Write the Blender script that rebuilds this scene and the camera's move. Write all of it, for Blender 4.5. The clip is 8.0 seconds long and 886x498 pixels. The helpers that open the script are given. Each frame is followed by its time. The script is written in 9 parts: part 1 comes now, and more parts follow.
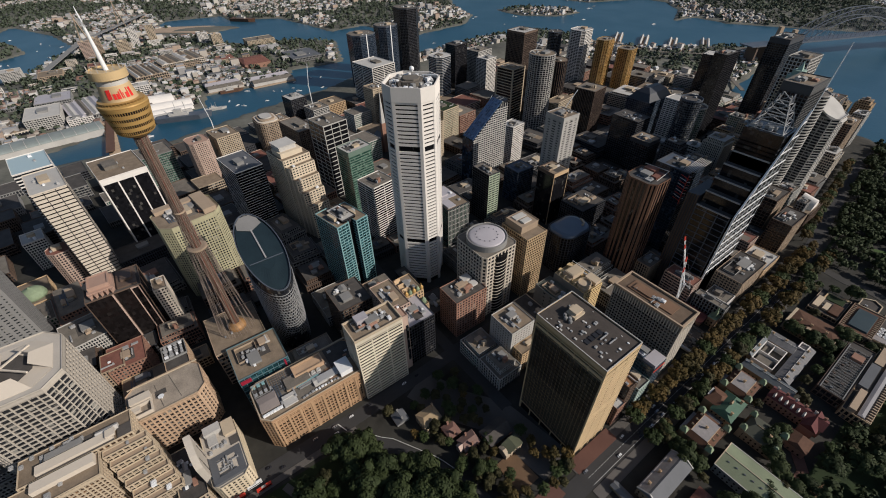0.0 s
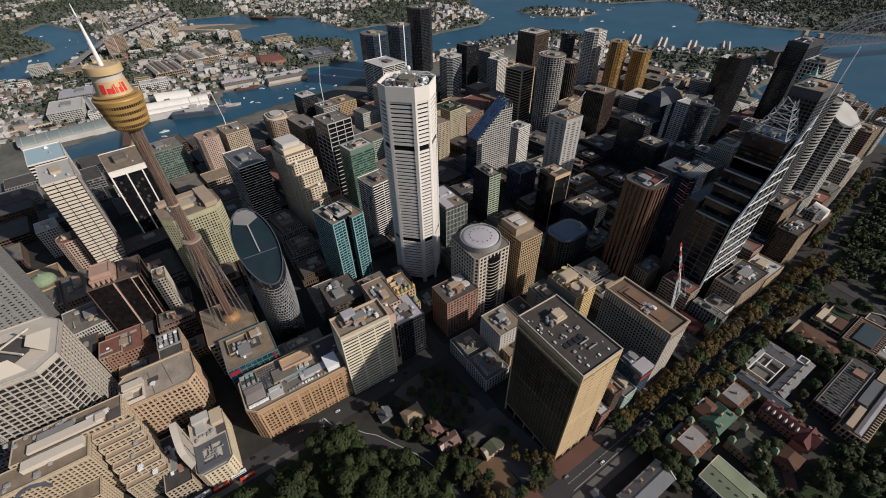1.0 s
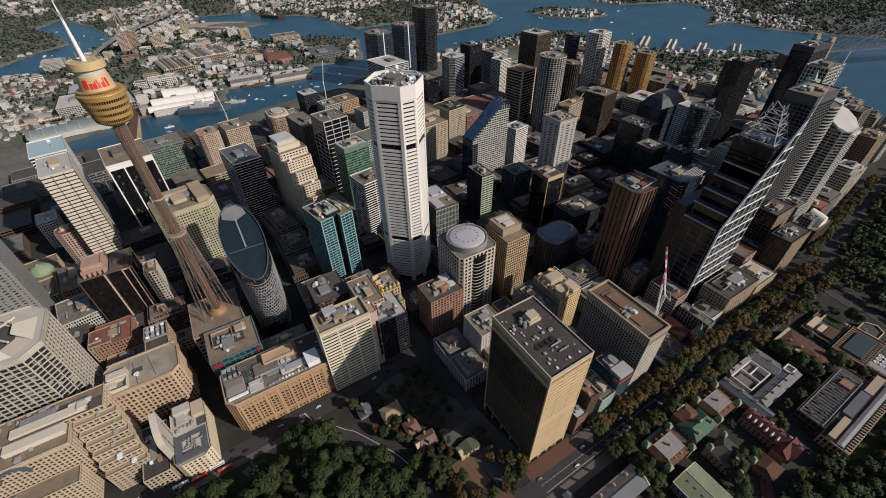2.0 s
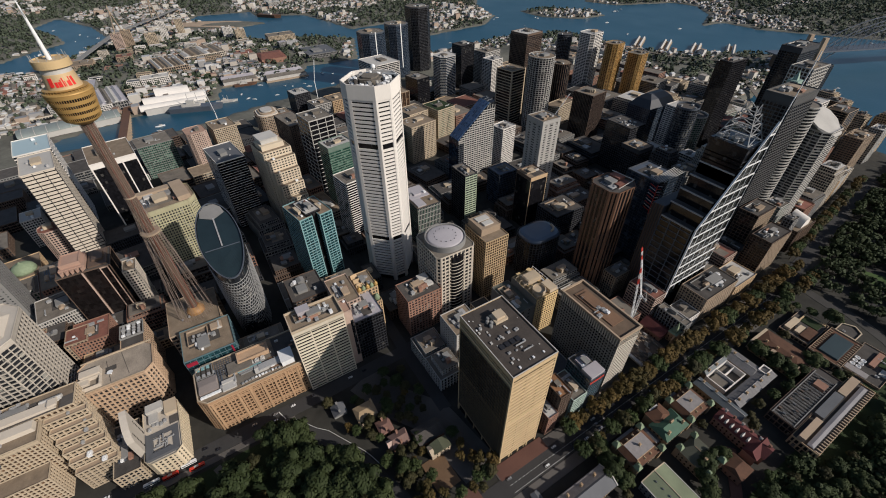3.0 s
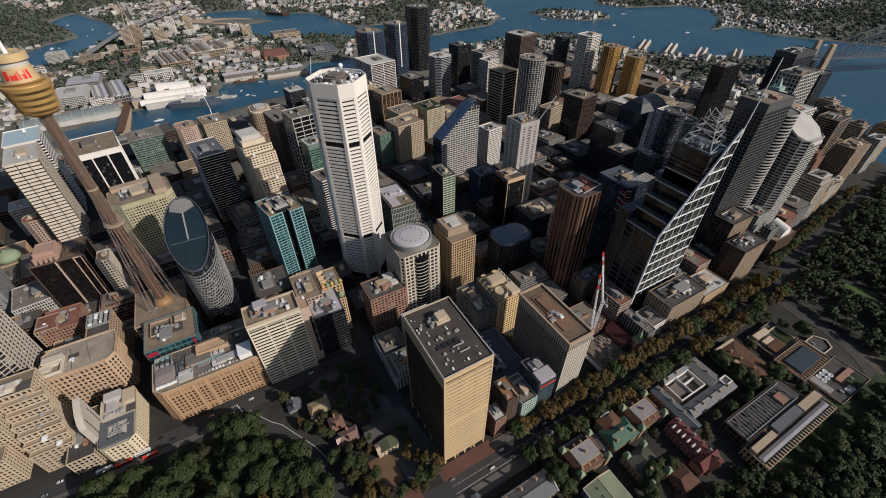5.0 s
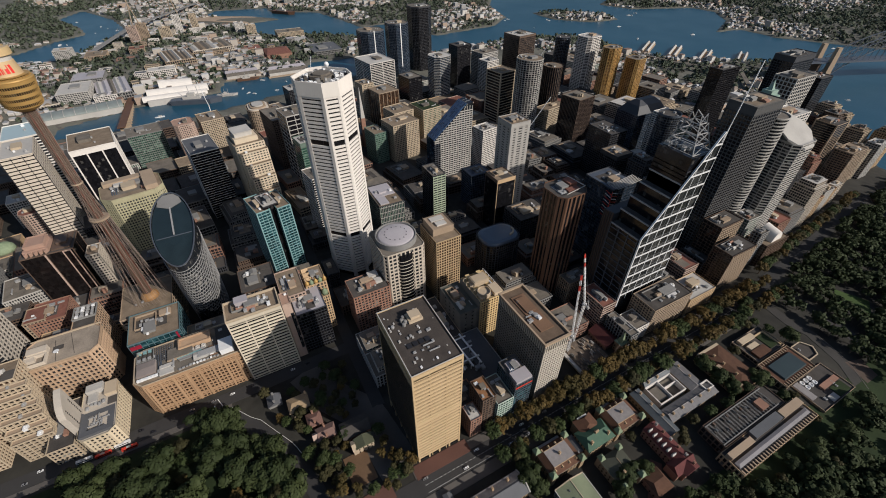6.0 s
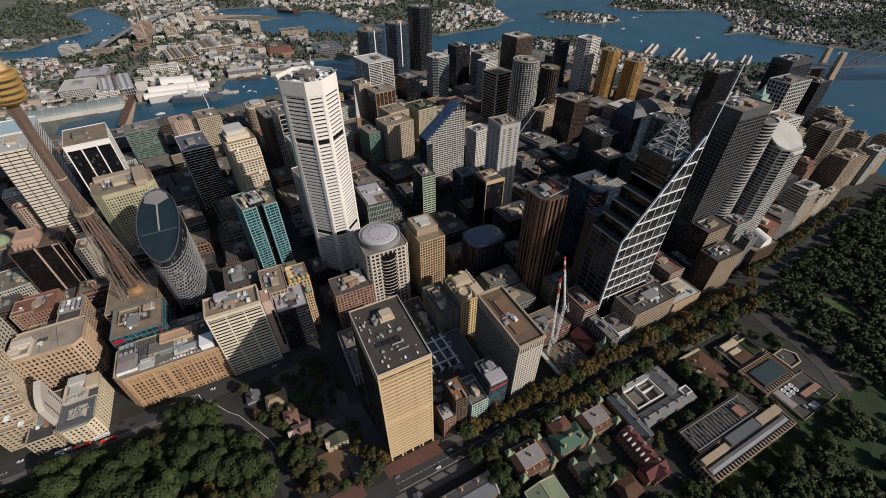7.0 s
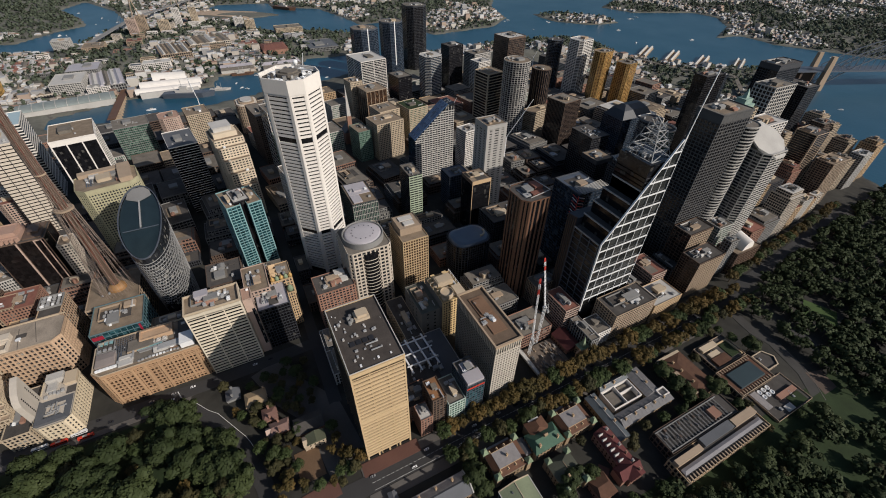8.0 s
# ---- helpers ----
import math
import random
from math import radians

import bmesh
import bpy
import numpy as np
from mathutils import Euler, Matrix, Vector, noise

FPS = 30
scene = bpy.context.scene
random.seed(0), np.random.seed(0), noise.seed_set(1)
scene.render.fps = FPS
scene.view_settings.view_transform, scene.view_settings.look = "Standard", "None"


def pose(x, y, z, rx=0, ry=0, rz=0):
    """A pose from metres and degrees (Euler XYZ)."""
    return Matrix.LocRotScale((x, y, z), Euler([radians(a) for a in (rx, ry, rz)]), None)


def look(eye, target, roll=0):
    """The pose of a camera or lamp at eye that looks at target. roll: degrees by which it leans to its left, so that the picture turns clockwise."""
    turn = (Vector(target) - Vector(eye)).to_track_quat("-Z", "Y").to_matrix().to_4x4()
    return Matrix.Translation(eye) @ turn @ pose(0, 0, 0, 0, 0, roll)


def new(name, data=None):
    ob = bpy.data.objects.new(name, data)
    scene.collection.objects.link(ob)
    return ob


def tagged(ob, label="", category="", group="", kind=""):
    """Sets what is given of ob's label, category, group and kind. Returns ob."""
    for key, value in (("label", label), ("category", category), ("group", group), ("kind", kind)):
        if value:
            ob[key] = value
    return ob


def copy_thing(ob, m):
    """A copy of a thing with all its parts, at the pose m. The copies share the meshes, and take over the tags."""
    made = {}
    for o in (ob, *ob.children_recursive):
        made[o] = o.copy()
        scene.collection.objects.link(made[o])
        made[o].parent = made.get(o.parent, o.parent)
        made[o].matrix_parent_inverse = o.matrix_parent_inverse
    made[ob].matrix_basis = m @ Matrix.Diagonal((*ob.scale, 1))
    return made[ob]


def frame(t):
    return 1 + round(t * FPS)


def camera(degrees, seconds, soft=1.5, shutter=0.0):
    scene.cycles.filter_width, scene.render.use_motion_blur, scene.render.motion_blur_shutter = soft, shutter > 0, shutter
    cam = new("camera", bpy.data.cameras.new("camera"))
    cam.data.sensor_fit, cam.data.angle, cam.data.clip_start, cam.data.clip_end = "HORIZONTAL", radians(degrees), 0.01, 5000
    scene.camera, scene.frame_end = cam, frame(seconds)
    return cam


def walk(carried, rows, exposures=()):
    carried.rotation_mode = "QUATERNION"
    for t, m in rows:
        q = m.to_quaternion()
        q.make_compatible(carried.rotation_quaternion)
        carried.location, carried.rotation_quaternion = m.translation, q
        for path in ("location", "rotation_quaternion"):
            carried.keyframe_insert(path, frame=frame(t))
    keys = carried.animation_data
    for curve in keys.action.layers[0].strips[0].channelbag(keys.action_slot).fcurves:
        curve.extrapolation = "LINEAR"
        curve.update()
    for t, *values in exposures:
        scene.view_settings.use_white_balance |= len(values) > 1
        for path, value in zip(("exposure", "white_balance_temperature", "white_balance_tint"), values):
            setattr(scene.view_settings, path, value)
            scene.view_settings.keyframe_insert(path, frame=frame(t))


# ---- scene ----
cam = camera(94.6, 8.0, soft=1.0)
METRES, EYE, TILT, LEAN, TURN = 184.0, 352.0, 0.0, 0.0, 54.6
EXPOSURE, SUN, SKY = -0.05, 4.75, 0.078
ROWS = [
    (0.0, 0.0, 0.0, 0.0, -0.74, -39.58, 0.89),
    (0.5, 0.0626, -0.0032, -0.0017, 0.6, -39.54, 0.91),
    (1.0, 0.1275, -0.0046, -0.0019, 1.95, -39.5, 0.92),
    (1.5, 0.1942, -0.0049, -0.0015, 3.28, -39.48, 0.92),
    (3.0, 0.3936, 0.0035, -0.0051, 3.85, -39.53, 0.67),
    (3.5, 0.4595, 0.0084, -0.0032, 4.08, -39.52, 0.55),
    (4.0, 0.5253, 0.0129, -0.0032, 4.82, -39.51, 0.52),
    (4.5, 0.5907, 0.0179, -0.0034, 5.41, -39.51, 0.43),
    (6.0, 0.7819, 0.032, -0.0062, 7.17, -39.49, 0.14),
    (6.5, 0.845, 0.0381, -0.0063, 7.78, -39.47, 0.01),
    (7.0, 0.9118, 0.0458, -0.0028, 8.35, -39.46, -0.14),
    (7.5, 0.9659, 0.0529, 0.0049, 8.37, -39.51, -0.48),
    (8.0, 0.9963, 0.0575, 0.0069, 8.41, -39.62, -0.82),
]
walk(cam, [(t, pose(0, 0, EYE, TILT, LEAN, TURN) @ pose(METRES * x, METRES * y, METRES * z, 90 + pitch, roll, yaw)) for t, x, y, z, yaw, pitch, roll in ROWS], [(0.0, EXPOSURE, 6080, 10), (8.0, EXPOSURE, 6080, 10)])

# ---- light: low morning sun from the north-east, clear sky ----
SUN_AZ, SUN_EL = 36.0, 30.5
world = bpy.data.worlds.new("sky")
scene.world = world
world.use_nodes = True
wn, wl = world.node_tree.nodes, world.node_tree.links
sky = wn.new("ShaderNodeTexSky")
sky.sky_type, sky.sun_disc = "NISHITA", False
sky.sun_elevation, sky.sun_rotation = radians(SUN_EL), radians(90 - SUN_AZ)
sky.dust_density, sky.ozone_density = 1.5, 1.2
wn["Background"].inputs["Strength"].default_value = SKY
wl.new(sky.outputs["Color"], wn["Background"].inputs["Color"])
sun = new("sun", bpy.data.lights.new("sun", "SUN"))
sun.data.energy, sun.data.angle, sun.data.color = SUN, radians(0.53), (1.0, 0.895, 0.775)
sun.matrix_world = look((0, 0, 900), Vector((0, 0, 900)) - Vector((math.cos(radians(SUN_AZ)) * math.cos(radians(SUN_EL)), math.sin(radians(SUN_AZ)) * math.cos(radians(SUN_EL)), math.sin(radians(SUN_EL)))))


# ---- materials ----
def surface(name, color, rough=0.8, metal=0.0, spread=0.18, big=0.06, fine=0.9, bump=0.15, vary=0.16, spec=0.3, streak=0.0):
    """A painted, stone or metal surface with stains, grain, relief and a shift of value from object to object."""
    m = bpy.data.materials.new(name)
    m.use_nodes = True
    n, l = m.node_tree.nodes, m.node_tree.links
    bsdf = n["Principled BSDF"]
    bsdf.inputs["Roughness"].default_value, bsdf.inputs["Metallic"].default_value = rough, metal
    bsdf.inputs["Specular IOR Level"].default_value = spec
    geo = n.new("ShaderNodeNewGeometry")
    a, b = n.new("ShaderNodeTexNoise"), n.new("ShaderNodeTexNoise")
    a.inputs["Scale"].default_value, a.inputs["Detail"].default_value = big, 5
    b.inputs["Scale"].default_value, b.inputs["Detail"].default_value = fine, 3
    squash = n.new("ShaderNodeMapping")
    squash.inputs["Scale"].default_value = (1, 1, 0.35 if streak else 1)
    l.new(geo.outputs["Position"], squash.inputs["Vector"])
    l.new(squash.outputs["Vector"], a.inputs["Vector"])
    l.new(squash.outputs["Vector"], b.inputs["Vector"])
    mix = n.new("ShaderNodeMath")
    mix.operation = "MULTIPLY_ADD"
    l.new(b.outputs["Fac"], mix.inputs[0])
    mix.inputs[1].default_value = 0.5
    l.new(a.outputs["Fac"], mix.inputs[2])
    info = n.new("ShaderNodeObjectInfo")
    add = n.new("ShaderNodeMath")
    add.operation = "MULTIPLY_ADD"
    l.new(info.outputs["Random"], add.inputs[0])
    add.inputs[1].default_value = vary / max(spread, 0.01) * 0.5
    l.new(mix.outputs[0], add.inputs[2])
    ramp = n.new("ShaderNodeMapRange")
    ramp.inputs["From Min"].default_value, ramp.inputs["From Max"].default_value = 0.35, 1.15 + vary / max(spread, 0.01) * 0.5
    ramp.inputs["To Min"].default_value, ramp.inputs["To Max"].default_value = 1 - spread * 1.6, 1 + spread
    l.new(add.outputs[0], ramp.inputs["Value"])
    col = n.new("ShaderNodeVectorMath")
    col.operation = "SCALE"
    col.inputs[0].default_value = color
    l.new(ramp.outputs["Result"], col.inputs["Scale"])
    l.new(col.outputs["Vector"], bsdf.inputs["Base Color"])
    if bump:
        bm = n.new("ShaderNodeBump")
        bm.inputs["Strength"].default_value, bm.inputs["Distance"].default_value = bump, 0.15
        l.new(b.outputs["Fac"], bm.inputs["Height"])
        l.new(bm.outputs["Normal"], bsdf.inputs["Normal"])
    return m


def glazing(name, color, light=(0.25, 0.24, 0.21), share=0.16, cell=(2.9, 2.9, 3.6), rough=0.12, spec=0.6):
    """Window glass: dark rooms behind, here and there a drawn blind; each pane tilts a trifle."""
    m = bpy.data.materials.new(name)
    m.use_nodes = True
    n, l = m.node_tree.nodes, m.node_tree.links
    bsdf = n["Principled BSDF"]
    bsdf.inputs["Roughness"].default_value, bsdf.inputs["Specular IOR Level"].default_value = rough, spec
    tex = n.new("ShaderNodeTexCoord")
    off = n.new("ShaderNodeVectorMath")
    off.operation = "ADD"
    off.inputs[1].default_value = (0.37, 0.41, 0.0)
    l.new(tex.outputs["Object"], off.inputs[0])
    div = n.new("ShaderNodeVectorMath")
    div.operation = "DIVIDE"
    div.inputs[1].default_value = cell
    l.new(off.outputs[0], div.inputs[0])
    fl = n.new("ShaderNodeVectorMath")
    fl.operation = "FLOOR"
    l.new(div.outputs[0], fl.inputs[0])
    info = n.new("ShaderNodeObjectInfo")
    wn_ = n.new("ShaderNodeTexWhiteNoise")
    wn_.noise_dimensions = "4D"
    l.new(fl.outputs[0], wn_.inputs["Vector"])
    l.new(info.outputs["Random"], wn_.inputs["W"])
    ramp = n.new("ShaderNodeValToRGB")
    ramp.color_ramp.elements[0].color = (*[c * 0.55 for c in color], 1)
    ramp.color_ramp.elements[1].color = (*light, 1)
    ramp.color_ramp.elements[1].position = 1.0
    mid = ramp.color_ramp.elements.new(1 - share)
    mid.color = (*color, 1)
    l.new(wn_.outputs["Value"], ramp.inputs["Fac"])
    l.new(ramp.outputs["Color"], bsdf.inputs["Base Color"])
    bm = n.new("ShaderNodeBump")
    bm.inputs["Strength"].default_value, bm.inputs["Distance"].default_value = 0.04, 0.3
    wav = n.new("ShaderNodeTexNoise")
    wav.inputs["Scale"].default_value = 0.35
    l.new(tex.outputs["Object"], wav.inputs["Vector"])
    l.new(wav.outputs["Fac"], bm.inputs["Height"])
    l.new(bm.outputs["Normal"], bsdf.inputs["Normal"])
    return m


WHITE = surface("white_precast", (0.65, 0.61, 0.555), 0.75, spread=0.08, vary=0.03, streak=1)
IVORY = surface("ivory_panels", (0.52, 0.455, 0.37), 0.8, spread=0.1, streak=1)
WEATHERED = surface("weathered_ivory", (0.43, 0.385, 0.325), 0.85, spread=0.16, streak=1)
CREAM = surface("cream_stone", (0.44, 0.355, 0.25), 0.85, spread=0.14, streak=1)
SAND = surface("sandstone", (0.48, 0.34, 0.20), 0.9, spread=0.2, streak=1)
OCHRE = surface("ochre_precast", (0.49, 0.36, 0.205), 0.85, spread=0.1, vary=0.05, streak=1)
TAN = surface("tan_concrete", (0.33, 0.25, 0.175), 0.9, streak=1)
PINK = surface("pink_granite", (0.42, 0.31, 0.25), 0.6, streak=1)
BRICK = surface("red_brick", (0.27, 0.15, 0.105), 0.9)
RUST = surface("rust_brown_steel", (0.125, 0.066, 0.04), 0.6)
BROWN = surface("brown_granite", (0.11, 0.075, 0.055), 0.55)
GREY = surface("grey_concrete", (0.21, 0.205, 0.195), 0.9, streak=1)
LIGHT = surface("light_concrete", (0.43, 0.41, 0.375), 0.85, streak=1)
STEEL = surface("blue_grey_cladding", (0.10, 0.115, 0.14), 0.45, 0.3)
DARK = surface("dark_cladding", (0.05, 0.052, 0.058), 0.45)
BLACK = surface("black_cladding", (0.025, 0.025, 0.028), 0.4)
TEAL = surface("teal_cladding", (0.21, 0.355, 0.36), 0.35)
GREEN_CLAD = surface("green_cladding", (0.13, 0.18, 0.145), 0.5)
GOLD = surface("gold_anodised", (0.46, 0.30, 0.115), 0.35, 0.5, spread=0.1)
GOLD_MATT = surface("turret_gold", (0.40, 0.25, 0.085), 0.5, 0.25, spread=0.08)
METAL = surface("galvanised_metal", (0.36, 0.355, 0.345), 0.5, 0.15)
WHITE_METAL = surface("white_painted_steel", (0.70, 0.70, 0.69), 0.5, spread=0.05)
ROOF_DARK = surface("dark_roof_membrane", (0.075, 0.067, 0.06), 0.95, spread=0.35, big=0.12)
ROOF_GREY = surface("grey_roof_gravel", (0.16, 0.14, 0.115), 0.95, spread=0.35, big=0.12)
ROOF_TAN = surface("tan_roof_gravel", (0.215, 0.165, 0.115), 0.95, spread=0.35, big=0.12)
ROOF_RED = surface("terracotta_roof", (0.21, 0.09, 0.065), 0.9, spread=0.3, big=0.2)
ROOF_PINK = surface("pink_roof_granite", (0.34, 0.22, 0.165), 0.9, spread=0.15)
ROOF_SLATE = surface("slate_roof", (0.105, 0.108, 0.115), 0.7, spread=0.2)
ROOF_LILAC = surface("pale_metal_roof", (0.42, 0.39, 0.40), 0.5, 0.1, spread=0.15)
COPPER = surface("verdigris_copper", (0.20, 0.25, 0.155), 0.75, spread=0.25, big=0.3)
RED_PAINT = surface("red_painted_steel", (0.55, 0.05, 0.03), 0.5, spread=0.08)
SIGN_RED = surface("red_sign_enamel", (0.62, 0.03, 0.025), 0.4, spread=0.04)
ASPHALT = surface("asphalt", (0.048, 0.046, 0.045), 0.95, spread=0.2, big=0.05)
PAVING = surface("granite_paving", (0.11, 0.10, 0.09), 0.9, spread=0.2)
RED_PAVE = surface("red_brick_paving", (0.12, 0.06, 0.045), 0.9, spread=0.2)
GRAVEL = surface("brown_gravel", (0.17, 0.105, 0.06), 0.95, spread=0.2)
# Grass colour kept low to include the shade of surrounding trees.
LAWN = surface("lawn", (0.022, 0.036, 0.012), 0.95, spread=0.4, big=0.08)
PAINT_LINE = surface("road_marking", (0.6, 0.6, 0.57), 0.8, spread=0.1)
TRUNK = surface("bark", (0.11, 0.085, 0.06), 0.95)
G_DARK = glazing("dark_glass", (0.020, 0.022, 0.026), spec=0.4)
G_BLACK = glazing("black_glass", (0.010, 0.010, 0.012), (0.07, 0.066, 0.06), share=0.05, spec=0.35)
G_BLUE = glazing("blue_glass", (0.016, 0.026, 0.042), (0.06, 0.08, 0.11), 0.2, rough=0.08, spec=0.5)
G_TEAL = glazing("teal_glass", (0.014, 0.044, 0.053), (0.04, 0.105, 0.12), 0.35, rough=0.08, spec=0.8)
G_GREEN = glazing("green_glass", (0.03, 0.075, 0.055), (0.12, 0.2, 0.15), 0.3, rough=0.08, spec=0.8)
G_BRONZE = glazing("bronze_glass", (0.05, 0.03, 0.02), (0.16, 0.09, 0.05), 0.15)
G_GOLD = glazing("gold_glass", (0.13, 0.065, 0.022), (0.42, 0.23, 0.08), 0.35, rough=0.1, spec=0.9)


def leafage(name, dark, pale):
    m = bpy.data.materials.new(name)
    m.use_nodes = True
    n, l = m.node_tree.nodes, m.node_tree.links
    bsdf = n["Principled BSDF"]
    bsdf.inputs["Roughness"].default_value, bsdf.inputs["Specular IOR Level"].default_value = 0.75, 0.2
    geo, info = n.new("ShaderNodeNewGeometry"), n.new("ShaderNodeObjectInfo")
    add = n.new("ShaderNodeMath")
    add.operation = "MULTIPLY_ADD"
    l.new(info.outputs["Random"], add.inputs[0])
    add.inputs[1].default_value = 0.7
    half = n.new("ShaderNodeMath")
    half.operation = "MULTIPLY"
    half.inputs[1].default_value = 0.28
    l.new(geo.outputs["Random Per Island"], half.inputs[0])
    l.new(half.outputs[0], add.inputs[2])
    ramp = n.new("ShaderNodeValToRGB")
    ramp.color_ramp.elements[0].color, ramp.color_ramp.elements[1].color = (*dark, 1), (*pale, 1)
    l.new(add.outputs[0], ramp.inputs["Fac"])
    l.new(ramp.outputs["Color"], bsdf.inputs["Base Color"])
    return m


LEAF = leafage("fig_leaves", (0.020, 0.030, 0.010), (0.047, 0.060, 0.020))
LEAF_AUTUMN = leafage("plane_leaves", (0.042, 0.037, 0.012), (0.105, 0.066, 0.018))
LEAF_OLIVE = leafage("olive_leaves", (0.026, 0.026, 0.010), (0.060, 0.052, 0.020))
LEAF_FRESH = leafage("fresh_leaves", (0.022, 0.033, 0.010), (0.050, 0.068, 0.022))
# Lifted tones: distance haze is put into the far leaf colour.
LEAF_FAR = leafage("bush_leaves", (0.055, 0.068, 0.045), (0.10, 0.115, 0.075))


# ---- mesh tools ----
class Mesh:
    def __init__(self):
        self.v, self.f = [], []

    def add(self, verts, faces):
        k = len(self.v)
        self.v += verts
        self.f += [tuple(i + k for i in f) for f in faces]
        return self

    def box(self, x0, x1, y0, y1, z0, z1):
        return self.prism([(x0, y0), (x1, y0), (x1, y1), (x0, y1)], z0, z1)

    def prism(self, poly, z0, z1, top=None):
        n, top = len(poly), top or poly
        return self.add([(x, y, z0) for x, y in poly] + [(x, y, z1) for x, y in top],
                        [tuple(range(n - 1, -1, -1)), tuple(range(n, 2 * n))] + [(i, (i + 1) % n, n + (i + 1) % n, n + i) for i in range(n)])

    def ring(self, outer, inner, z0, z1):
        """An upright rim between two outlines."""
        n, k = len(outer), len(self.v)
        self.v += [(x, y, z) for p in (outer, inner) for z in (z0, z1) for x, y in p]
        for i in range(n):
            j = (i + 1) % n
            a, b = [k + m * n + i for m in range(4)], [k + m * n + j for m in range(4)]
            self.f += [(a[0], b[0], b[1], a[1]), (a[1], b[1], b[3], a[3]), (b[2], a[2], a[3], b[3]), (a[0], a[2], b[2], b[0])]
        return self

    def beam(self, a, b, w, h=None):
        """A square bar from a to b."""
        a, b = Vector(a), Vector(b)
        d = (b - a).normalized()
        s = d.cross(Vector((0, 0, 1)))
        s = s.normalized() if s.length > 0.01 else Vector((1, 0, 0))
        u = s.cross(d) * ((h or w) / 2)
        s = s * (w / 2)
        pts = [a - s - u, a + s - u, a + s + u, a - s + u, b - s - u, b + s - u, b + s + u, b - s + u]
        return self.add([tuple(p) for p in pts], [(0, 1, 2, 3), (7, 6, 5, 4), (0, 4, 5, 1), (1, 5, 6, 2), (2, 6, 7, 3), (3, 7, 4, 0)])

    def rail(self, pts, w):
        """A square bar bent through many points."""
        k = len(self.v)
        for i, p in enumerate(pts):
            d = (Vector(pts[min(i + 1, len(pts) - 1)]) - Vector(pts[max(i - 1, 0)])).normalized()
            s = d.cross(Vector((0, 0, 1))).normalized() * (w / 2)
            u = s.cross(d)
            self.v += [tuple(Vector(p) + q) for q in (-s - u, s - u, s + u, u - s)]
        n = len(pts) - 1
        self.f += [(k + 4 * i + j, k + 4 * i + (j + 1) % 4, k + 4 * i + 4 + (j + 1) % 4, k + 4 * i + 4 + j) for i in range(n) for j in range(4)] + [(k + 3, k + 2, k + 1, k), tuple(k + 4 * n + j for j in range(4))]
        return self

    def lathe(self, rings, n=32, cx=0.0, cy=0.0):
        """Rings of (radius, z), from below upwards, closed at both ends."""
        v = [(cx + r * math.cos(2 * math.pi * i / n), cy + r * math.sin(2 * math.pi * i / n), z) for r, z in rings for i in range(n)]
        f = [(k * n + i, k * n + (i + 1) % n, (k + 1) * n + (i + 1) % n, (k + 1) * n + i) for k in range(len(rings) - 1) for i in range(n)]
        f += [tuple(range(n - 1, -1, -1)), tuple((len(rings) - 1) * n + i for i in range(n))]
        return self.add(v, f)

    def gable(self, x0, x1, y0, y1, z0, z1, along="x", hip=0.0):
        """A pitched roof; hip: how far the ridge ends draw in."""
        if along == "x":
            m = (y0 + y1) / 2
            r = [(x0 + hip, m, z1), (x1 - hip, m, z1)]
            v = [(x0, y0, z0), (x1, y0, z0), (x1, y1, z0), (x0, y1, z0)] + r
            f = [(0, 1, 5, 4), (2, 3, 4, 5), (1, 2, 5), (3, 0, 4), (3, 2, 1, 0)]
        else:
            m = (x0 + x1) / 2
            v = [(x0, y0, z0), (x1, y0, z0), (x1, y1, z0), (x0, y1, z0), (m, y0 + hip, z1), (m, y1 - hip, z1)]
            f = [(1, 2, 5, 4), (3, 0, 4, 5), (0, 1, 4), (2, 3, 5), (3, 2, 1, 0)]
        return self.add(v, f)

    def data(self, name, material, smooth=False):
        me = bpy.data.meshes.new(name)
        me.from_pydata(self.v, [], self.f)
        me.materials.append(material)
        if smooth:
            me.polygons.foreach_set("use_smooth", [True] * len(me.polygons))
        me.update()
        return me


def part(name, mesh, material=None, parent=None, label="", at=None, smooth=False, kind=""):
    """Links a Mesh (or mesh data that is shared) as one object under a thing or a part."""
    me = mesh.data(name, material, smooth) if isinstance(mesh, Mesh) else mesh
    ob = new(name, me)
    if parent is not None:
        ob.parent = parent
    if at is not None:
        ob.matrix_basis = at
    if label or kind:
        tagged(ob, label, kind=kind)
    return ob


def thing(name, label, category, at, group="", kind=""):
    ob = new(name)
    ob.empty_display_size = 2.0
    ob.matrix_basis = at
    return tagged(ob, label, category, group, kind)


def inset(poly, d):
    """A convex outline drawn in by d."""
    out, n = [], len(poly)
    for i in range(n):
        p, q, r = Vector(poly[i - 1]), Vector(poly[i]), Vector(poly[(i + 1) % n])
        a, b = (q - p).normalized(), (r - q).normalized()
        na, nb = Vector((-a.y, a.x)), Vector((-b.y, b.x))
        k = d / max(0.2, 1 + na.dot(nb))
        out.append(((q + (na + nb) * k).x, (q + (na + nb) * k).y))
    return out


def rect(w, d, cut=0.0):
    a, b = w / 2, d / 2
    if not cut:
        return [(-a, -b), (a, -b), (a, b), (-a, b)]
    return [(-a + cut, -b), (a - cut, -b), (a, -b + cut), (a, b - cut), (a - cut, b), (-a + cut, b), (-a, b - cut), (-a, -b + cut)]


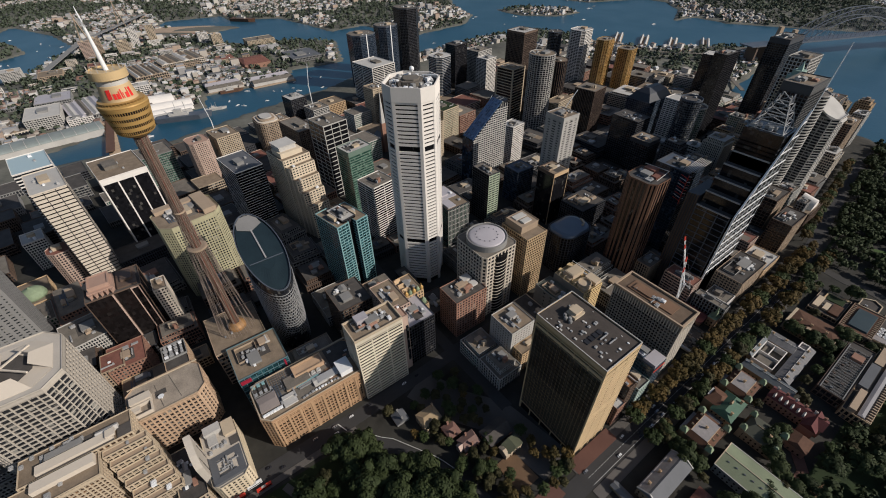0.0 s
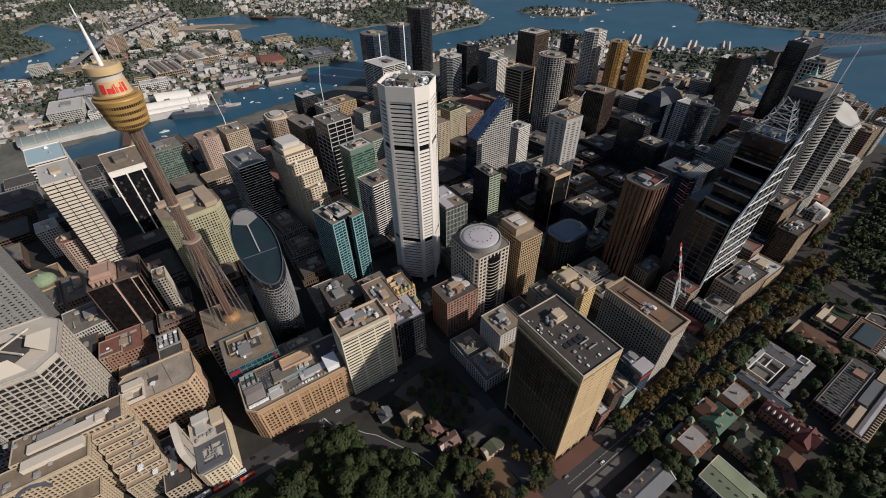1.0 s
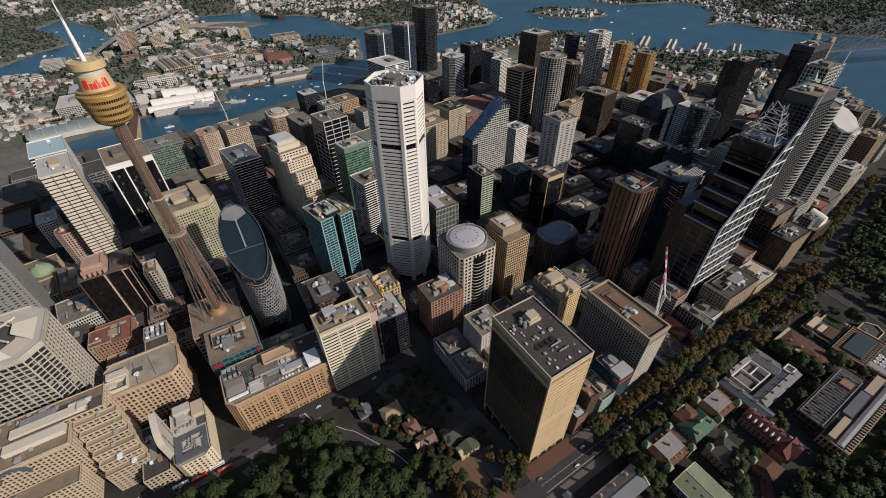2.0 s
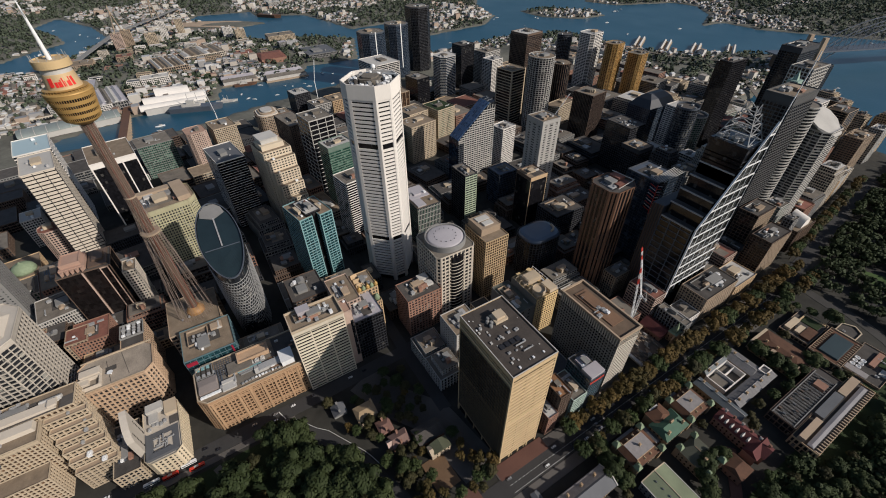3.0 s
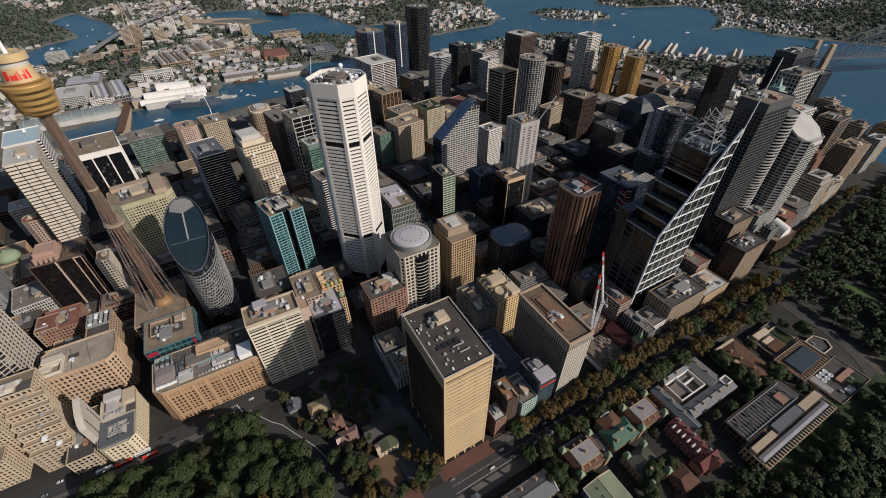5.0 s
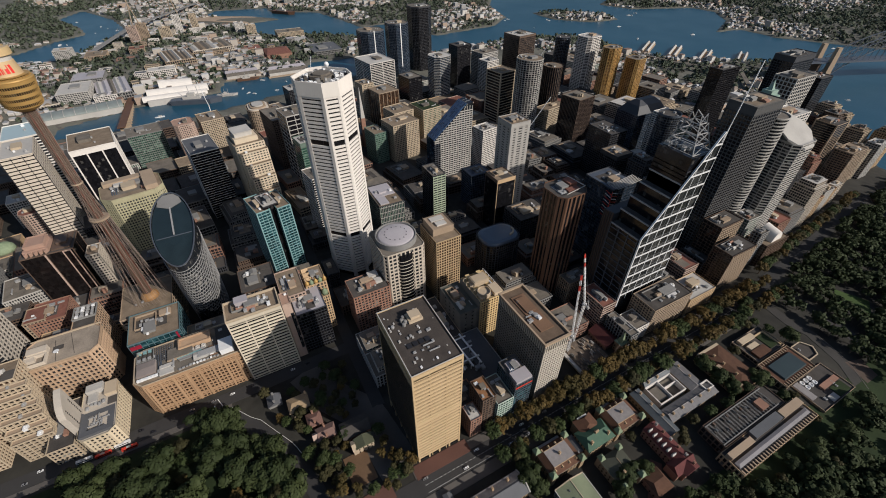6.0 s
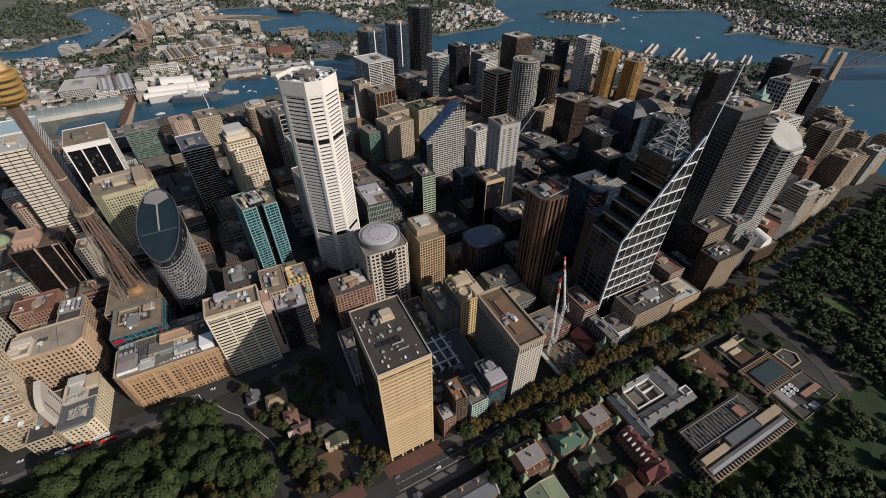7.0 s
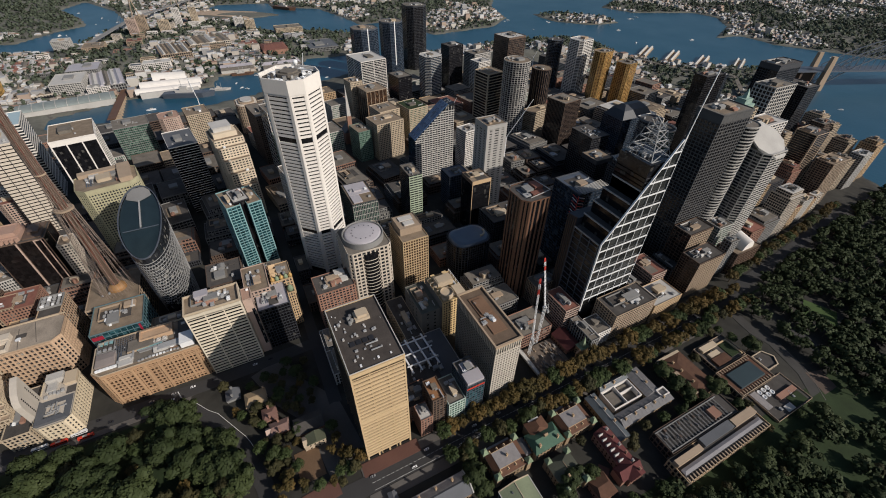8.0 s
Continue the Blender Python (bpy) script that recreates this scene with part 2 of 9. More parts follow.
def round_rect(w, d, r, n=6):
    """A rectangle with rounded corners."""
    out = []
    for k, (sx, sy) in enumerate(((1, -1), (1, 1), (-1, 1), (-1, -1))):
        for i in range(n + 1):
            a = math.pi / 2 * (k - 1 + i / n)
            out.append((sx * (w / 2 - r) + r * math.cos(a), sy * (d / 2 - r) + r * math.sin(a)))
    return out


def oval(w, d, n=28):
    return [(w / 2 * math.cos(2 * math.pi * i / n), d / 2 * math.sin(2 * math.pi * i / n)) for i in range(n)]


# ---- ground: one sheet over land and sea bed, and the water ----
HARBOUR = [(-1130, -230), (-1060, -230), (-1050, -70), (-1050, 20), (-1120, 240), (-1160, 440), (-1270, 660), (-1310, 900), (-1350, 1150), (-1290, 1430), (-1150, 1470), (-990, 1440),
           (-880, 1480), (-800, 1560), (-730, 1650), (-600, 1790), (-540, 1740), (-480, 1500), (-450, 1250), (-330, 1215), (-250, 1240),
           (-180, 1210), (-60, 1160), (100, 1210), (1300, 1500), (1300, 2900), (-400, 2350), (-650, 2210), (-860, 2100), (-1010, 2120), (-1030, 1980), (-1150, 2230), (-1310, 2380)]
HARBOUR_WEST = [(-1440, 2380), (-1560, 2090), (-1740, 2040), (-1900, 2300), (-2300, 2500), (-3600, 3000), (-3800, 2700), (-2800, 2100), (-1990, 1510), (-1700, 1410), (-1570, 1260),
                (-1530, 950), (-1840, 900), (-1820, 740), (-2030, 710), (-2260, 660), (-2370, 460), (-2500, 460), (-2540, 220), (-2420, 160), (-2310, 350), (-2170, 470), (-2130, 320),
                (-1940, 320), (-1820, 410), (-1800, 540), (-1660, 690), (-1530, 640), (-1380, 590), (-1390, 410), (-1290, 380), (-1310, 140), (-1220, 120), (-1200, -70)]
BAY = [(-1810, -360), (-1900, -270), (-2100, -200), (-2240, -150), (-2540, -220), (-2870, -370), (-2660, -440), (-2400, -330), (-2230, -290), (-2140, -380), (-1980, -470), (-2000, -560), (-1850, -480)]
ISLAND = [(-1730, 1580), (-1560, 1570), (-1420, 1680), (-1410, 1830), (-1510, 1880), (-1700, 1760)]
SEA = -32.0


def inside_and_far(px, py, poly):
    """For arrays of points: whether they lie inside the outline, and how far from it."""
    inside, far = np.zeros(px.shape, bool), np.full(px.shape, 1e9)
    for (x0, y0), (x1, y1) in zip(poly, poly[1:] + poly[:1]):
        if y0 != y1:
            inside ^= ((y0 > py) != (y1 > py)) & (px < (x1 - x0) * (py - y0) / (y1 - y0) + x0)
        k = np.clip(((px - x0) * (x1 - x0) + (py - y0) * (y1 - y0)) / ((x1 - x0) ** 2 + (y1 - y0) ** 2), 0, 1)
        far = np.minimum(far, np.hypot(px - x0 - k * (x1 - x0), py - y0 - k * (y1 - y0)))
    return inside, far


def shore(px, py):
    """Metres to the shore: positive on land, negative on water."""
    out = np.full(px.shape, 1e9)
    for poly in (HARBOUR + HARBOUR_WEST, BAY):
        i, d = inside_and_far(px, py, poly)
        out = np.minimum(out, np.where(i, -d, d))
    i, d = inside_and_far(px, py, ISLAND)
    return np.where(i, d, np.where(out < 0, np.maximum(out, -d), out))


def land(px, py):
    px, py = np.asarray(px, float), np.asarray(py, float)
    city = np.interp(px, [-1100, -900, -700, -480, -350, -220, -120, -50, 40, 150, 300, 700], [-29, -27, -20, -16, -17, -15, -8, -1, -1, -8, -14, -20])
    north = np.clip((py - 650) / 500, 0, 1) * np.clip((px + 800) / 250, 0, 1)
    city = city * (1 - north) - 27 * north
    s = shore(px, py)
    hills = -30 + np.clip(s * 0.06, 0, 14) + np.clip((s - 60) / 300, 0, 1) * 9 * (np.sin(px / 310) * np.cos(py / 270 + 1) + 0.4 * np.sin(px / 97 + py / 83))
    west = np.clip((-1000 - px) / 120, 0, 1)
    west = np.maximum(west, np.clip((py - 1700) / 150, 0, 1))
    h = city * (1 - west) + hills * west
    return np.where(s > 0, np.maximum(np.minimum(h, -29.5 + s * 0.5), -29.5), np.maximum(-29.5 + s * 1.2, -42)), s


LEVELS = {}


def ground(x, y):
    """The ground's height, from the grid that the ground sheet is made of."""
    g = LEVELS["height"]
    u, v = min(max((x + 4700) / 15.0, 0), g.shape[1] - 1.001), min(max((y + 900) / 15.0, 0), g.shape[0] - 1.001)
    i, j = int(u), int(v)
    u, v = u - i, v - j
    return float((g[j, i] * (1 - u) + g[j, i + 1] * u) * (1 - v) + (g[j + 1, i] * (1 - u) + g[j + 1, i + 1] * u) * v)


def from_shore(x, y):
    g = LEVELS["shore"]
    return float(g[min(max(int((y + 900) / 15.0 + 0.5), 0), g.shape[0] - 1), min(max(int((x + 4700) / 15.0 + 0.5), 0), g.shape[1] - 1)])


def make_ground():
    xs, ys = np.arange(-4700, 1301, 15.0), np.arange(-900, 4801, 15.0)
    gx, gy = np.meshgrid(xs, ys)
    gz, gs = land(gx.ravel(), gy.ravel())
    LEVELS["height"], LEVELS["shore"] = gz.reshape(gx.shape), gs.reshape(gx.shape)
    me = bpy.data.meshes.new("ground")
    me.vertices.add(gx.size)
    me.vertices.foreach_set("co", np.column_stack([gx.ravel(), gy.ravel(), gz]).ravel())
    nx, ny = len(xs), len(ys)
    i = (np.arange(ny - 1)[:, None] * nx + np.arange(nx - 1)[None, :]).ravel()
    quads = np.column_stack([i, i + 1, i + nx + 1, i + nx]).ravel()
    me.loops.add(len(quads))
    me.loops.foreach_set("vertex_index", quads)
    me.polygons.add(len(i))
    me.polygons.foreach_set("loop_start", np.arange(len(i)) * 4)
    me.update(calc_edges=True)
    me.polygons.foreach_set("use_smooth", np.ones(len(i), bool))
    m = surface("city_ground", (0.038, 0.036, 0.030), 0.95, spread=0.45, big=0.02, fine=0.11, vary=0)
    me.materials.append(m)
    # Far ground is painted paler than the city's to suggest haze.
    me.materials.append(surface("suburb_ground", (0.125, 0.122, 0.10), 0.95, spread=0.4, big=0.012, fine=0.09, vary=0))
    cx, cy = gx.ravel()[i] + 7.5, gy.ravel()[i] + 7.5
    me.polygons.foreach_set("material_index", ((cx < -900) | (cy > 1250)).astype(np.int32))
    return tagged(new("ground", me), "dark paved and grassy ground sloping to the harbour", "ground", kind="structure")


make_ground()
sea = bpy.data.materials.new("harbour_water")
sea.use_nodes = True
sn, sl = sea.node_tree.nodes, sea.node_tree.links
sb = sn["Principled BSDF"]
sb.inputs["Base Color"].default_value, sb.inputs["Roughness"].default_value, sb.inputs["Specular IOR Level"].default_value = (0.012, 0.060, 0.098, 1), 0.3, 0.35
sg = sn.new("ShaderNodeNewGeometry")
s1, s2, sbump = sn.new("ShaderNodeTexNoise"), sn.new("ShaderNodeTexNoise"), sn.new("ShaderNodeBump")
s1.inputs["Scale"].default_value, s1.inputs["Detail"].default_value = 0.12, 6
s2.inputs["Scale"].default_value = 0.006
sl.new(sg.outputs["Position"], s1.inputs["Vector"])
sl.new(sg.outputs["Position"], s2.inputs["Vector"])
sbump.inputs["Strength"].default_value, sbump.inputs["Distance"].default_value = 0.35, 0.6
sl.new(s1.outputs["Fac"], sbump.inputs["Height"])
sl.new(sbump.outputs["Normal"], sb.inputs["Normal"])
sr = sn.new("ShaderNodeMapRange")
sr.inputs["To Min"].default_value, sr.inputs["To Max"].default_value = 0.26, 0.42
sl.new(s2.outputs["Fac"], sr.inputs["Value"])
sl.new(sr.outputs["Result"], sb.inputs["Roughness"])
tagged(part("water", Mesh().box(-4700, 1300, -900, 4800, SEA - 12, SEA), sea), "blue rippled harbour water", "water", kind="structure")


# ---- buildings ----
FOOT = []          # plan boxes already built on
COUNT = [0]


def air_unit_mesh(material):
    m = Mesh().box(-1.5, 1.5, -1.1, 1.1, 0, 1.5)
    m.box(-1.6, 1.6, -1.2, 1.2, 1.5, 1.62)
    return m.lathe([(0.8, 1.62), (0.8, 1.95), (0.65, 1.95), (0.65, 1.75)], 10)


UNIT = air_unit_mesh(METAL).data("air_unit", METAL)
UNIT_WHITE = air_unit_mesh(WHITE_METAL).data("air_unit", WHITE_METAL)
DUCT = Mesh().box(-4, 4, -0.4, 0.4, 0.5, 1.2).box(-3.6, -3.4, -0.3, 0.3, 0, 0.5).box(3.4, 3.6, -0.3, 0.3, 0, 0.5).box(3.2, 4.0, -0.4, 0.4, 1.2, 1.9).data("duct", METAL)
TANK = Mesh().lathe([(1.4, 0), (1.4, 2.2), (1.1, 2.6), (0.2, 2.75)], 12).data("water_tank", GREY)


def roof_clutter(parent, w, d, z, n, rng, big=True, lite=False):
    """Plant rooms, air units, ducts and tanks on a flat roof of about w by d metres."""
    if big:
        pw, pd, ph = w * rng.uniform(0.25, 0.42), d * rng.uniform(0.25, 0.42), rng.uniform(2.6, 4.5)
        px, py = rng.uniform(-0.15, 0.15) * w, rng.uniform(-0.15, 0.15) * d
        m = Mesh().box(px - pw / 2, px + pw / 2, py - pd / 2, py + pd / 2, z, z + ph)
        m.box(px - pw / 2 - 0.25, px + pw / 2 + 0.25, py - pd / 2 - 0.25, py + pd / 2 + 0.25, z + ph, z + ph + 0.25)
        part("plant_room", m, rng.choice((GREY, TAN, GREY, CREAM, ROOF_GREY)), parent)
    if big and w > 14 and d > 14 and not lite:
        for i in range(rng.choice((1, 2, 2, 3))):
            sw, sd, sh = w * rng.uniform(0.1, 0.3), d * rng.uniform(0.1, 0.3), rng.uniform(1.2, 3.0)
            sx, sy = rng.uniform(-0.36, 0.36) * w, rng.uniform(-0.36, 0.36) * d
            m = Mesh().box(sx - sw / 2, sx + sw / 2, sy - sd / 2, sy + sd / 2, z, z + sh)
            if rng.random() < 0.5:
                m.gable(sx - sw / 2 - 0.2, sx + sw / 2 + 0.2, sy - sd / 2 - 0.2, sy + sd / 2 + 0.2, z + sh, z + sh + 1.2, "x" if sw > sd else "y", 0)
            part("roof_shed", m, rng.choice((GREY, METAL, TAN, BRICK, LIGHT)), parent)
        m = Mesh()
        a, b, c, e = rng.uniform(-0.5, -0.1) * w, rng.uniform(0.1, 0.5) * w, rng.uniform(-0.5, -0.1) * d, rng.uniform(0.1, 0.5) * d
        m.box(a, b, c, e, z - 0.05, z + 0.06)
        part("roof_membrane", m, rng.choice((ROOF_DARK, ROOF_DARK, ROOF_TAN, ROOF_GREY)), parent)
    if big and w > 12 and d > 12 and not lite:
        k = rng.randrange(4)
        if k == 0:
            for q in range(3):
                part("solar_panel", Mesh().box(-w * 0.3, w * 0.3, -d * 0.4 + q * 2.2, -d * 0.4 + q * 2.2 + 1.2, z, z + 0.62), STEEL, parent)
        elif k == 1:
            part("lift_head", Mesh().box(w * 0.22, w * 0.22 + 3.2, -d * 0.1, -d * 0.1 + 4, z, z + 5.5).box(w * 0.22 - 0.2, w * 0.22 + 3.4, -d * 0.1 - 0.2, -d * 0.1 + 4.2, z + 5.5, z + 5.8), rng.choice((BRICK, CREAM, GREY)), parent)
        elif k == 2:
            o = [(-w * 0.46, -d * 0.46), (w * 0.1, -d * 0.46), (w * 0.1, d * 0.05), (-w * 0.46, d * 0.05)]
            part("plant_screen", Mesh().ring(o, inset(o, 0.25), z, z + 2.3), rng.choice((LIGHT, GREY, TAN)), parent)
        else:
            part("roof_hatch", Mesh().box(-w * 0.4, -w * 0.4 + 2.4, d * 0.2, d * 0.2 + 6, z, z + 1.0), rng.choice((ROOF_DARK, METAL)), parent)
    for i in range(n):
        kind = rng.choice((UNIT, UNIT, UNIT_WHITE, DUCT, UNIT, UNIT))
        s = rng.uniform(0.7, 1.5)
        ob = part(kind.name.split(".")[0], kind, None, parent, at=pose(rng.uniform(-0.4, 0.4) * w, rng.uniform(-0.4, 0.4) * d, z, 0, 0, rng.choice((0, 90, 180))))
        ob.scale = (s, s, s * rng.uniform(0.8, 1.3))


def facade(poly, h, floor, bay, band, pier, depth, lobby=0.0, crown=0.0, edge=None):
    """Floor bands and upright piers that stand proud of the glass."""
    bands, piers = Mesh(), Mesh()
    n = max(1, int((h - lobby - crown) / floor))
    floor = (h - lobby - crown) / n
    if band > 0:
        for k in range(n + 1):
            z = lobby + k * floor
            bands.prism(poly, z - band / 2, min(z + band / 2, h))
    if crown:
        bands.prism(poly, h - crown - 0.02, h)
    if pier > 0:
        m = len(poly)
        for i in range(m):
            a, b = Vector(poly[i]), Vector(poly[(i + 1) % m])
            u = b - a
            ln = u.length
            u.normalize()
            nv = Vector((u.y, -u.x))
            cnt = max(1, round(ln / bay))
            if ln < bay * 0.7:
                ticks = [0]
            else:
                ticks = range(cnt + 1)
            for k in ticks:
                wide = (edge or pier) if k in (0, cnt) else pier
                c = a + u * min(max(ln * k / cnt, wide / 2), ln - wide / 2)
                p = [c - u * wide / 2 - nv * (depth + 0.1), c + u * wide / 2 - nv * (depth + 0.1), c + u * wide / 2 + nv * 0.06, c - u * wide / 2 + nv * 0.06]
                piers.prism([(q.x, q.y) for q in reversed(p)], -3.0, h)
    return bands, piers


def tower(name, label, x0, x1, y0, y1, top, wall=GREY, glass=G_DARK, roof=ROOF_GREY, floor=3.6, bay=3.2, band=1.3, pier=0.7, depth=0.45, rot=0.0, cut=0.0, round_=False, poly=None,
          crown=0.0, lobby=0.0, units=5, plant=True, edge=None, pier_mat=None, group="", category="office tower", parapet=1.1, hero=False, base=None, setback=0.0):
    """A building with a glass core, proud floor bands and piers, a roof, a parapet and its roof plant."""
    COUNT[0] += 1
    depth, band, pier = depth * 0.45, band * 0.85, pier * 0.85
    rng = random.Random(COUNT[0] * 7 + 1)
    cx, cy, w, d = (x0 + x1) / 2, (y0 + y1) / 2, x1 - x0, y1 - y0
    FOOT.append((x0, x1, y0, y1))
    g = ground(cx, cy) if base is None else base
    h = top - g
    at = thing(name, label, category, pose(cx, cy, g, 0, 0, rot), group)
    poly = poly or (oval(w, d) if round_ else rect(w, d, cut))
    part("glazing", Mesh().prism(inset(poly, depth), -6, h - 0.1), glass, at)
    bands, piers = facade(poly, h, floor, bay, band, pier, depth, lobby, crown, edge)
    if hero and bands.v:
        n = len(poly)
        for k in range(len(bands.v) // (2 * n)):
            part("spandrel", Mesh().add(bands.v[k * 2 * n:(k + 1) * 2 * n], bands.f[0:n + 2]), wall, at)
        bands = Mesh()
    if pier_mat is None:
        piers.add(bands.v, bands.f)
    elif bands.v:
        part("floor_banding", bands, wall, at, kind="stuff")
    if piers.v:
        part("facade_frame", piers, pier_mat or wall, at, kind="stuff")
    part("roof", Mesh().prism(inset(poly, 0.35), h - 0.6, h + 0.05), roof, at)
    if parapet:
        part("parapet", Mesh().ring(poly, inset(poly, 0.4), h - 0.3, h + parapet), wall, at)
    up = 0.05
    if setback:
        step = inset(poly, setback)
        up = 3.8 * (1 + COUNT[0] % 2)
        part("setback_glazing", Mesh().prism(inset(step, 0.4), h, h + up - 0.2), glass, at)
        sb, sp = facade(step, up, 3.8, bay, band, pier, 0.3)
        part("setback_storey", Mesh().add([(x, y, max(z, 0) + h) for x, y, z in sp.v + sb.v], sp.f + [tuple(i + len(sp.v) for i in f) for f in sb.f]), wall, at, kind="stuff")
        part("setback_roof", Mesh().prism(inset(step, 0.2), h + up - 0.3, h + up + 0.05), roof, at)
        w, d = w - 2 * setback, d - 2 * setback
    roof_clutter(at, w * 0.8, d * 0.8, h + up, units, rng, plant, lite=cx < -560)
    return at, h, rng


def east_screen(parent, w, d, h, floor, bay, band, pier, material, label="", low=4.0):
    """Floor bands and uprights on the east front alone, paler to paint in its sunlight."""
    m = Mesh()
    for k in range(int((h - low) / floor) + 1):
        m.box(w / 2 - 0.05, w / 2 + 0.35, -d / 2, d / 2, low + k * floor, low + k * floor + band)
    n = max(1, round(d / bay))
    for k in range(n + 1):
        y = -d / 2 + pier / 2 + (d - pier) * k / n
        m.box(w / 2 - 0.05, w / 2 + 0.45, y - pier / 2, y + pier / 2, -3, h)
    part("east_screen", m, material, parent, label, kind="stuff")


# Law courts: tall ochre slab at the head of the park
def law_courts():
    at, h, rng = tower("court_tower", "tall ochre concrete slab tower with dark flat roof", -125, -63, 173, 212, 120, OCHRE, G_BLACK, surface("brown_black_roof", (0.058, 0.048, 0.041), 0.95, spread=0.4, big=0.12), floor=4.3, bay=13, band=3.0, pier=0.7,
                       depth=2.0, lobby=9, crown=5.5, units=0, plant=False, hero=True, edge=1.2)
    part("plant_band", Mesh().prism(rect(62.1, 39.1), h * 0.5 - 2.2, h * 0.5 + 2.2), OCHRE, at, "plain ochre plant storey")
    for i in range(5):
        part("colonnade_pier", Mesh().box(29.6, 31.3, -19.4 + i * 9.35, -18.0 + i * 9.35, -3, 9), OCHRE, at)
        part("colonnade_pier", Mesh().box(-31.3, -29.6, -19.4 + i * 9.35, -18.0 + i * 9.35, -3, 9), OCHRE, at)
    # Windows drawn wide and dark so they also carry the shade on these fronts.
    shaded_glass = glazing("smoked_bronze_glass", (0.030, 0.026, 0.021), (0.055, 0.047, 0.037), 0.3, (3.15, 3.15, 4.3), 0.3, 0.25)
    for side in (-1, 1):
        panes = Mesh()
        for k in range(24):
            for i in range(19):
                panes.box(-29.7 + i * 3.15, -26.8 + i * 3.15, side * 19.5 - 0.1, side * 19.5 + 0.1, 9.6 + k * 4.3, 13.4 + k * 4.3)
        part("pane_field", panes, shaded_glass, at, "window panes of the long front darkened for shade", kind="stuff")
    part("roof_coping", Mesh().box(-31.1, 31.1, -19.6, -19.0, h + 1.0, h + 1.25).box(-31.1, 31.1, 19.0, 19.6, h + 1.0, h + 1.25).box(-31.1, -30.5, -19.0, 19.0, h + 1.0, h + 1.25).box(30.5, 31.1, -19.0, 19.0, h + 1.0, h + 1.25),
         LIGHT, at, "pale roof coping")
    part("lift_house", Mesh().box(-19, -10, -2, 9, h, h + 2.4).box(-17.5, -11.5, 0, 7, h + 2.4, h + 5.2).box(-18, -11, -0.6, 7.6, h + 5.2, h + 5.45).box(-21, -18, 4, 9, h, h + 1.4), CREAM, at)
    for i in range(4):
        part("roof_tank", TANK, None, at, at=pose(-17.5 + 2.2 * i, -4 - (i % 2) * 2, h, 0, 0, 0))
    for i in range(2):
        for j in range(4):
            ob = part("air_unit", UNIT, None, at, at=pose(2 + 11.0 * i + rng.uniform(-2.2, 2.2), -10 + 5.8 * j + rng.uniform(-2, 2), h, 0, 0, rng.choice((0, 90))))
            s = rng.uniform(0.45, 0.95)
            ob.scale = (s, s, s)
    for i in range(2):
        part("duct", DUCT, None, at, at=pose(12 + 6 * i, 1 + rng.uniform(-4, 4), h, 0, 0, 90))
    for i in range(26):
        x, y, s = rng.uniform(-27, 28), rng.uniform(-17, 17), rng.uniform(0.4, 1.1)
        part("roof_box", Mesh().box(x - s, x + s, y - s * 0.7, y + s * 0.7, h, h + s * 0.9), (LIGHT, METAL, WHITE_METAL, LIGHT)[i % 4], at)
    for i in range(4):
        part("solar_panel", Mesh().box(5.5, 9.5, -12 + i * 4.6, -8.4 + i * 4.6, h + 0.3, h + 0.7), BLACK, at)
    part("exhaust_stack", Mesh().lathe([(1.3, h), (1.3, h + 1.6), (1.0, h + 1.8)], 12, -13, -14), METAL, at)
    part("podium_steps", Mesh().box(31, 40, -18, 18, -6, 0.9).box(40, 41.5, -16, 16, -6, 0.5), RED_PAVE, at)
    part("lobby_wall", Mesh().box(-28, 28, -16.5, 16.5, -6, 8.5), BROWN, at)


law_courts()


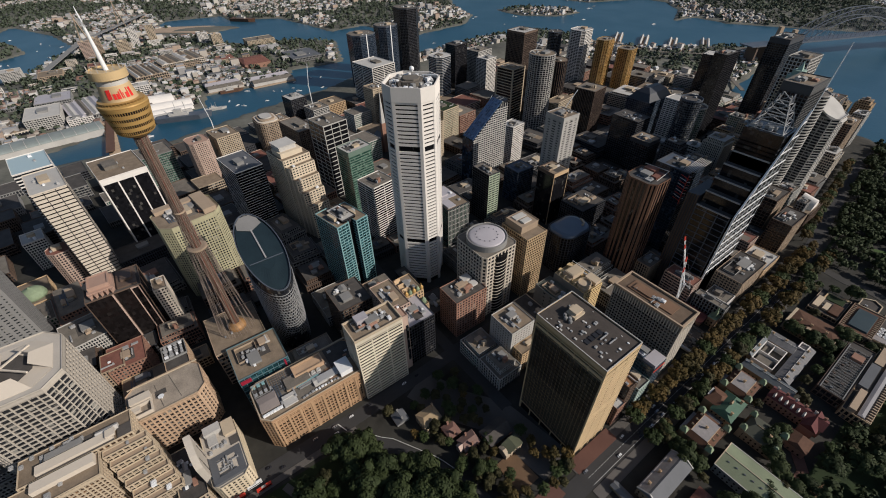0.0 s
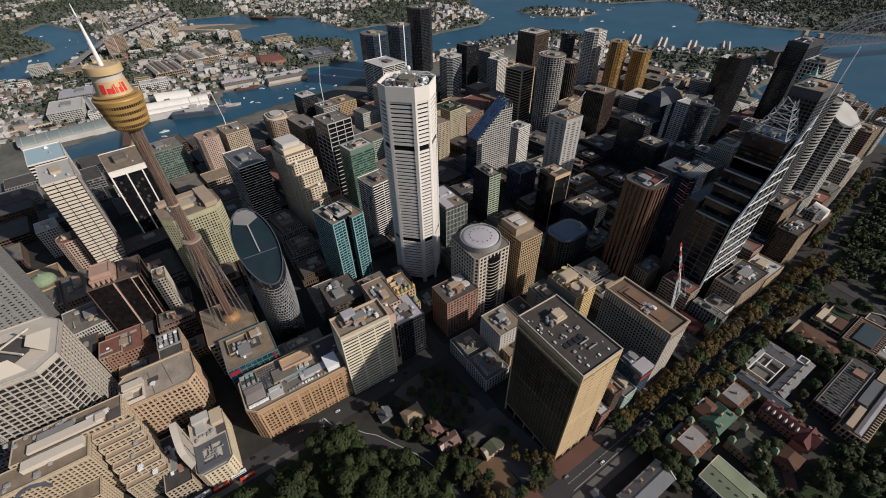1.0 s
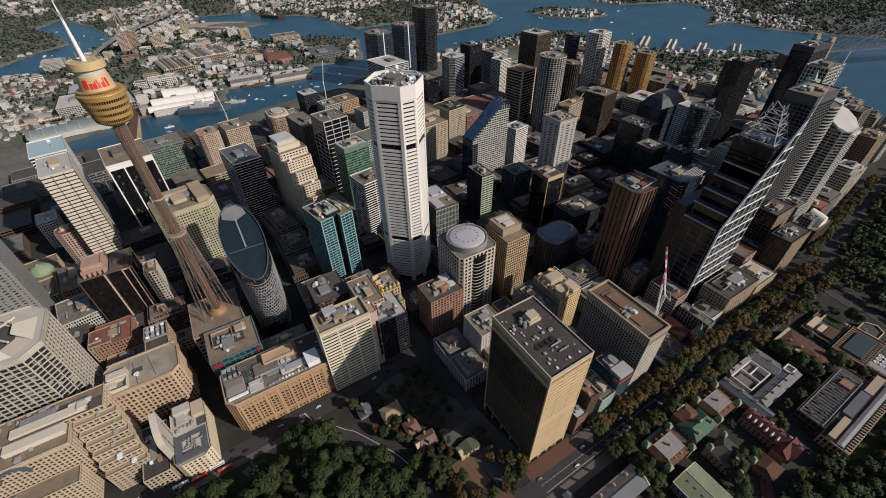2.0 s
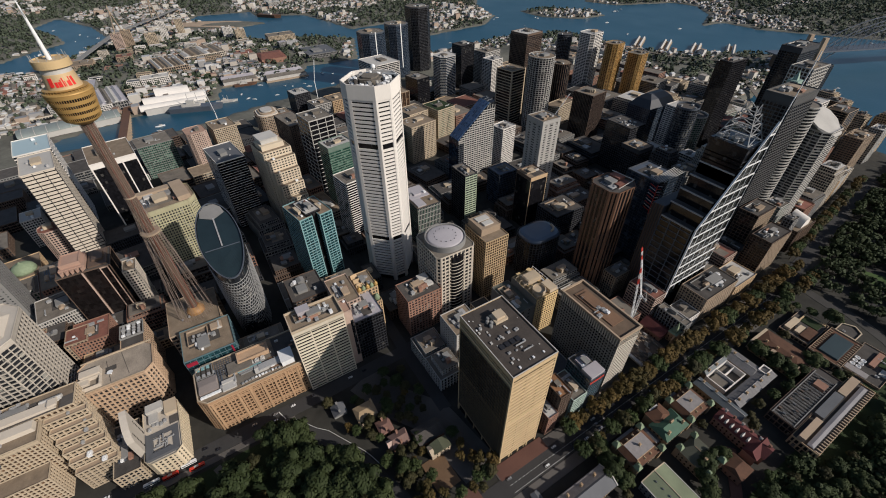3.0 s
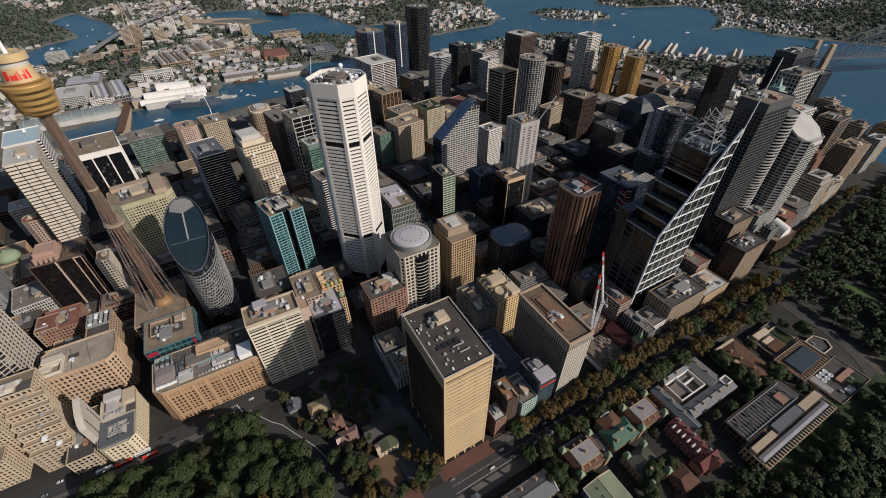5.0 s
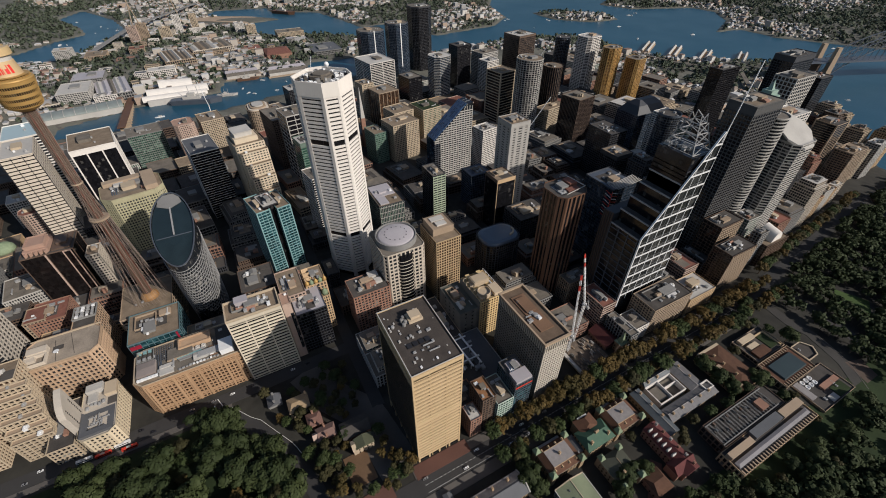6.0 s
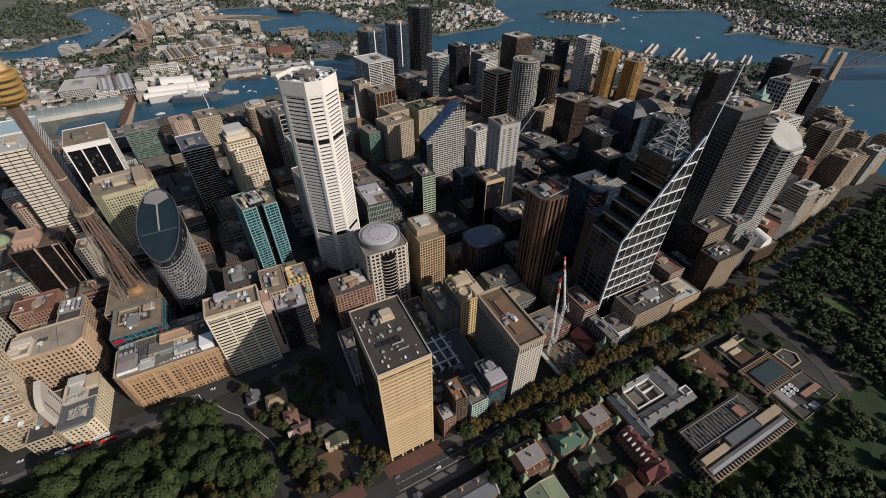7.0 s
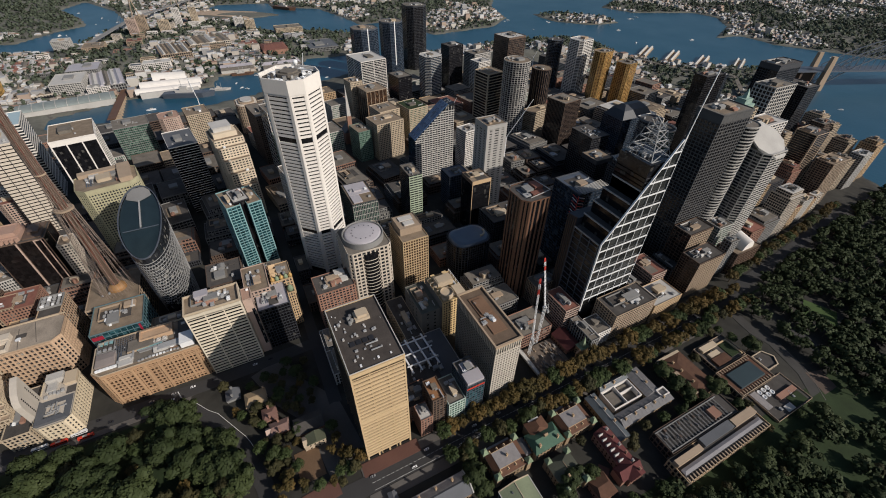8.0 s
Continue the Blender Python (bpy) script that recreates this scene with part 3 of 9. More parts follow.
# White octagonal tower with slot windows
def octagon_tower():
    p = [(28, -8), (28, 8), (8, 28), (-8, 28), (-28, 8), (-28, -8), (-8, -28), (8, -28)]
    g = ground(-347, 213)
    FOOT.append((-376, -318, 184, 242))
    h = 226 - g
    at = thing("octagonal_tower", "slender white octagonal concrete tower with rows of dark slot windows", "office tower", pose(-347, 213, g))
    part("glazing", Mesh().prism(inset(p, 1.3), -6, h - 8), G_BLACK, at)
    corner = Mesh()
    for i in range(8):
        a, b, c = Vector(p[i - 1]), Vector(p[i]), Vector(p[(i + 1) % 8])
        u, v = (a - b).normalized(), (c - b).normalized()
        q = [b, b + v * (3.4 if i % 2 else 2.0), b + v * 2.0 + (u + v).normalized() * 2.2, b + u * 2.0 + (u + v).normalized() * 2.2, b + u * (2.0 if i % 2 else 3.4)]
        corner.prism([(k.x, k.y) for k in q], -6, h)
    part("corner_frame", corner, WHITE, at)
    n = 54
    step = (h - 16) / n
    for k in range(n + 1):
        if k in (14, 42):
            continue
        part("spandrel", Mesh().prism(inset(p, 0.35), 8 + k * step - 1.25, 8 + k * step + 1.35), WHITE, at)
    proud = [(x * 1.004, y * 1.004) for x, y in p]
    part("crown", Mesh().prism(proud, h - 11.5, h - 1.5), WHITE, at)
    inn = inset(p, 0.9)
    part("parapet", Mesh().ring(proud, inn, h - 1.5, h + 2.4), WHITE, at)
    part("roof", Mesh().prism(inset(p, 0.9), h - 2.5, h - 1.4), ROOF_DARK, at)
    core = Mesh().prism([(x * 0.42, y * 0.42) for x, y in p], h - 1.4, h + 2.6).prism([(x * 0.3, y * 0.3) for x, y in p], h + 2.6, h + 4.2)
    part("plant_room", core, ROOF_GREY, at)
    rng = random.Random(15)
    for i in range(14):
        a, k = 2 * math.pi * i / 14, rng.uniform(9, 17)
        q = rng.uniform(1.2, 2.6)
        part("cooling_tower", Mesh().box(k * math.cos(a) - q, k * math.cos(a) + q, k * math.sin(a) - q * 0.8, k * math.sin(a) + q * 0.8, h - 1.4, h + rng.uniform(1.2, 4.0)), (LIGHT, GREY, WHITE_METAL, ROOF_DARK)[i % 4], at)
    part("plant_pipe", Mesh().rail([(20 * math.cos(0.3 * i), 20 * math.sin(0.3 * i), h + 0.9) for i in range(12)], 0.5), METAL, at)
    part("radar_dome", Mesh().lathe([(1.2, h + 4), (1.3, h + 5), (2.2, h + 6), (2.5, h + 7.2), (2.1, h + 8.5), (1.2, h + 9.3), (0.2, h + 9.6)], 16, -14, 10), WHITE_METAL, at, "white radar dome", smooth=True)
    rng = random.Random(5)
    for i in range(22):
        a = 2 * math.pi * i / 22
        ob = part("air_unit", UNIT_WHITE if i % 3 else UNIT, None, at, at=pose(19 * math.cos(a), 19 * math.sin(a), h - 1.4, 0, 0, math.degrees(a)))
        s = rng.uniform(0.9, 1.7)
        ob.scale = (s, s, s)
    part("maintenance_crane", Mesh().beam((4, 12, h), (4, 12, h + 5), 1.0).beam((4, 12, h + 5), (16, 20, h + 6), 0.9).beam((0, 14, h), (0, 14, h + 4), 1.2), WHITE_METAL, at)


octagon_tower()


# Observation tower with golden turret
def observation_tower():
    X, Y = -345, -13
    g = 28
    CABLE = surface("stay_cable_steel", (0.26, 0.205, 0.17), 0.55, 0.2, bump=0)
    at = thing("observation_tower", "slender observation tower with golden turret, white spire and cable net", "observation tower", pose(X, Y, 0))
    part("shaft", Mesh().lathe([(3.4, g - 2), (3.4, 236)], 20), BROWN, at)
    for i in range(8):
        a = 2 * math.pi * i / 8
        part("shaft_rib", Mesh().beam((3.6 * math.cos(a), 3.6 * math.sin(a), g), (3.6 * math.cos(a), 3.6 * math.sin(a), 236), 0.6), surface("shaft_red", (0.15, 0.05, 0.034), 0.6, spread=0.1) if i == 0 else bpy.data.materials["shaft_red"] if i % 2 == 0 else BROWN, at)
    for i in range(36):
        a = 2 * math.pi * i / 36
        s = 1 if i % 2 else -1
        a1, a2 = a + s * 0.55, a + s * 1.5
        m = Mesh().beam((17 * math.cos(a), 17 * math.sin(a), g), (7.4 * math.cos(a1), 7.4 * math.sin(a1), 134), 0.24)
        m.beam((7.4 * math.cos(a1), 7.4 * math.sin(a1), 134), (4.2 * math.cos(a2), 4.2 * math.sin(a2), 170), 0.15)
        m.beam((4.2 * math.cos(a2), 4.2 * math.sin(a2), 170), (4.6 * math.cos(a2 + s * 0.8), 4.6 * math.sin(a2 + s * 0.8), 234), 0.13)
        part("stay_cable", m, CABLE, at)
    part("cable_ring", Mesh().lathe([(7.0, 133), (8.1, 133.2), (8.1, 134.6), (7.0, 134.8)], 28), TAN, at, "tan tension ring")
    part("cable_ring", Mesh().lathe([(4.0, 169.5), (4.6, 169.7), (4.6, 170.6), (4.0, 170.8)], 24), TAN, at)
    part("anchor_ring", Mesh().lathe([(16.4, g - 1), (17.6, g - 1), (17.6, g + 1.6), (16.4, g + 1.6)], 40), LIGHT, at)
    part("foot_drum", Mesh().lathe([(8.5, g - 1), (8.5, g + 5), (6.5, g + 7.5), (4.2, g + 9)], 28), surface("amber_copper", (0.34, 0.19, 0.08), 0.6, 0.2, spread=0.2), at, "amber copper drum at the shaft's foot")
    for i in range(18):
        a = 2 * math.pi * i / 18
        q = 1.0 + 0.7 * (i % 3)
        part("plant_box", Mesh().box(12.5 * math.cos(a) - q, 12.5 * math.cos(a) + q, 12.5 * math.sin(a) - q, 12.5 * math.sin(a) + q, g - 0.5, g + 1.0 + 0.8 * (i % 2)), (METAL, LIGHT, GREY)[i % 3], at)
    part("turret_base", Mesh().lathe([(4.5, 234.5), (8.0, 236), (11.2, 238.2), (11.6, 239.2)], 40), GOLD_MATT, at, "golden turret underside")
    z, r = 239.2, 11.8
    for k in range(4):
        r2 = r + 0.75
        part("window_band", Mesh().lathe([(r - 0.2, z), (r + 0.15, z + 2.0)], 48), G_BLACK, at)
        bars = Mesh()
        for i in range(60):
            a = 2 * math.pi * i / 60
            bars.beam((r * math.cos(a), r * math.sin(a), z), ((r + 0.35) * math.cos(a), (r + 0.35) * math.sin(a), z + 2.1), 0.32)
        part("window_grille", bars, GOLD_MATT, at, kind="stuff")
        part("turret_band", Mesh().lathe([(r + 0.15, z + 2.0), (r + 0.6, z + 2.2), (r2 + 0.15, z + 4.5), (r2 - 0.3, z + 4.55)], 48), GOLD_MATT, at)
        z, r = z + 4.5, r2
    part("turret_deck", Mesh().lathe([(14.6, z), (15.0, z + 0.4), (14.8, z + 1.2), (10.5, z + 2.6)], 48), GOLD_MATT, at)
    rail = Mesh().lathe([(13.4, z + 3.0), (13.5, z + 3.15), (13.4, z + 3.2)], 40)
    for i in range(40):
        a = 2 * math.pi * i / 40
        rail.beam((13.5 * math.cos(a), 13.5 * math.sin(a), z + 0.8), (13.4 * math.cos(a), 13.4 * math.sin(a), z + 3.1), 0.25)
    part("deck_railing", rail, GOLD_MATT, at)
    part("upper_step", Mesh().lathe([(11.2, z + 1.5), (11.2, z + 3.2), (10.6, z + 3.4)], 44), GOLD_MATT, at)
    part("sign_drum", Mesh().lathe([(10.5, z + 3.2), (9.2, z + 12.6), (8.6, z + 13.4)], 48), surface("drum_gold", (0.50, 0.36, 0.2), 0.55, 0.1, spread=0.06), at)
    part("white_collar", Mesh().lathe([(8.9, z + 12.8), (8.9, z + 17.0), (8.4, z + 17.3)], 44), LIGHT, at)
    part("crown_drum", Mesh().lathe([(10.4, z + 16.4), (10.8, z + 16.6), (10.8, z + 21.4), (10.2, z + 21.6), (10.2, z + 20.8)], 44), surface("crown_gold", (0.52, 0.38, 0.2), 0.5, 0.1, spread=0.06), at)
    for i in range(14):
        a = 2 * math.pi * i / 14
        part("aerial", Mesh().beam((9.8 * math.cos(a), 9.8 * math.sin(a), z + 20), (9.8 * math.cos(a), 9.8 * math.sin(a), z + 23 + (i % 3)), 0.3), METAL, at)
    part("spire", Mesh().lathe([(1.5, z + 18), (1.2, z + 32), (0.6, 306), (0.2, 313)], 14), WHITE_METAL, at, "white tapering spire")
    part("spire_aerials", Mesh().beam((0, 0, 300), (2.2, 1.0, 308), 0.25).beam((0, 0, 300), (-2.2, -1.0, 307), 0.25).beam((0, 0, 302), (0.5, -2.0, 309), 0.22), METAL, at)
    # red sign: plain strokes wrapped round the drum
    for k, (da, wide, tall, up) in enumerate([(0, 0.13, 4.6, 0), (0.15, 0.05, 4.4, 0.4), (0.28, 0.12, 2.6, 0), (0.43, 0.1, 2.6, 0), (0.54, 0.05, 3.6, 0), (0.64, 0.05, 4.4, 0), (0.72, 0.03, 2.8, 0), (0.83, 0.12, 2.6, 0), (0.95, 0.04, 4.6, 0), (1.06, 0.12, 4.4, 0)]):
        a0 = radians(-30) + da * 1.25 - 0.1
        m = Mesh()
        for j in range(3):
            b0, b1 = a0 + wide * 1.25 * j / 3, a0 + wide * 1.25 * (j + 1) / 3
            lo, hi = z + 5.4 + up, z + 5.4 + up + tall * 1.25
            rr = lambda q: 10.5 - (q - z - 3.2) * 1.3 / 9.4 + 0.12
            v = []
            for b in (b0, b1):
                for q in (lo, hi):
                    for e in (0, 0.25):
                        v.append(((rr(q) + e) * math.cos(b), (rr(q) + e) * math.sin(b), q))
            m.add(v, [(0, 1, 3, 2), (4, 6, 7, 5), (1, 5, 7, 3), (0, 2, 6, 4), (2, 3, 7, 6), (0, 4, 5, 1)])
        part("sign_stroke", m, SIGN_RED, at, "red sign stroke" if k == 0 else "")
    tower("retail_podium", "low grey podium building with teal window strip under the tower", -372, -318, -40, 8, 30, TAN, G_DARK, ROOF_TAN, floor=5, bay=6, band=2.2, pier=0.8, units=3, plant=False, category="building")
    tower("retail_block", "low retail block with teal glazed wall and red corner strip", -316, -274, -30, 15, 34, surface("teal_grey_panels", (0.10, 0.16, 0.175), 0.6), G_TEAL, ROOF_TAN, floor=5.5, bay=5, band=1.0, pier=0.5, units=12, category="building")
    sign = thing("corner_sign", "red sign panels on the corners of the retail block", "sign", pose(-273.6, -28, 8))
    magenta = surface("magenta_red_panel", (0.27, 0.016, 0.035), 0.5, spread=0.1)
    part("panel", Mesh().box(-0.7, 0.5, -1, 8, 19.5, 23.5), magenta, sign)
    part("strip", Mesh().box(-0.7, 0.5, 38.5, 40, 10, 25), magenta, sign)


observation_tower()


# Oval glass tower with a sloping shield-shaped roof
def oval_tower():
    X, Y = -356, 35
    g = ground(X, Y)
    FOOT.append((-410, -300, 12, 60))
    at = thing("oval_tower", "oval blue glass tower with sloping shield roof and white diagrid base", "office tower", pose(X, Y, g, 0, 0, 0))
    n, A, B = 48, 51, 19.5
    top = lambda x: 101 - x * 0.22 - g - (max(0, x - 10) ** 2) * 0.003
    ring = [(A * math.cos(2 * math.pi * i / n), B * math.sin(2 * math.pi * i / n)) for i in range(n)]
    m = Mesh()
    base = [(x * 0.72, y * 0.92, -6) for x, y in ring]
    mid = [(x * 0.9, y * 0.98, 50) for x, y in ring]
    head = [(x, y, top(x)) for x, y in ring]
    f = [(k * n + i, k * n + (i + 1) % n, (k + 1) * n + (i + 1) % n, (k + 1) * n + i) for k in (0, 1) for i in range(n)]
    m.add(base + mid + head, f)
    part("glass_wall", m, G_DARK, at)
    lines = Mesh()
    for s in (1, -1):
        for i in range(0, n):
            for k in range(20):
                z0, z1 = 4.6 * k, 4.6 * (k + 1)
                pts = []
                for z, j in ((z0, i + s * k * 0.5), (z1, i + s * (k + 1) * 0.5)):
                    a = 2 * math.pi * j / n
                    q = z / 50
                    sx, sy = (0.72 + 0.18 * q, 0.92 + 0.06 * q) if q < 1 else (0.9 + 0.1 * min(1, (z - 50) / 50), 0.98 + 0.02 * min(1, (z - 50) / 50))
                    pts.append((A * sx * math.cos(a) * 1.004, B * sy * math.sin(a) * 1.01, z))
                if pts[1][2] < top(pts[1][0]) - 2:
                    lines.beam(pts[0], pts[1], 0.22)
    for k in range(24):
        z = 2 + 4.0 * k
        q = z / 50
        sx, sy = (0.72 + 0.18 * q, 0.92 + 0.06 * q) if q < 1 else (0.9 + 0.1 * min(1, (z - 50) / 50), 0.98 + 0.02 * min(1, (z - 50) / 50))
        for i in range(n):
            a, b = ring[i], ring[(i + 1) % n]
            if z < top(min(a[0], b[0])) - 3 and z < top(max(a[0], b[0])) - 3:
                lines.beam((a[0] * sx * 1.004, a[1] * sy * 1.01, z), (b[0] * sx * 1.004, b[1] * sy * 1.01, z), 0.4, 0.5)
    part("diagrid", lines, METAL, at, "white diagonal lattice", kind="stuff")
    roof = Mesh()
    rows = [[(x * s, y * s, top(x * s) - 1.2) for x, y in ring] for s in (0.96, 0.5)]
    roof.add([(0, 0, top(0) - 1.2)] + rows[0] + rows[1], [(1 + i, 1 + (i + 1) % n, 1 + n + (i + 1) % n, 1 + n + i) for i in range(n)] + [(1 + n + i, 1 + n + (i + 1) % n, 0) for i in range(n)])
    part("roof_glass", roof, surface("roof_glass", (0.016, 0.027, 0.032), 0.3, spread=0.35, vary=0, spec=0.5), at, "dark blue-green glass roof")
    rim = Mesh()
    for i in range(n):
        a, b = ring[i], ring[(i + 1) % n]
        rim.beam((a[0], a[1], top(a[0])), (b[0], b[1], top(b[0])), 0.8, 1.4)
    part("roof_rim", rim, STEEL, at)
    part("roof_spine", Mesh().beam((-28, 0, top(-28) - 0.7), (12, 0, top(12) - 0.7), 1.3, 1.2), METAL, at)
    part("roof_crossbar", Mesh().beam((14, -16, top(14) - 0.8), (14, 16, top(14) - 0.8), 0.7, 0.7), STEEL, at)
    deck = [(-49, -5), (-42, -10.5), (-33, -12), (-26, 0), (-33, 12), (-42, 10.5), (-49, 5)]
    part("roof_terrace", Mesh().add([(x, y, top(x) - 0.5) for x, y in deck], [tuple(range(7))]), GREY, at, "grey roof terrace")


oval_tower()


# Stepped glass tower with white lattice screen and mast
def lattice_tower():
    g = ground(-118, 460)
    at = thing("lattice_tower", "stepped dark glass tower with white steel lattice screen and mast", "office tower", pose(0, 0, 0))
    FOOT.append((-140, -98, 425, 497))
    part("north_block", Mesh().box(-138, -103, 462, 494, g - 6, 186), G_BLACK, at)
    levels = [(430, 108), (438, 122), (446, 135), (454, 148), (462, 160)]
    for i, (y, z) in enumerate(levels):
        part("terrace_block", Mesh().box(-138, -104, y, y + 8.0, g - 6, z), G_BLACK, at)
        part("terrace_edge", Mesh().box(-138.4, -103.6, y - 0.5, y + 0.3, z - 0.6, z + 0.9), METAL, at)
    for k in range(5):
        part("terrace_floor", Mesh().box(-138, -104.2, levels[k][0], levels[k][0] + 8, levels[k][1], levels[k][1] + 0.25), ROOF_DARK, at)
    fr = Mesh()
    for k in range(16):
        z = g + 8 + k * 6.9
        if z < 108:
            fr.box(-138.3, -103.7, 429.4, 430.1, z - 0.35, z + 0.35)
            fr.box(-138.6, -137.9, 430, 494, z - 0.35, z + 0.35)
    for x in (-138, -127, -115.5, -104):
        fr.box(x - 0.4, x + 0.4, 429.2, 430.2, g - 6, 108)
    part("south_frame", fr, STEEL, at, kind="stuff")
    fins = Mesh()
    for k in range(1, 44):
        z = g + k * 4.2
        fins.box(-138.5, -102.6, 462, 494.4, z - 0.5, z + 0.4)
    part("spandrel_banding", fins, DARK, at, kind="stuff")
    # screen on the east side
    X, y0, y1 = -100.4, 428, 493
    edge = lambda y: 112 + (y - y0) / (490 - y0) * 94
    for k in range(14):
        z = 36 + k * 13.2
        ya = y0 if z <= 112 else y0 + (z - 112) / 94 * (490 - y0)
        if ya < y1 - 2 and z < 204:
            part("screen_transom", Mesh().beam((X, ya, z), (X, y1, z), 0.8, 1.1), WHITE_METAL, at)
    for k in range(7):
        y = y0 + (y1 - y0) * k / 6
        part("screen_mullion", Mesh().beam((X, y, 28), (X, y, min(edge(y), 210)), 0.42, 0.42), WHITE_METAL, at)
    part("screen_edge", Mesh().beam((X, y0, 112), (X, 490, 206), 1.5, 1.3), WHITE_METAL, at)
    part("screen_edge", Mesh().beam((X, y0, 20), (X, y0, 112), 1.5, 1.3), WHITE_METAL, at)
    glass = Mesh().add([(X - 1.2, y0, g), (X - 1.2, y1, g), (X - 1.2, y1, 205), (X - 1.2, 489, 203), (X - 1.2, y0, 111)], [(0, 1, 2, 3, 4)])
    glass.add([(X - 1.5, y0, g), (X - 1.5, y1, g), (X - 1.5, y1, 205), (X - 1.5, 489, 203), (X - 1.5, y0, 111)], [(4, 3, 2, 1, 0)])
    part("screen_glass", glass, glazing("screen_glass", (0.024, 0.026, 0.026), (0.05, 0.052, 0.05), 0.4, (10.8, 10.8, 6.6)), at)
    part("mast", Mesh().beam((X, 491, 196), (X, 499, 262), 0.6), WHITE_METAL, at, "slim steel mast")
    rng = random.Random(11)
    truss = Mesh()
    for k in range(4):
        z = 186 + k * 8
        w = 15 - k * 3
        y = 478
        pts = [(-121 - w, y - w * 0.8), (-121 + w, y - w * 0.8), (-121 + w, y + w * 0.8), (-121 - w, y + w * 0.8)]
        up = [(-121 + (a + 121) * 0.8, y + (b - y) * 0.8) for a, b in pts]
        for i in range(4):
            j = (i + 1) % 4
            truss.beam((*pts[i], z), (*pts[j], z), 0.7)
            truss.beam((*pts[i], z), (*up[i], z + 8), 0.7)
            truss.beam((*pts[i], z), (*up[j], z + 8), 0.6)
    part("roof_truss", truss, METAL, at, "pale steel roof truss")
    for i in range(10):
        ob = part("air_unit", UNIT, None, at, at=pose(rng.uniform(-135, -107), rng.uniform(465, 480), 186, 0, 0, rng.choice((0, 90))))
        ob.scale = (1.5, 1.5, 1.8)
    part("wing_wall", Mesh().box(-152, -140, 432, 476, g - 6, 116), DARK, at)
    for i in range(5):
        part("wing_fin", Mesh().box(-151.6 + i * 2.7, -150.6 + i * 2.7, 430.8, 432.2, g - 6, 116 + i * 0.5), BROWN, at)


lattice_tower()


# ---- offices round the park and in the middle of the city ----
def disc(parent, name, x, y, z, r, h, material, label="", n=36):
    return part(name, Mesh().lathe([(r, z), (r, z + h), (r - 0.4, z + h + 0.2)], n, x, y), material, parent, label)


def hall_like_spire():
    g = ground(-690, 352)
    FOOT.append((-704, -676, 338, 366))
    a = thing("spire_church", "brown brick church with a slim white spire", "church", pose(-698, 351, g))
    part("nave", Mesh().box(-16, 10, -11, 11, -3, 24), BRICK, a)
    part("nave_roof", Mesh().gable(-16.5, 10.5, -11.5, 11.5, 24, 36, "x", 0), ROOF_SLATE, a)
    part("tower", Mesh().box(8, 16, -4, 4, -3, 60), BRICK, a)
    part("spire", Mesh().prism([(8.2, -3.8), (15.8, -3.8), (15.8, 3.8), (8.2, 3.8)], 60, 118, [(11.8, -0.2), (12.2, -0.2), (12.2, 0.2), (11.8, 0.2)]), LIGHT, a, "slim white spire")
    return a, 60, None


ORANGE_STONE = surface("orange_sandstone", (0.40, 0.255, 0.145), 0.85, spread=0.18, streak=1)


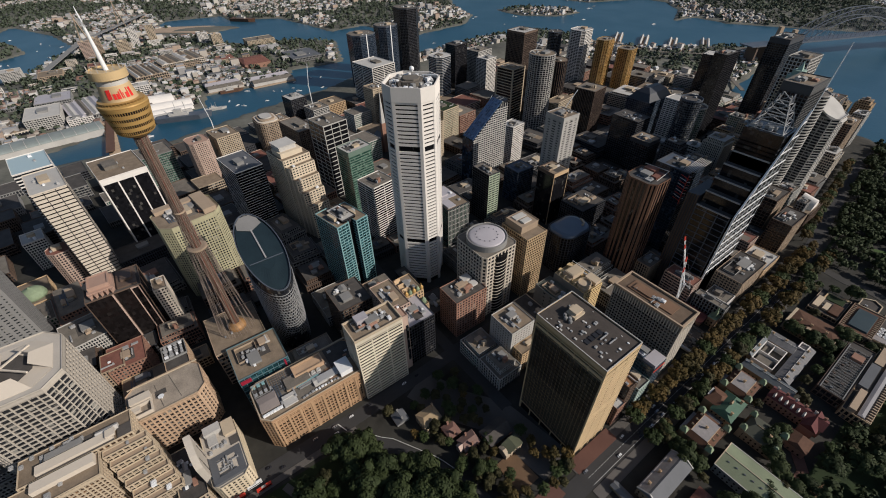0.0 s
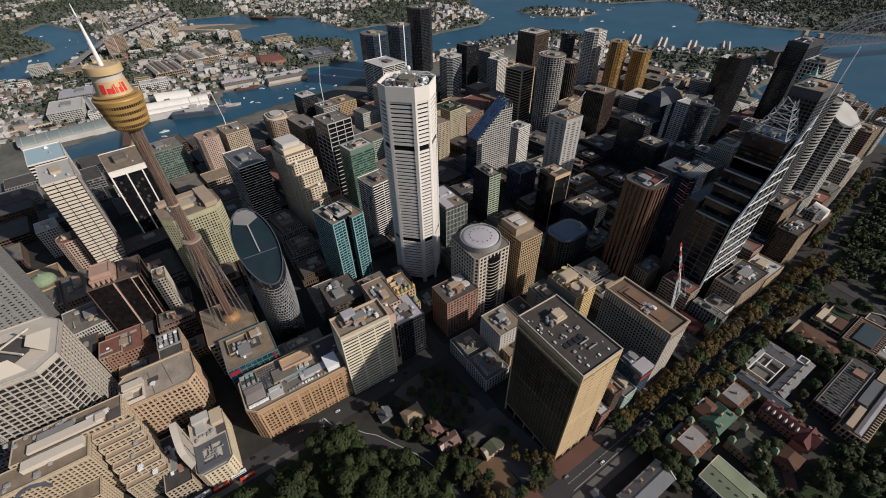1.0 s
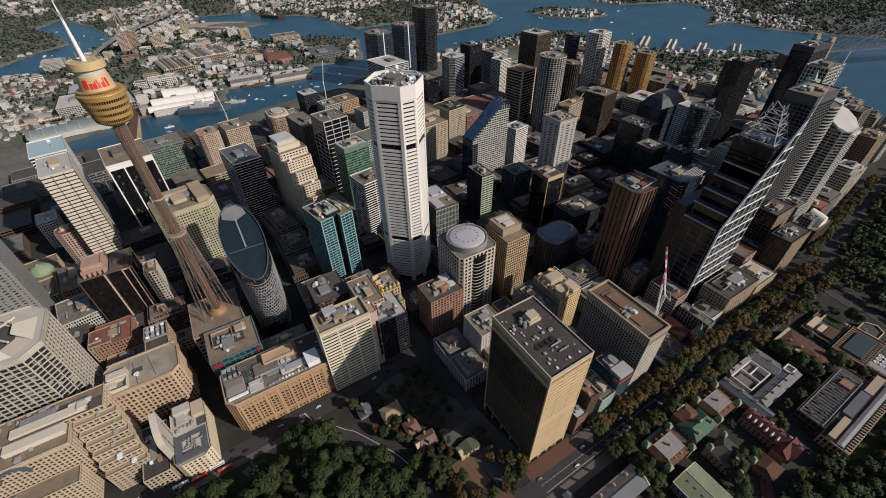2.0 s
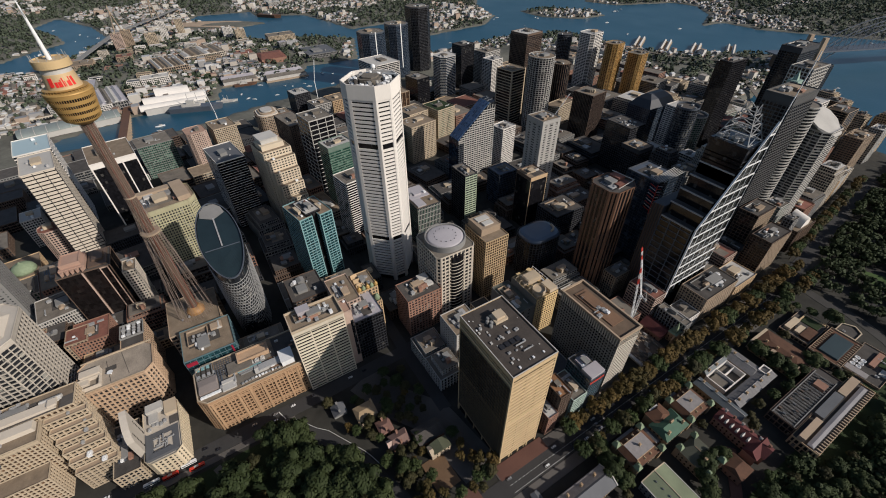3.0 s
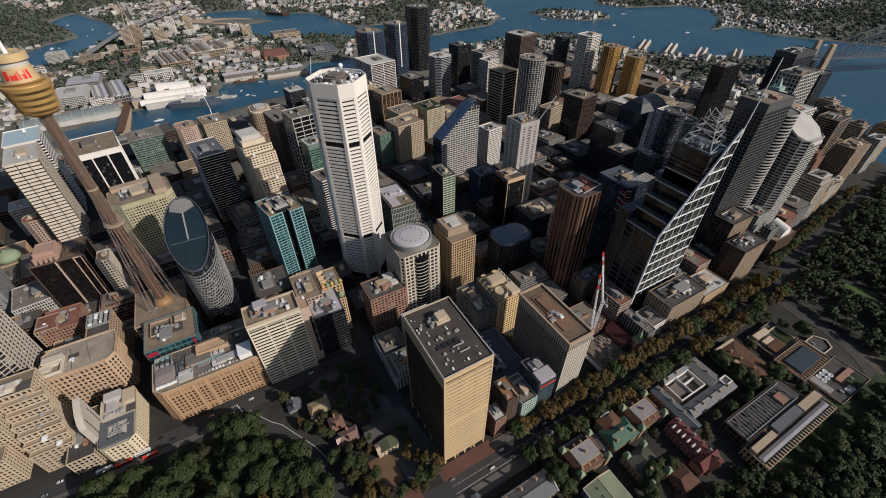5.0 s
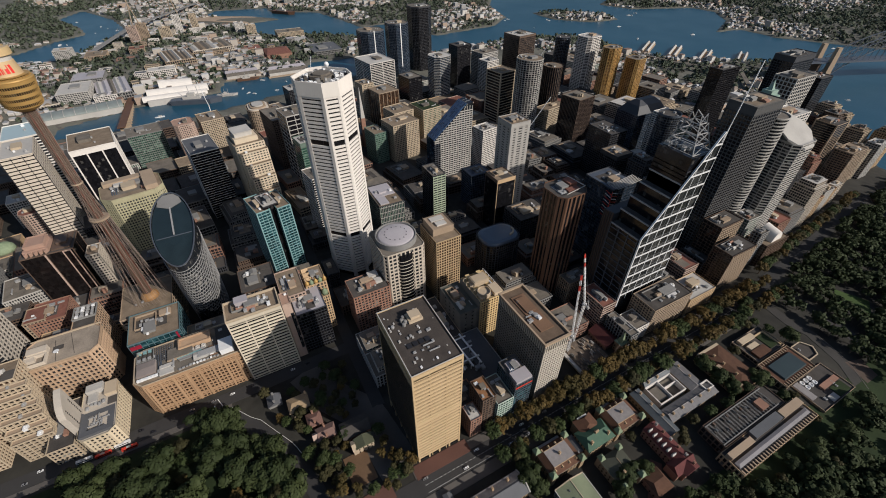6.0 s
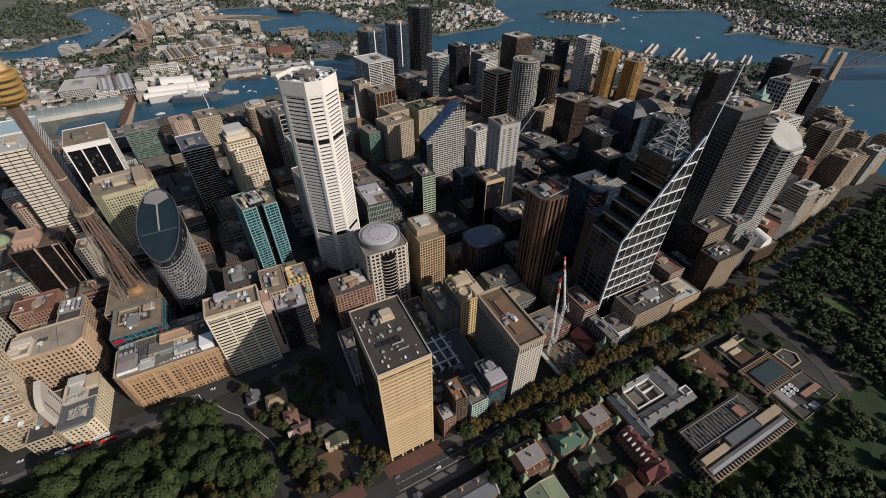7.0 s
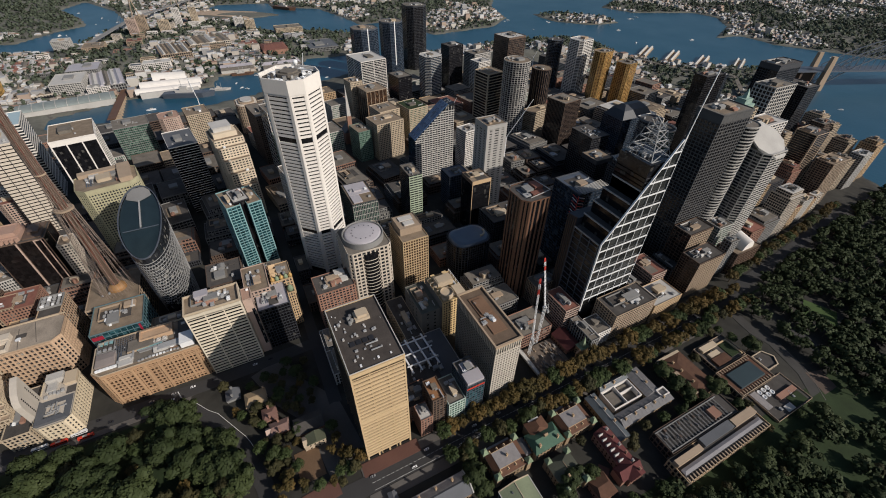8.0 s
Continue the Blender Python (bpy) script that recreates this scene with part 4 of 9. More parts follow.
def stone_office_roof():
    """Pilasters and the crowded roof of the sandstone office block."""
    g = ground(-245.5, 21.5)
    at = thing("roof_plant", "crowded roof plant of sheds, ducts and air units", "roof plant", pose(-245.5, 21.5, 28.06))
    rng = random.Random(101)
    lead = surface("lilac_lead_roof", (0.23, 0.195, 0.175), 0.6, spread=0.2)
    part("roof_parapet", Mesh().ring([(-22, -40), (-15, -47), (15, -47), (22, -40), (22, 47), (-22, 47)], [(-21.2, -39.6), (-14.6, -46.2), (14.6, -46.2), (21.2, -39.6), (21.2, 46.2), (-21.2, 46.2)], 0, 1.5), CREAM, at, "cream roof parapet")
    part("lead_shed", Mesh().box(-4, 11, -44.5, -29, 0, 2.6).gable(-4.3, 11.3, -44.8, -28.7, 2.6, 3.6, "y", 1), lead, at, "lilac-grey lead roofed shed")
    part("plant_well", Mesh().ring([(-20.5, -45), (-6, -45), (-6, -31), (-20.5, -31)], [(-20, -44.5), (-6.5, -44.5), (-6.5, -31.5), (-20, -31.5)], 0, 2.2), GREY, at)
    for k in range(9):
        x, y = -18.5 + (k % 3) * 4.6, -43 + (k // 3) * 4.2
        part("chiller", Mesh().box(x - 1.5, x + 1.5, y - 1.3, y + 1.3, 0, 1.4 + 0.4 * (k % 3)), (TEAL, ROOF_DARK, METAL)[k % 3], at)
    for k in range(6):
        ob = part("air_unit", UNIT_WHITE, None, at, at=pose(14.2, -43 + k * 2.8, 0, 0, 0, 90))
        ob.scale = (0.85, 0.9, 1.2)
    part("white_deck", Mesh().box(6, 17, -26.5, -15, 0, 1.6).box(6.4, 10, -26, -15.5, 1.6, 2.6), LIGHT, at)
    for k in range(8):
        part("screen_bar", Mesh().beam((-19, -29 + k * 2.0, 2.2), (1, -29 + k * 2.0, 2.2), 0.4).beam((-19 + k * 2.6, -29, 1.8), (-19 + k * 2.6, -14, 1.8), 0.3), ROOF_SLATE, at)
    part("lightwell_frame", Mesh().ring([(-11, -12), (-3, -12), (-3, -3), (-11, -3)], [(-9.8, -10.8), (-4.2, -10.8), (-4.2, -4.2), (-9.8, -4.2)], 0, 1.8), WHITE_METAL, at, "white light-well frame")
    for k in range(4):
        part("long_duct", Mesh().box(0.6 + 1.9 * k, 1.9 + 1.9 * k, -13 + k, 12 - 3 * k, 0.4, 1.5 + 0.2 * (k % 2)), (METAL, TEAL, METAL, GREY)[k], at)
    part("penthouse", Mesh().box(-16, -4.5, -9, 18, 0, 3.8).ring([(-16.5, -9.5), (-4, -9.5), (-4, 18.5), (-16.5, 18.5)], [(-15.3, -8.3), (-5.2, -8.3), (-5.2, 17.3), (-15.3, 17.3)], 3.8, 5.2), surface("apricot_render", (0.42, 0.285, 0.18), 0.85, spread=0.2), at, "apricot rendered penthouse with open roof")
    for k in range(4):
        y = -4 + k * 5
        part("cooling_fan", Mesh().box(-3.2, 0.2, y - 2, y + 2, 0, 2.0).lathe([(1.6, 2.0), (1.6, 2.8), (1.3, 2.8), (1.3, 2.3)], 14, -1.5, y), LIGHT, at)
    part("timber_deck", Mesh().box(1, 14, 15, 23.5, 0, 0.5), RUST_DECK, at)
    for k in range(12):
        ob = part("air_unit", rng.choice((UNIT, UNIT_WHITE)), None, at, at=pose(16.5 + rng.uniform(-0.6, 0.6), -10 + k * 2.9, 0, 0, 0, rng.choice((0, 90))))
        q = rng.uniform(0.55, 0.85)
        ob.scale = (q, q, q)
    part("white_box", Mesh().box(3.5, 18, 25, 36.5, 0, 6.0).box(3.2, 18.3, 24.7, 36.8, 6.0, 6.4), WHITE_METAL, at)
    part("dark_deck", Mesh().box(-20, 2, 22, 45, 0, 0.5), ROOF_DARK, at)
    for i in range(14):
        x, y = rng.uniform(-19, 18), rng.uniform(-14, 44)
        a, b, c = rng.uniform(0.5, 1.4), rng.uniform(0.5, 2.0), rng.uniform(0.6, 1.8)
        part("roof_box", Mesh().box(x - a, x + a, y - b, y + b, 0, c), (LIGHT, METAL, BRICK, CREAM)[i % 4], at)
    for i in range(10):
        part("vent_pipe", Mesh().lathe([(0.35, 0), (0.35, 1.6), (0.55, 1.7), (0.3, 2.1)], 8, rng.uniform(-18, 14), rng.uniform(-26, 42)), METAL, at)
    # pilasters and cornices of the street fronts
    for k in range(9):
        y = -37.5 + k * 10.4
        part("pilaster", Mesh().box(21.9, 23.1, y - 0.9, y + 0.9, -44 , -1.2), ORANGE_STONE, at)
    part("cornice", Mesh().box(22.0, 23.4, -40, 47, -1.6, 0.2).box(22.0, 22.9, -40, 47, -6.8, -6.0).box(22.0, 22.9, -40, 47, -36.5, -35.6), ORANGE_STONE, at, "projecting stone cornice")


RUST_DECK = surface("brown_timber_deck", (0.17, 0.10, 0.06), 0.85, spread=0.25)


def city_towers():
    a, h, r = tower("hotel_slab", "cream concrete slab with long white window bands beside the park", -245, -220, 63, 110, 71, surface("pale_cream_concrete", (0.60, 0.53, 0.41), 0.8, spread=0.1, streak=1), G_BLACK, ROOF_TAN, floor=3.9, bay=15.6, band=2.35, pier=1.1, depth=1.2, crown=5, units=8, hero=True)
    part("roof_rim", Mesh().ring(rect(25.3, 47.3), rect(23.4, 45.4), h + 0.2, h + 2.6), CREAM, a)
    part("lilac_penthouse", Mesh().box(-11, -3, -13, -2, h, h + 6).box(-11.3, -2.7, -13.3, -1.7, h + 6, h + 6.4), ROOF_LILAC, a, "lilac metal penthouse")
    for k in range(9):
        part("roof_box", Mesh().box(-9 + (k % 3) * 4, -7 + (k % 3) * 4, 1 + (k // 3) * 5, 3.4 + (k // 3) * 5, h, h + 1.4 + 0.5 * (k % 2)), (LIGHT, WHITE_METAL, GREY)[k % 3], a)
    tower("stair_block", "pinkish rendered stair block beside the cream slab", -243, -226, 110.6, 119, 64, PINK, G_DARK, ROOF_PINK, floor=40, bay=30, band=30, pier=6, units=1, plant=False, category="office block")
    tower("corner_office", "dark glass office block in shade with blue glass roof edge", -264, -228, 119.8, 150, 42, DARK, G_BLACK, ROOF_LILAC, floor=4, bay=3, band=0.7, pier=0.3, units=9, category="office block")
    a, h, r = tower("gilded_block", "ornate sandstone block with gilded roof figures and scaffold", -292, -262, 138, 160, 44, SAND, G_DARK, ROOF_TAN, floor=4, bay=4, band=1.8, pier=1.6, units=4, category="office block")
    for i in range(5):
        part("gilded_dome", Mesh().lathe([(1.8, h), (2.2, h + 2), (2.4, h + 3.2), (1.6, h + 5), (0.6, h + 6), (0.2, h + 9)], 12, 13, -9 + i * 4.6), (GOLD_MATT, COPPER)[i % 2], a, "gilded roof dome" if i == 0 else "")
    for i in range(3):
        part("mansard_gable", Mesh().gable(-13 + i * 8, -7 + i * 8, -10, -3, h, h + 5, "y", 0), SAND, a)
    a, h, r = tower("corner_turret", "slim cream corner turret with green copper dome", -260, -250, 150.6, 158.4, 34, SAND, G_DARK, ROOF_TAN, floor=4, bay=2.6, band=1.6, pier=1.2, units=0, plant=False, category="office block")
    part("copper_dome", Mesh().lathe([(3.4, h), (3.4, h + 2.5), (3.0, h + 4.6), (1.8, h + 6.2), (0.5, h + 7), (0.2, h + 10)], 16), COPPER, a, "green copper dome", smooth=True)
    tower("low_office", "low grey office block with flat roof and vents", -328, -288, 76, 112, 40, BROWN, G_DARK, ROOF_DARK, floor=3.6, bay=4, band=1.4, pier=1.0, units=5, category="office block")
    tower("low_office", "cream office block with roof terrace and plant", -292, -250, 112, 136, 50, PINK, G_DARK, ROOF_TAN, floor=3.6, bay=4, band=1.8, pier=1.6, units=7, category="office block")
    # teal twin slab
    for k, (y0, y1) in enumerate(((110, 126), (133, 149))):
        tower("teal_slab", "teal glass office slab with pale horizontal bands", -403, -361, y0, y1, 86, TEAL, G_TEAL, ROOF_TAN, floor=3.7, bay=4.6, band=1.0, pier=0.45, rot=12, units=3, group="twin teal slabs", edge=1.2)
    tower("teal_core", "dark recessed core between two teal slabs with white plant roof", -398, -366, 120, 138, 89, BLACK, G_BLACK, LIGHT, rot=12, band=0, pier=0, units=4, category="office tower")
    a, h, r = tower("tan_tower", "tan concrete tower with tight square window grid and plant box", -272, -231, 278, 309, 72, surface("golden_precast", (0.43, 0.315, 0.185), 0.85, spread=0.12, streak=1), G_BRONZE, ROOF_TAN, floor=3.8, bay=3.1, band=1.3, pier=1.0, units=0, plant=False)
    part("plant_box", Mesh().box(-18, 8, -13, 13, h, h + 9).box(-18.3, 8.3, -13.3, -12.9, h + 9, h + 10).box(-18.3, 8.3, 12.9, 13.3, h + 9, h + 10), TAN, a)
    part("roof_vents", Mesh().box(-14, -6, -8, 8, h + 9, h + 10.2).box(-3, 4, -6, 6, h + 9, h + 10.8), LIGHT, a)
    a, h, r = tower("drum_roof_tower", "white gridded tower with round pale drum roof", -283, -233, 218, 266, 74, IVORY, G_DARK, ROOF_GREY, floor=4.8, bay=4.8, band=1.9, pier=1.7, depth=1.2, cut=4, units=0, plant=False)
    bow = [(24, -8)] + [(25 + 3.2 * math.cos(math.pi * (i / 10 - 0.5)), 8 * math.sin(math.pi * (i / 10 - 0.5))) for i in range(11)] + [(24, 8)]
    part("glass_bay", Mesh().prism(bow, -3, h - 4), G_BLACK, a, "curved dark glass bay")
    for k in range(int((h - 6) / 4.8)):
        part("bay_sill", Mesh().prism([(24 + (x - 24) * 1.05, y * 1.02) for x, y in bow], 1 + k * 4.8, 1.7 + k * 4.8), IVORY, a)
    part("drum", Mesh().lathe([(22.5, h - 2), (22.5, h + 7), (21.3, h + 7.2), (21.0, h + 5.6)], 48), GREY, a)
    part("drum_roof", Mesh().lathe([(20.5, h), (20.5, h + 6.0), (18, h + 7.0), (9, h + 7.8), (0.5, h + 8.0)], 48), ROOF_LILAC, a, "pale lilac metal roof", smooth=True)
    for i in range(14):
        ang = 2 * math.pi * i / 14
        part("roof_vent", Mesh().box(12 * math.cos(ang) - 0.4, 12 * math.cos(ang) + 0.4, 12 * math.sin(ang) - 0.4, 12 * math.sin(ang) + 0.4, h + 7.0, h + 8.2), DARK, a)
    a, h, r = tower("brick_block", "red-brown brick block with flat grey roof and plant", -258, -228, 178, 219, 38, BRICK, G_DARK, ROOF_DARK, floor=3.6, bay=3.6, band=1.7, pier=1.5, units=12, category="office block")
    part("white_shed", Mesh().box(-13, -4, 4, 15, h, h + 4.5).box(-2, 5, 8, 16, h, h + 3), LIGHT, a)
    part("tan_shed", Mesh().box(-6, 6, -8, 3, h, h + 3.2), TAN, a)
    tower("bay_block", "low cream block behind the court tower", -212, -148, 246, 265.4, 13, CREAM, G_DARK, ROOF_DARK, floor=4, bay=4, band=1.8, pier=1.8, units=10, category="office block")
    # Dark render and roof colours imitate the shade lying on this block.
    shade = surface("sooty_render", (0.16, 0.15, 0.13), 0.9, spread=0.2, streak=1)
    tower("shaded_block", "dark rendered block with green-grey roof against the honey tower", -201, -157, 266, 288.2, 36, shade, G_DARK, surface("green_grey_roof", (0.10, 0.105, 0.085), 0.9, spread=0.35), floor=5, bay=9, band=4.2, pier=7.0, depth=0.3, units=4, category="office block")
    honey = surface("honey_stone", (0.56, 0.41, 0.21), 0.85, spread=0.15, streak=1)
    a, h, r = tower("honey_tower", "honey stone block with crowded roof plant and blank side wall", -196, -155, 289, 317, 44, honey, G_BRONZE, surface("ochre_roof", (0.33, 0.255, 0.14), 0.9, spread=0.3), floor=3.6, bay=3.0, band=1.7, pier=1.5, units=3, plant=False, category="office block")
    # Same shade-coloured render covers the tower's unlit south side.
    part("blank_wall", Mesh().box(-20.6, 19, -14.7, -14.05, -6, h + 0.6), shade, a, "blank side wall darkened as in shade")
    for k in range(12):
        x, y, q = -18 + (k % 6) * 6.6 + r.uniform(-1, 1), -8 + (k // 6) * 15 + r.uniform(-2.5, 2.5), r.uniform(1.6, 3.0)
        part("roof_house", Mesh().box(x - q, x + q, y - q * 0.8, y + q * 0.8, h, h + q).box(x - q - 0.25, x + q + 0.25, y - q * 0.8 - 0.25, y + q * 0.8 + 0.25, h + q, h + q + 0.3), (honey, IVORY, CREAM)[k % 3], a)
    for k in range(7):
        part("scaffold_frame", Mesh().rail([(-19 + k * 5.6, 13, h), (-19 + k * 5.6, 13, h + 5), (-13.8 + k * 5.6, 13, h + 5), (-13.8 + k * 5.6, 13, h)], 0.35), WHITE_METAL, a)
    part("white_duct", Mesh().box(-14, 12, 9.6, 11.2, h + 0.6, h + 2.0).box(14, 16, -6, 9, h + 0.6, h + 2.0), WHITE_METAL, a, "white roof duct")
    at = thing("roof_scaffold", "cream roof boxes and curved parapet on a stone block", "roof structure", pose(-172, 304, 45.1))
    part("roof_box", Mesh().box(-16, -4, -10, 8, 0, 6).box(-15, -5, -9, 7, 6, 6.5), CREAM, at)
    part("roof_box", Mesh().box(2, 16, 2, 12, 0, 4.5), CREAM, at)
    part("curved_parapet", Mesh().lathe([(7, 0), (7, 5), (6.4, 5.2), (6.4, 3)], 24, 8, -6), CREAM, at)
    for q in range(6):
        part("scaffold_post", Mesh().box(-18 + q * 6.6, -17.5 + q * 6.6, -15.8, -15.3, 0, 4).box(-18 + q * 6.6, -17.5 + q * 6.6, -15.8, -11, 3.6, 4), CREAM, at)
    # One precast in two tones: darkened for shaded sides, pale for the lit street.
    a, h, r = tower("grid_slab", "grey concrete slab with fine square window grid and brown roof", -130, -64, 291, 317, 78, surface("grey_precast", (0.19, 0.175, 0.15), 0.85, spread=0.12, streak=1), G_BLACK, surface("brown_roof_gravel", (0.125, 0.088, 0.06), 0.95, spread=0.3, big=0.12), floor=3.6, bay=2.9, band=1.7, pier=1.15, depth=1.0, crown=6, units=9, plant=False)
    part("roof_rim", Mesh().ring(rect(67.6, 27.6), rect(64.4, 24.4), h - 0.6, h + 1.9), surface("tan_roof_rim", (0.36, 0.27, 0.185), 0.85, spread=0.15), a, "tan overhanging roof rim")
    east_screen(a, 66, 26, h - 9.5, 3.6, 2.9, 1.5, 1.1, surface("buff_precast", (0.45, 0.405, 0.34), 0.85, spread=0.12, streak=1), "pale close grid of the street front")
    part("roof_panel", Mesh().box(-24, 20, -7, 7, h, h + 0.9).box(-20, -2, -5, 5, h + 0.9, h + 2.2), RUST_DECK, a)
    fins = Mesh()
    for k in range(11):
        fins.box(33.0, 33.5, -12.4 + k * 2.4, -11.6 + k * 2.4, h - 9.5, h - 0.8)
    for k in range(27):
        fins.box(-31.8 + k * 2.4, -31.0 + k * 2.4, -13.5, -13.0, h - 9.5, h - 0.8)
    part("crown_fins", fins, IVORY, a, "close pale fins of the top storeys", kind="stuff")
    part("podium_ledge", Mesh().box(33.6, 39, -22, 23, -6, 6).box(38.4, 39.2, -22, 23, 6, 7), TAN, a, "brown podium terrace")
    a, h, r = tower("medical_block", "narrow office block with teal glass front", -88, -61, 264, 282, 44, STEEL, G_TEAL, ROOF_GREY, floor=3.6, bay=3.0, band=0.8, pier=0.5, units=8, category="office block")
    part("roof_house", Mesh().box(2, 13, -8, 8, h, h + 4).box(-9, -1, -5, 6, h, h + 2.4), ROOF_LILAC, a)
    part("red_band", Mesh().box(13.4, 13.75, -8.6, 8.6, h - 4.6, h - 3.2), RED_PAINT, a, "red band under the roof")
    tower("medical_block", "narrow mint glass fronted block with low roof", -87, -60, 247, 263, 30, surface("mint_panels", (0.40, 0.47, 0.41), 0.6), G_GREEN, ROOF_GREY, floor=3.6, bay=2.6, band=1.2, pier=0.7, units=5, category="office block")
    tower("terrace_block", "narrow grey block with timber roof deck", -84, -63, 233, 246, 42, BROWN, G_DARK, surface("timber_deck", (0.26, 0.13, 0.06), 0.8, spread=0.25), floor=3.6, bay=3, band=1.6, pier=1.2, units=4, category="office block")
    tower("terrace_block", "narrow red brick block with white roof", -76, -61, 221, 232, 24, BRICK, G_DARK, LIGHT, floor=3.6, bay=2.8, band=1.8, pier=1.3, units=2, category="office block")
    tower("terrace_block", "low brick block beside the court tower", -100, -78, 218, 240, 20, BRICK, G_DARK, ROOF_DARK, floor=3.6, bay=3, band=1.8, pier=1.4, units=3, category="office block")
    tower("low_office", "low block with white roof plant behind the court tower", -152, -92, 224, 284, 12, LIGHT, G_DARK, ROOF_SLATE, floor=3.6, bay=3, band=1.6, pier=1.2, units=16, category="office block")
    frames = thing("plant_gantry", "white steel roof frames over a low block", "roof structure", pose(-130, 250, 12.1))
    for q in range(4):
        part("long_beam", Mesh().beam((-20, -16 + q * 9, 5.5), (20, -14 + q * 9, 5.5), 1.5, 1.2), WHITE_METAL, frames)
        for x in (-18, 0, 18):
            part("post", Mesh().box(x - 0.4, x + 0.4, -15.6 + q * 9, -14.8 + q * 9, 0, 5), WHITE_METAL, frames)
    for q in range(3):
        part("cross_beam", Mesh().beam((-14 + q * 13, -17, 6.6), (-14 + q * 13, 15, 6.6), 1.0), WHITE_METAL, frames)
    part("plant_deck", Mesh().box(-16, 10, -12, 10, 2.2, 3.0), ROOF_SLATE, frames)
    tower("blank_slab", "grey slab with blank south wall and busy brown roof", -197, -166, 198, 228, 36, LIGHT, G_DARK, ROOF_TAN, floor=3.6, bay=3.6, band=2.4, pier=2.4, depth=0.3, units=8, category="office block")
    a, h, r = hall_like_spire()
    # west of the park
    tower("stone_office", "sandstone office block with arched upper storey and cluttered roof", -268, -223, -26, 69, 28, ORANGE_STONE, G_BRONZE, ROOF_TAN, floor=4.3, bay=3.3, band=1.3, pier=1.25, depth=1.8, cut=7, units=10, category="office block", hero=True)
    stone_office_roof()
    tower("tiled_block", "tan block with a red tiled roof between towers", -394, -370, -133, -114, 22, TAN, G_DARK, ROOF_RED, floor=3.6, bay=3.2, band=1.6, pier=1.2, units=2, plant=False, category="office block")
    tower("club_block", "broad tan stone block with rounded corners and grey flat roof", -323, -284, -113, -54, 34, surface("rosy_sandstone", (0.42, 0.295, 0.195), 0.9, spread=0.18, streak=1), G_DARK, surface("pale_club_roof", (0.28, 0.235, 0.185), 0.95, spread=0.45, big=0.07), floor=4.4, bay=3.6, band=1.5, pier=1.4, depth=2.4, cut=7, units=0, plant=False, crown=3, category="office block", hero=True)
    tower("club_wing", "low stone wing of the club with crowded roof plant", -357, -323.6, -80, -60, 33.4, bpy.data.materials["rosy_sandstone"], G_DARK, ROOF_DARK, floor=4.4, bay=3.6, band=1.5, pier=1.4, units=0, plant=False, category="office block")
    at = thing("roof_plant", "cream roof boxes and air units on a broad flat roof", "roof plant", pose(-319.5, -85, 34.06))
    rng = random.Random(55)
    part("cream_box", Mesh().box(12, 19, -24, -9, 0, 5).box(11.7, 19.3, -24.3, -8.7, 5, 5.4).ring([(20, -26), (32, -26), (32, -9), (20, -9)], [(20.8, -25.2), (31.2, -25.2), (31.2, -9.8), (20.8, -9.8)], 0, 3.6).box(20.8, 26, -25, -18, 0, 3.0), IVORY, at)
    part("roof_parapet", Mesh().box(-2.6, -1.9, -26, 30, 0, 1.3).box(34.4, 35.0, -20, 24, 0, 1.3), CREAM, at)
    part("roof_seam", Mesh().beam((0, 6, 0.1), (30, 12, 0.1), 0.3).beam((4, -6, 0.1), (32, -2, 0.1), 0.3), ROOF_DARK, at)
    part("dark_hatch", Mesh().box(13, 18, -6, 2, 0, 0.7), ROOF_DARK, at)
    part("white_dish", Mesh().lathe([(0.6, 0), (0.6, 1.4), (2.2, 2.4), (2.4, 2.6)], 20, 22, -2), WHITE_METAL, at)
    for i in range(16):
        ob = part("air_unit", rng.choice((UNIT, UNIT_WHITE, UNIT)), None, at, at=pose(-33 + (i % 4) * 4.2, 8 + (i // 4) * 4.4, 0, 0, 0, rng.choice((0, 90))))
        s_ = rng.uniform(0.8, 1.3)
        ob.scale = (s_, s_, s_)
    part("plant_screen", Mesh().ring([(-35, 5), (-16, 5), (-16, 25), (-35, 25)], [(-34.6, 5.4), (-16.4, 5.4), (-16.4, 24.6), (-34.6, 24.6)], 0, 2.4), GREY, at)
    tower("cream_block", "cream painted block with mansard roof", -264, -206, -74, -46, 9, surface("butter_render", (0.56, 0.47, 0.33), 0.85, spread=0.12, streak=1), G_DARK, surface("pale_roof_paving", (0.50, 0.44, 0.36), 0.9, spread=0.2), floor=4.0, bay=3.8, band=1.9, pier=1.8, depth=1.0, cut=5, units=0, plant=False, category="office block", hero=True)
    at = thing("roof_court", "slate mansard round a plant court with ducts and white penthouse", "roof plant", pose(-235, -60, 9.06))
    o, i_ = [(0, -12), (26, -12), (26, 12), (0, 12)], [(5, -7), (21, -7), (21, 7), (5, 7)]
    part("mansard", Mesh().ring(o, i_, 0, 0.3).prism([(0, -12), (26, -12), (21, -7), (5, -7)], 0.3, 2.8).prism([(26, -12), (26, 12), (21, 7), (21, -7)], 0.3, 3.0), ROOF_SLATE, at)
    rng = random.Random(66)
    for k in range(8):
        part("duct", DUCT, None, at, at=pose(9 + rng.uniform(-2, 8), -5 + k * 1.4, 0.3, 0, 0, rng.choice((0, 90))))
    part("penthouse", Mesh().box(-26, -12, 4, 13, 0, 3.4).box(-26.3, -11.7, 3.7, 13.3, 3.4, 3.7), CREAM, at)
    part("penthouse", Mesh().box(-27, -19, -10, 3, 0, 6.0).box(-18.8, -9, -9, -2, 0, 2.6), LIGHT, at)
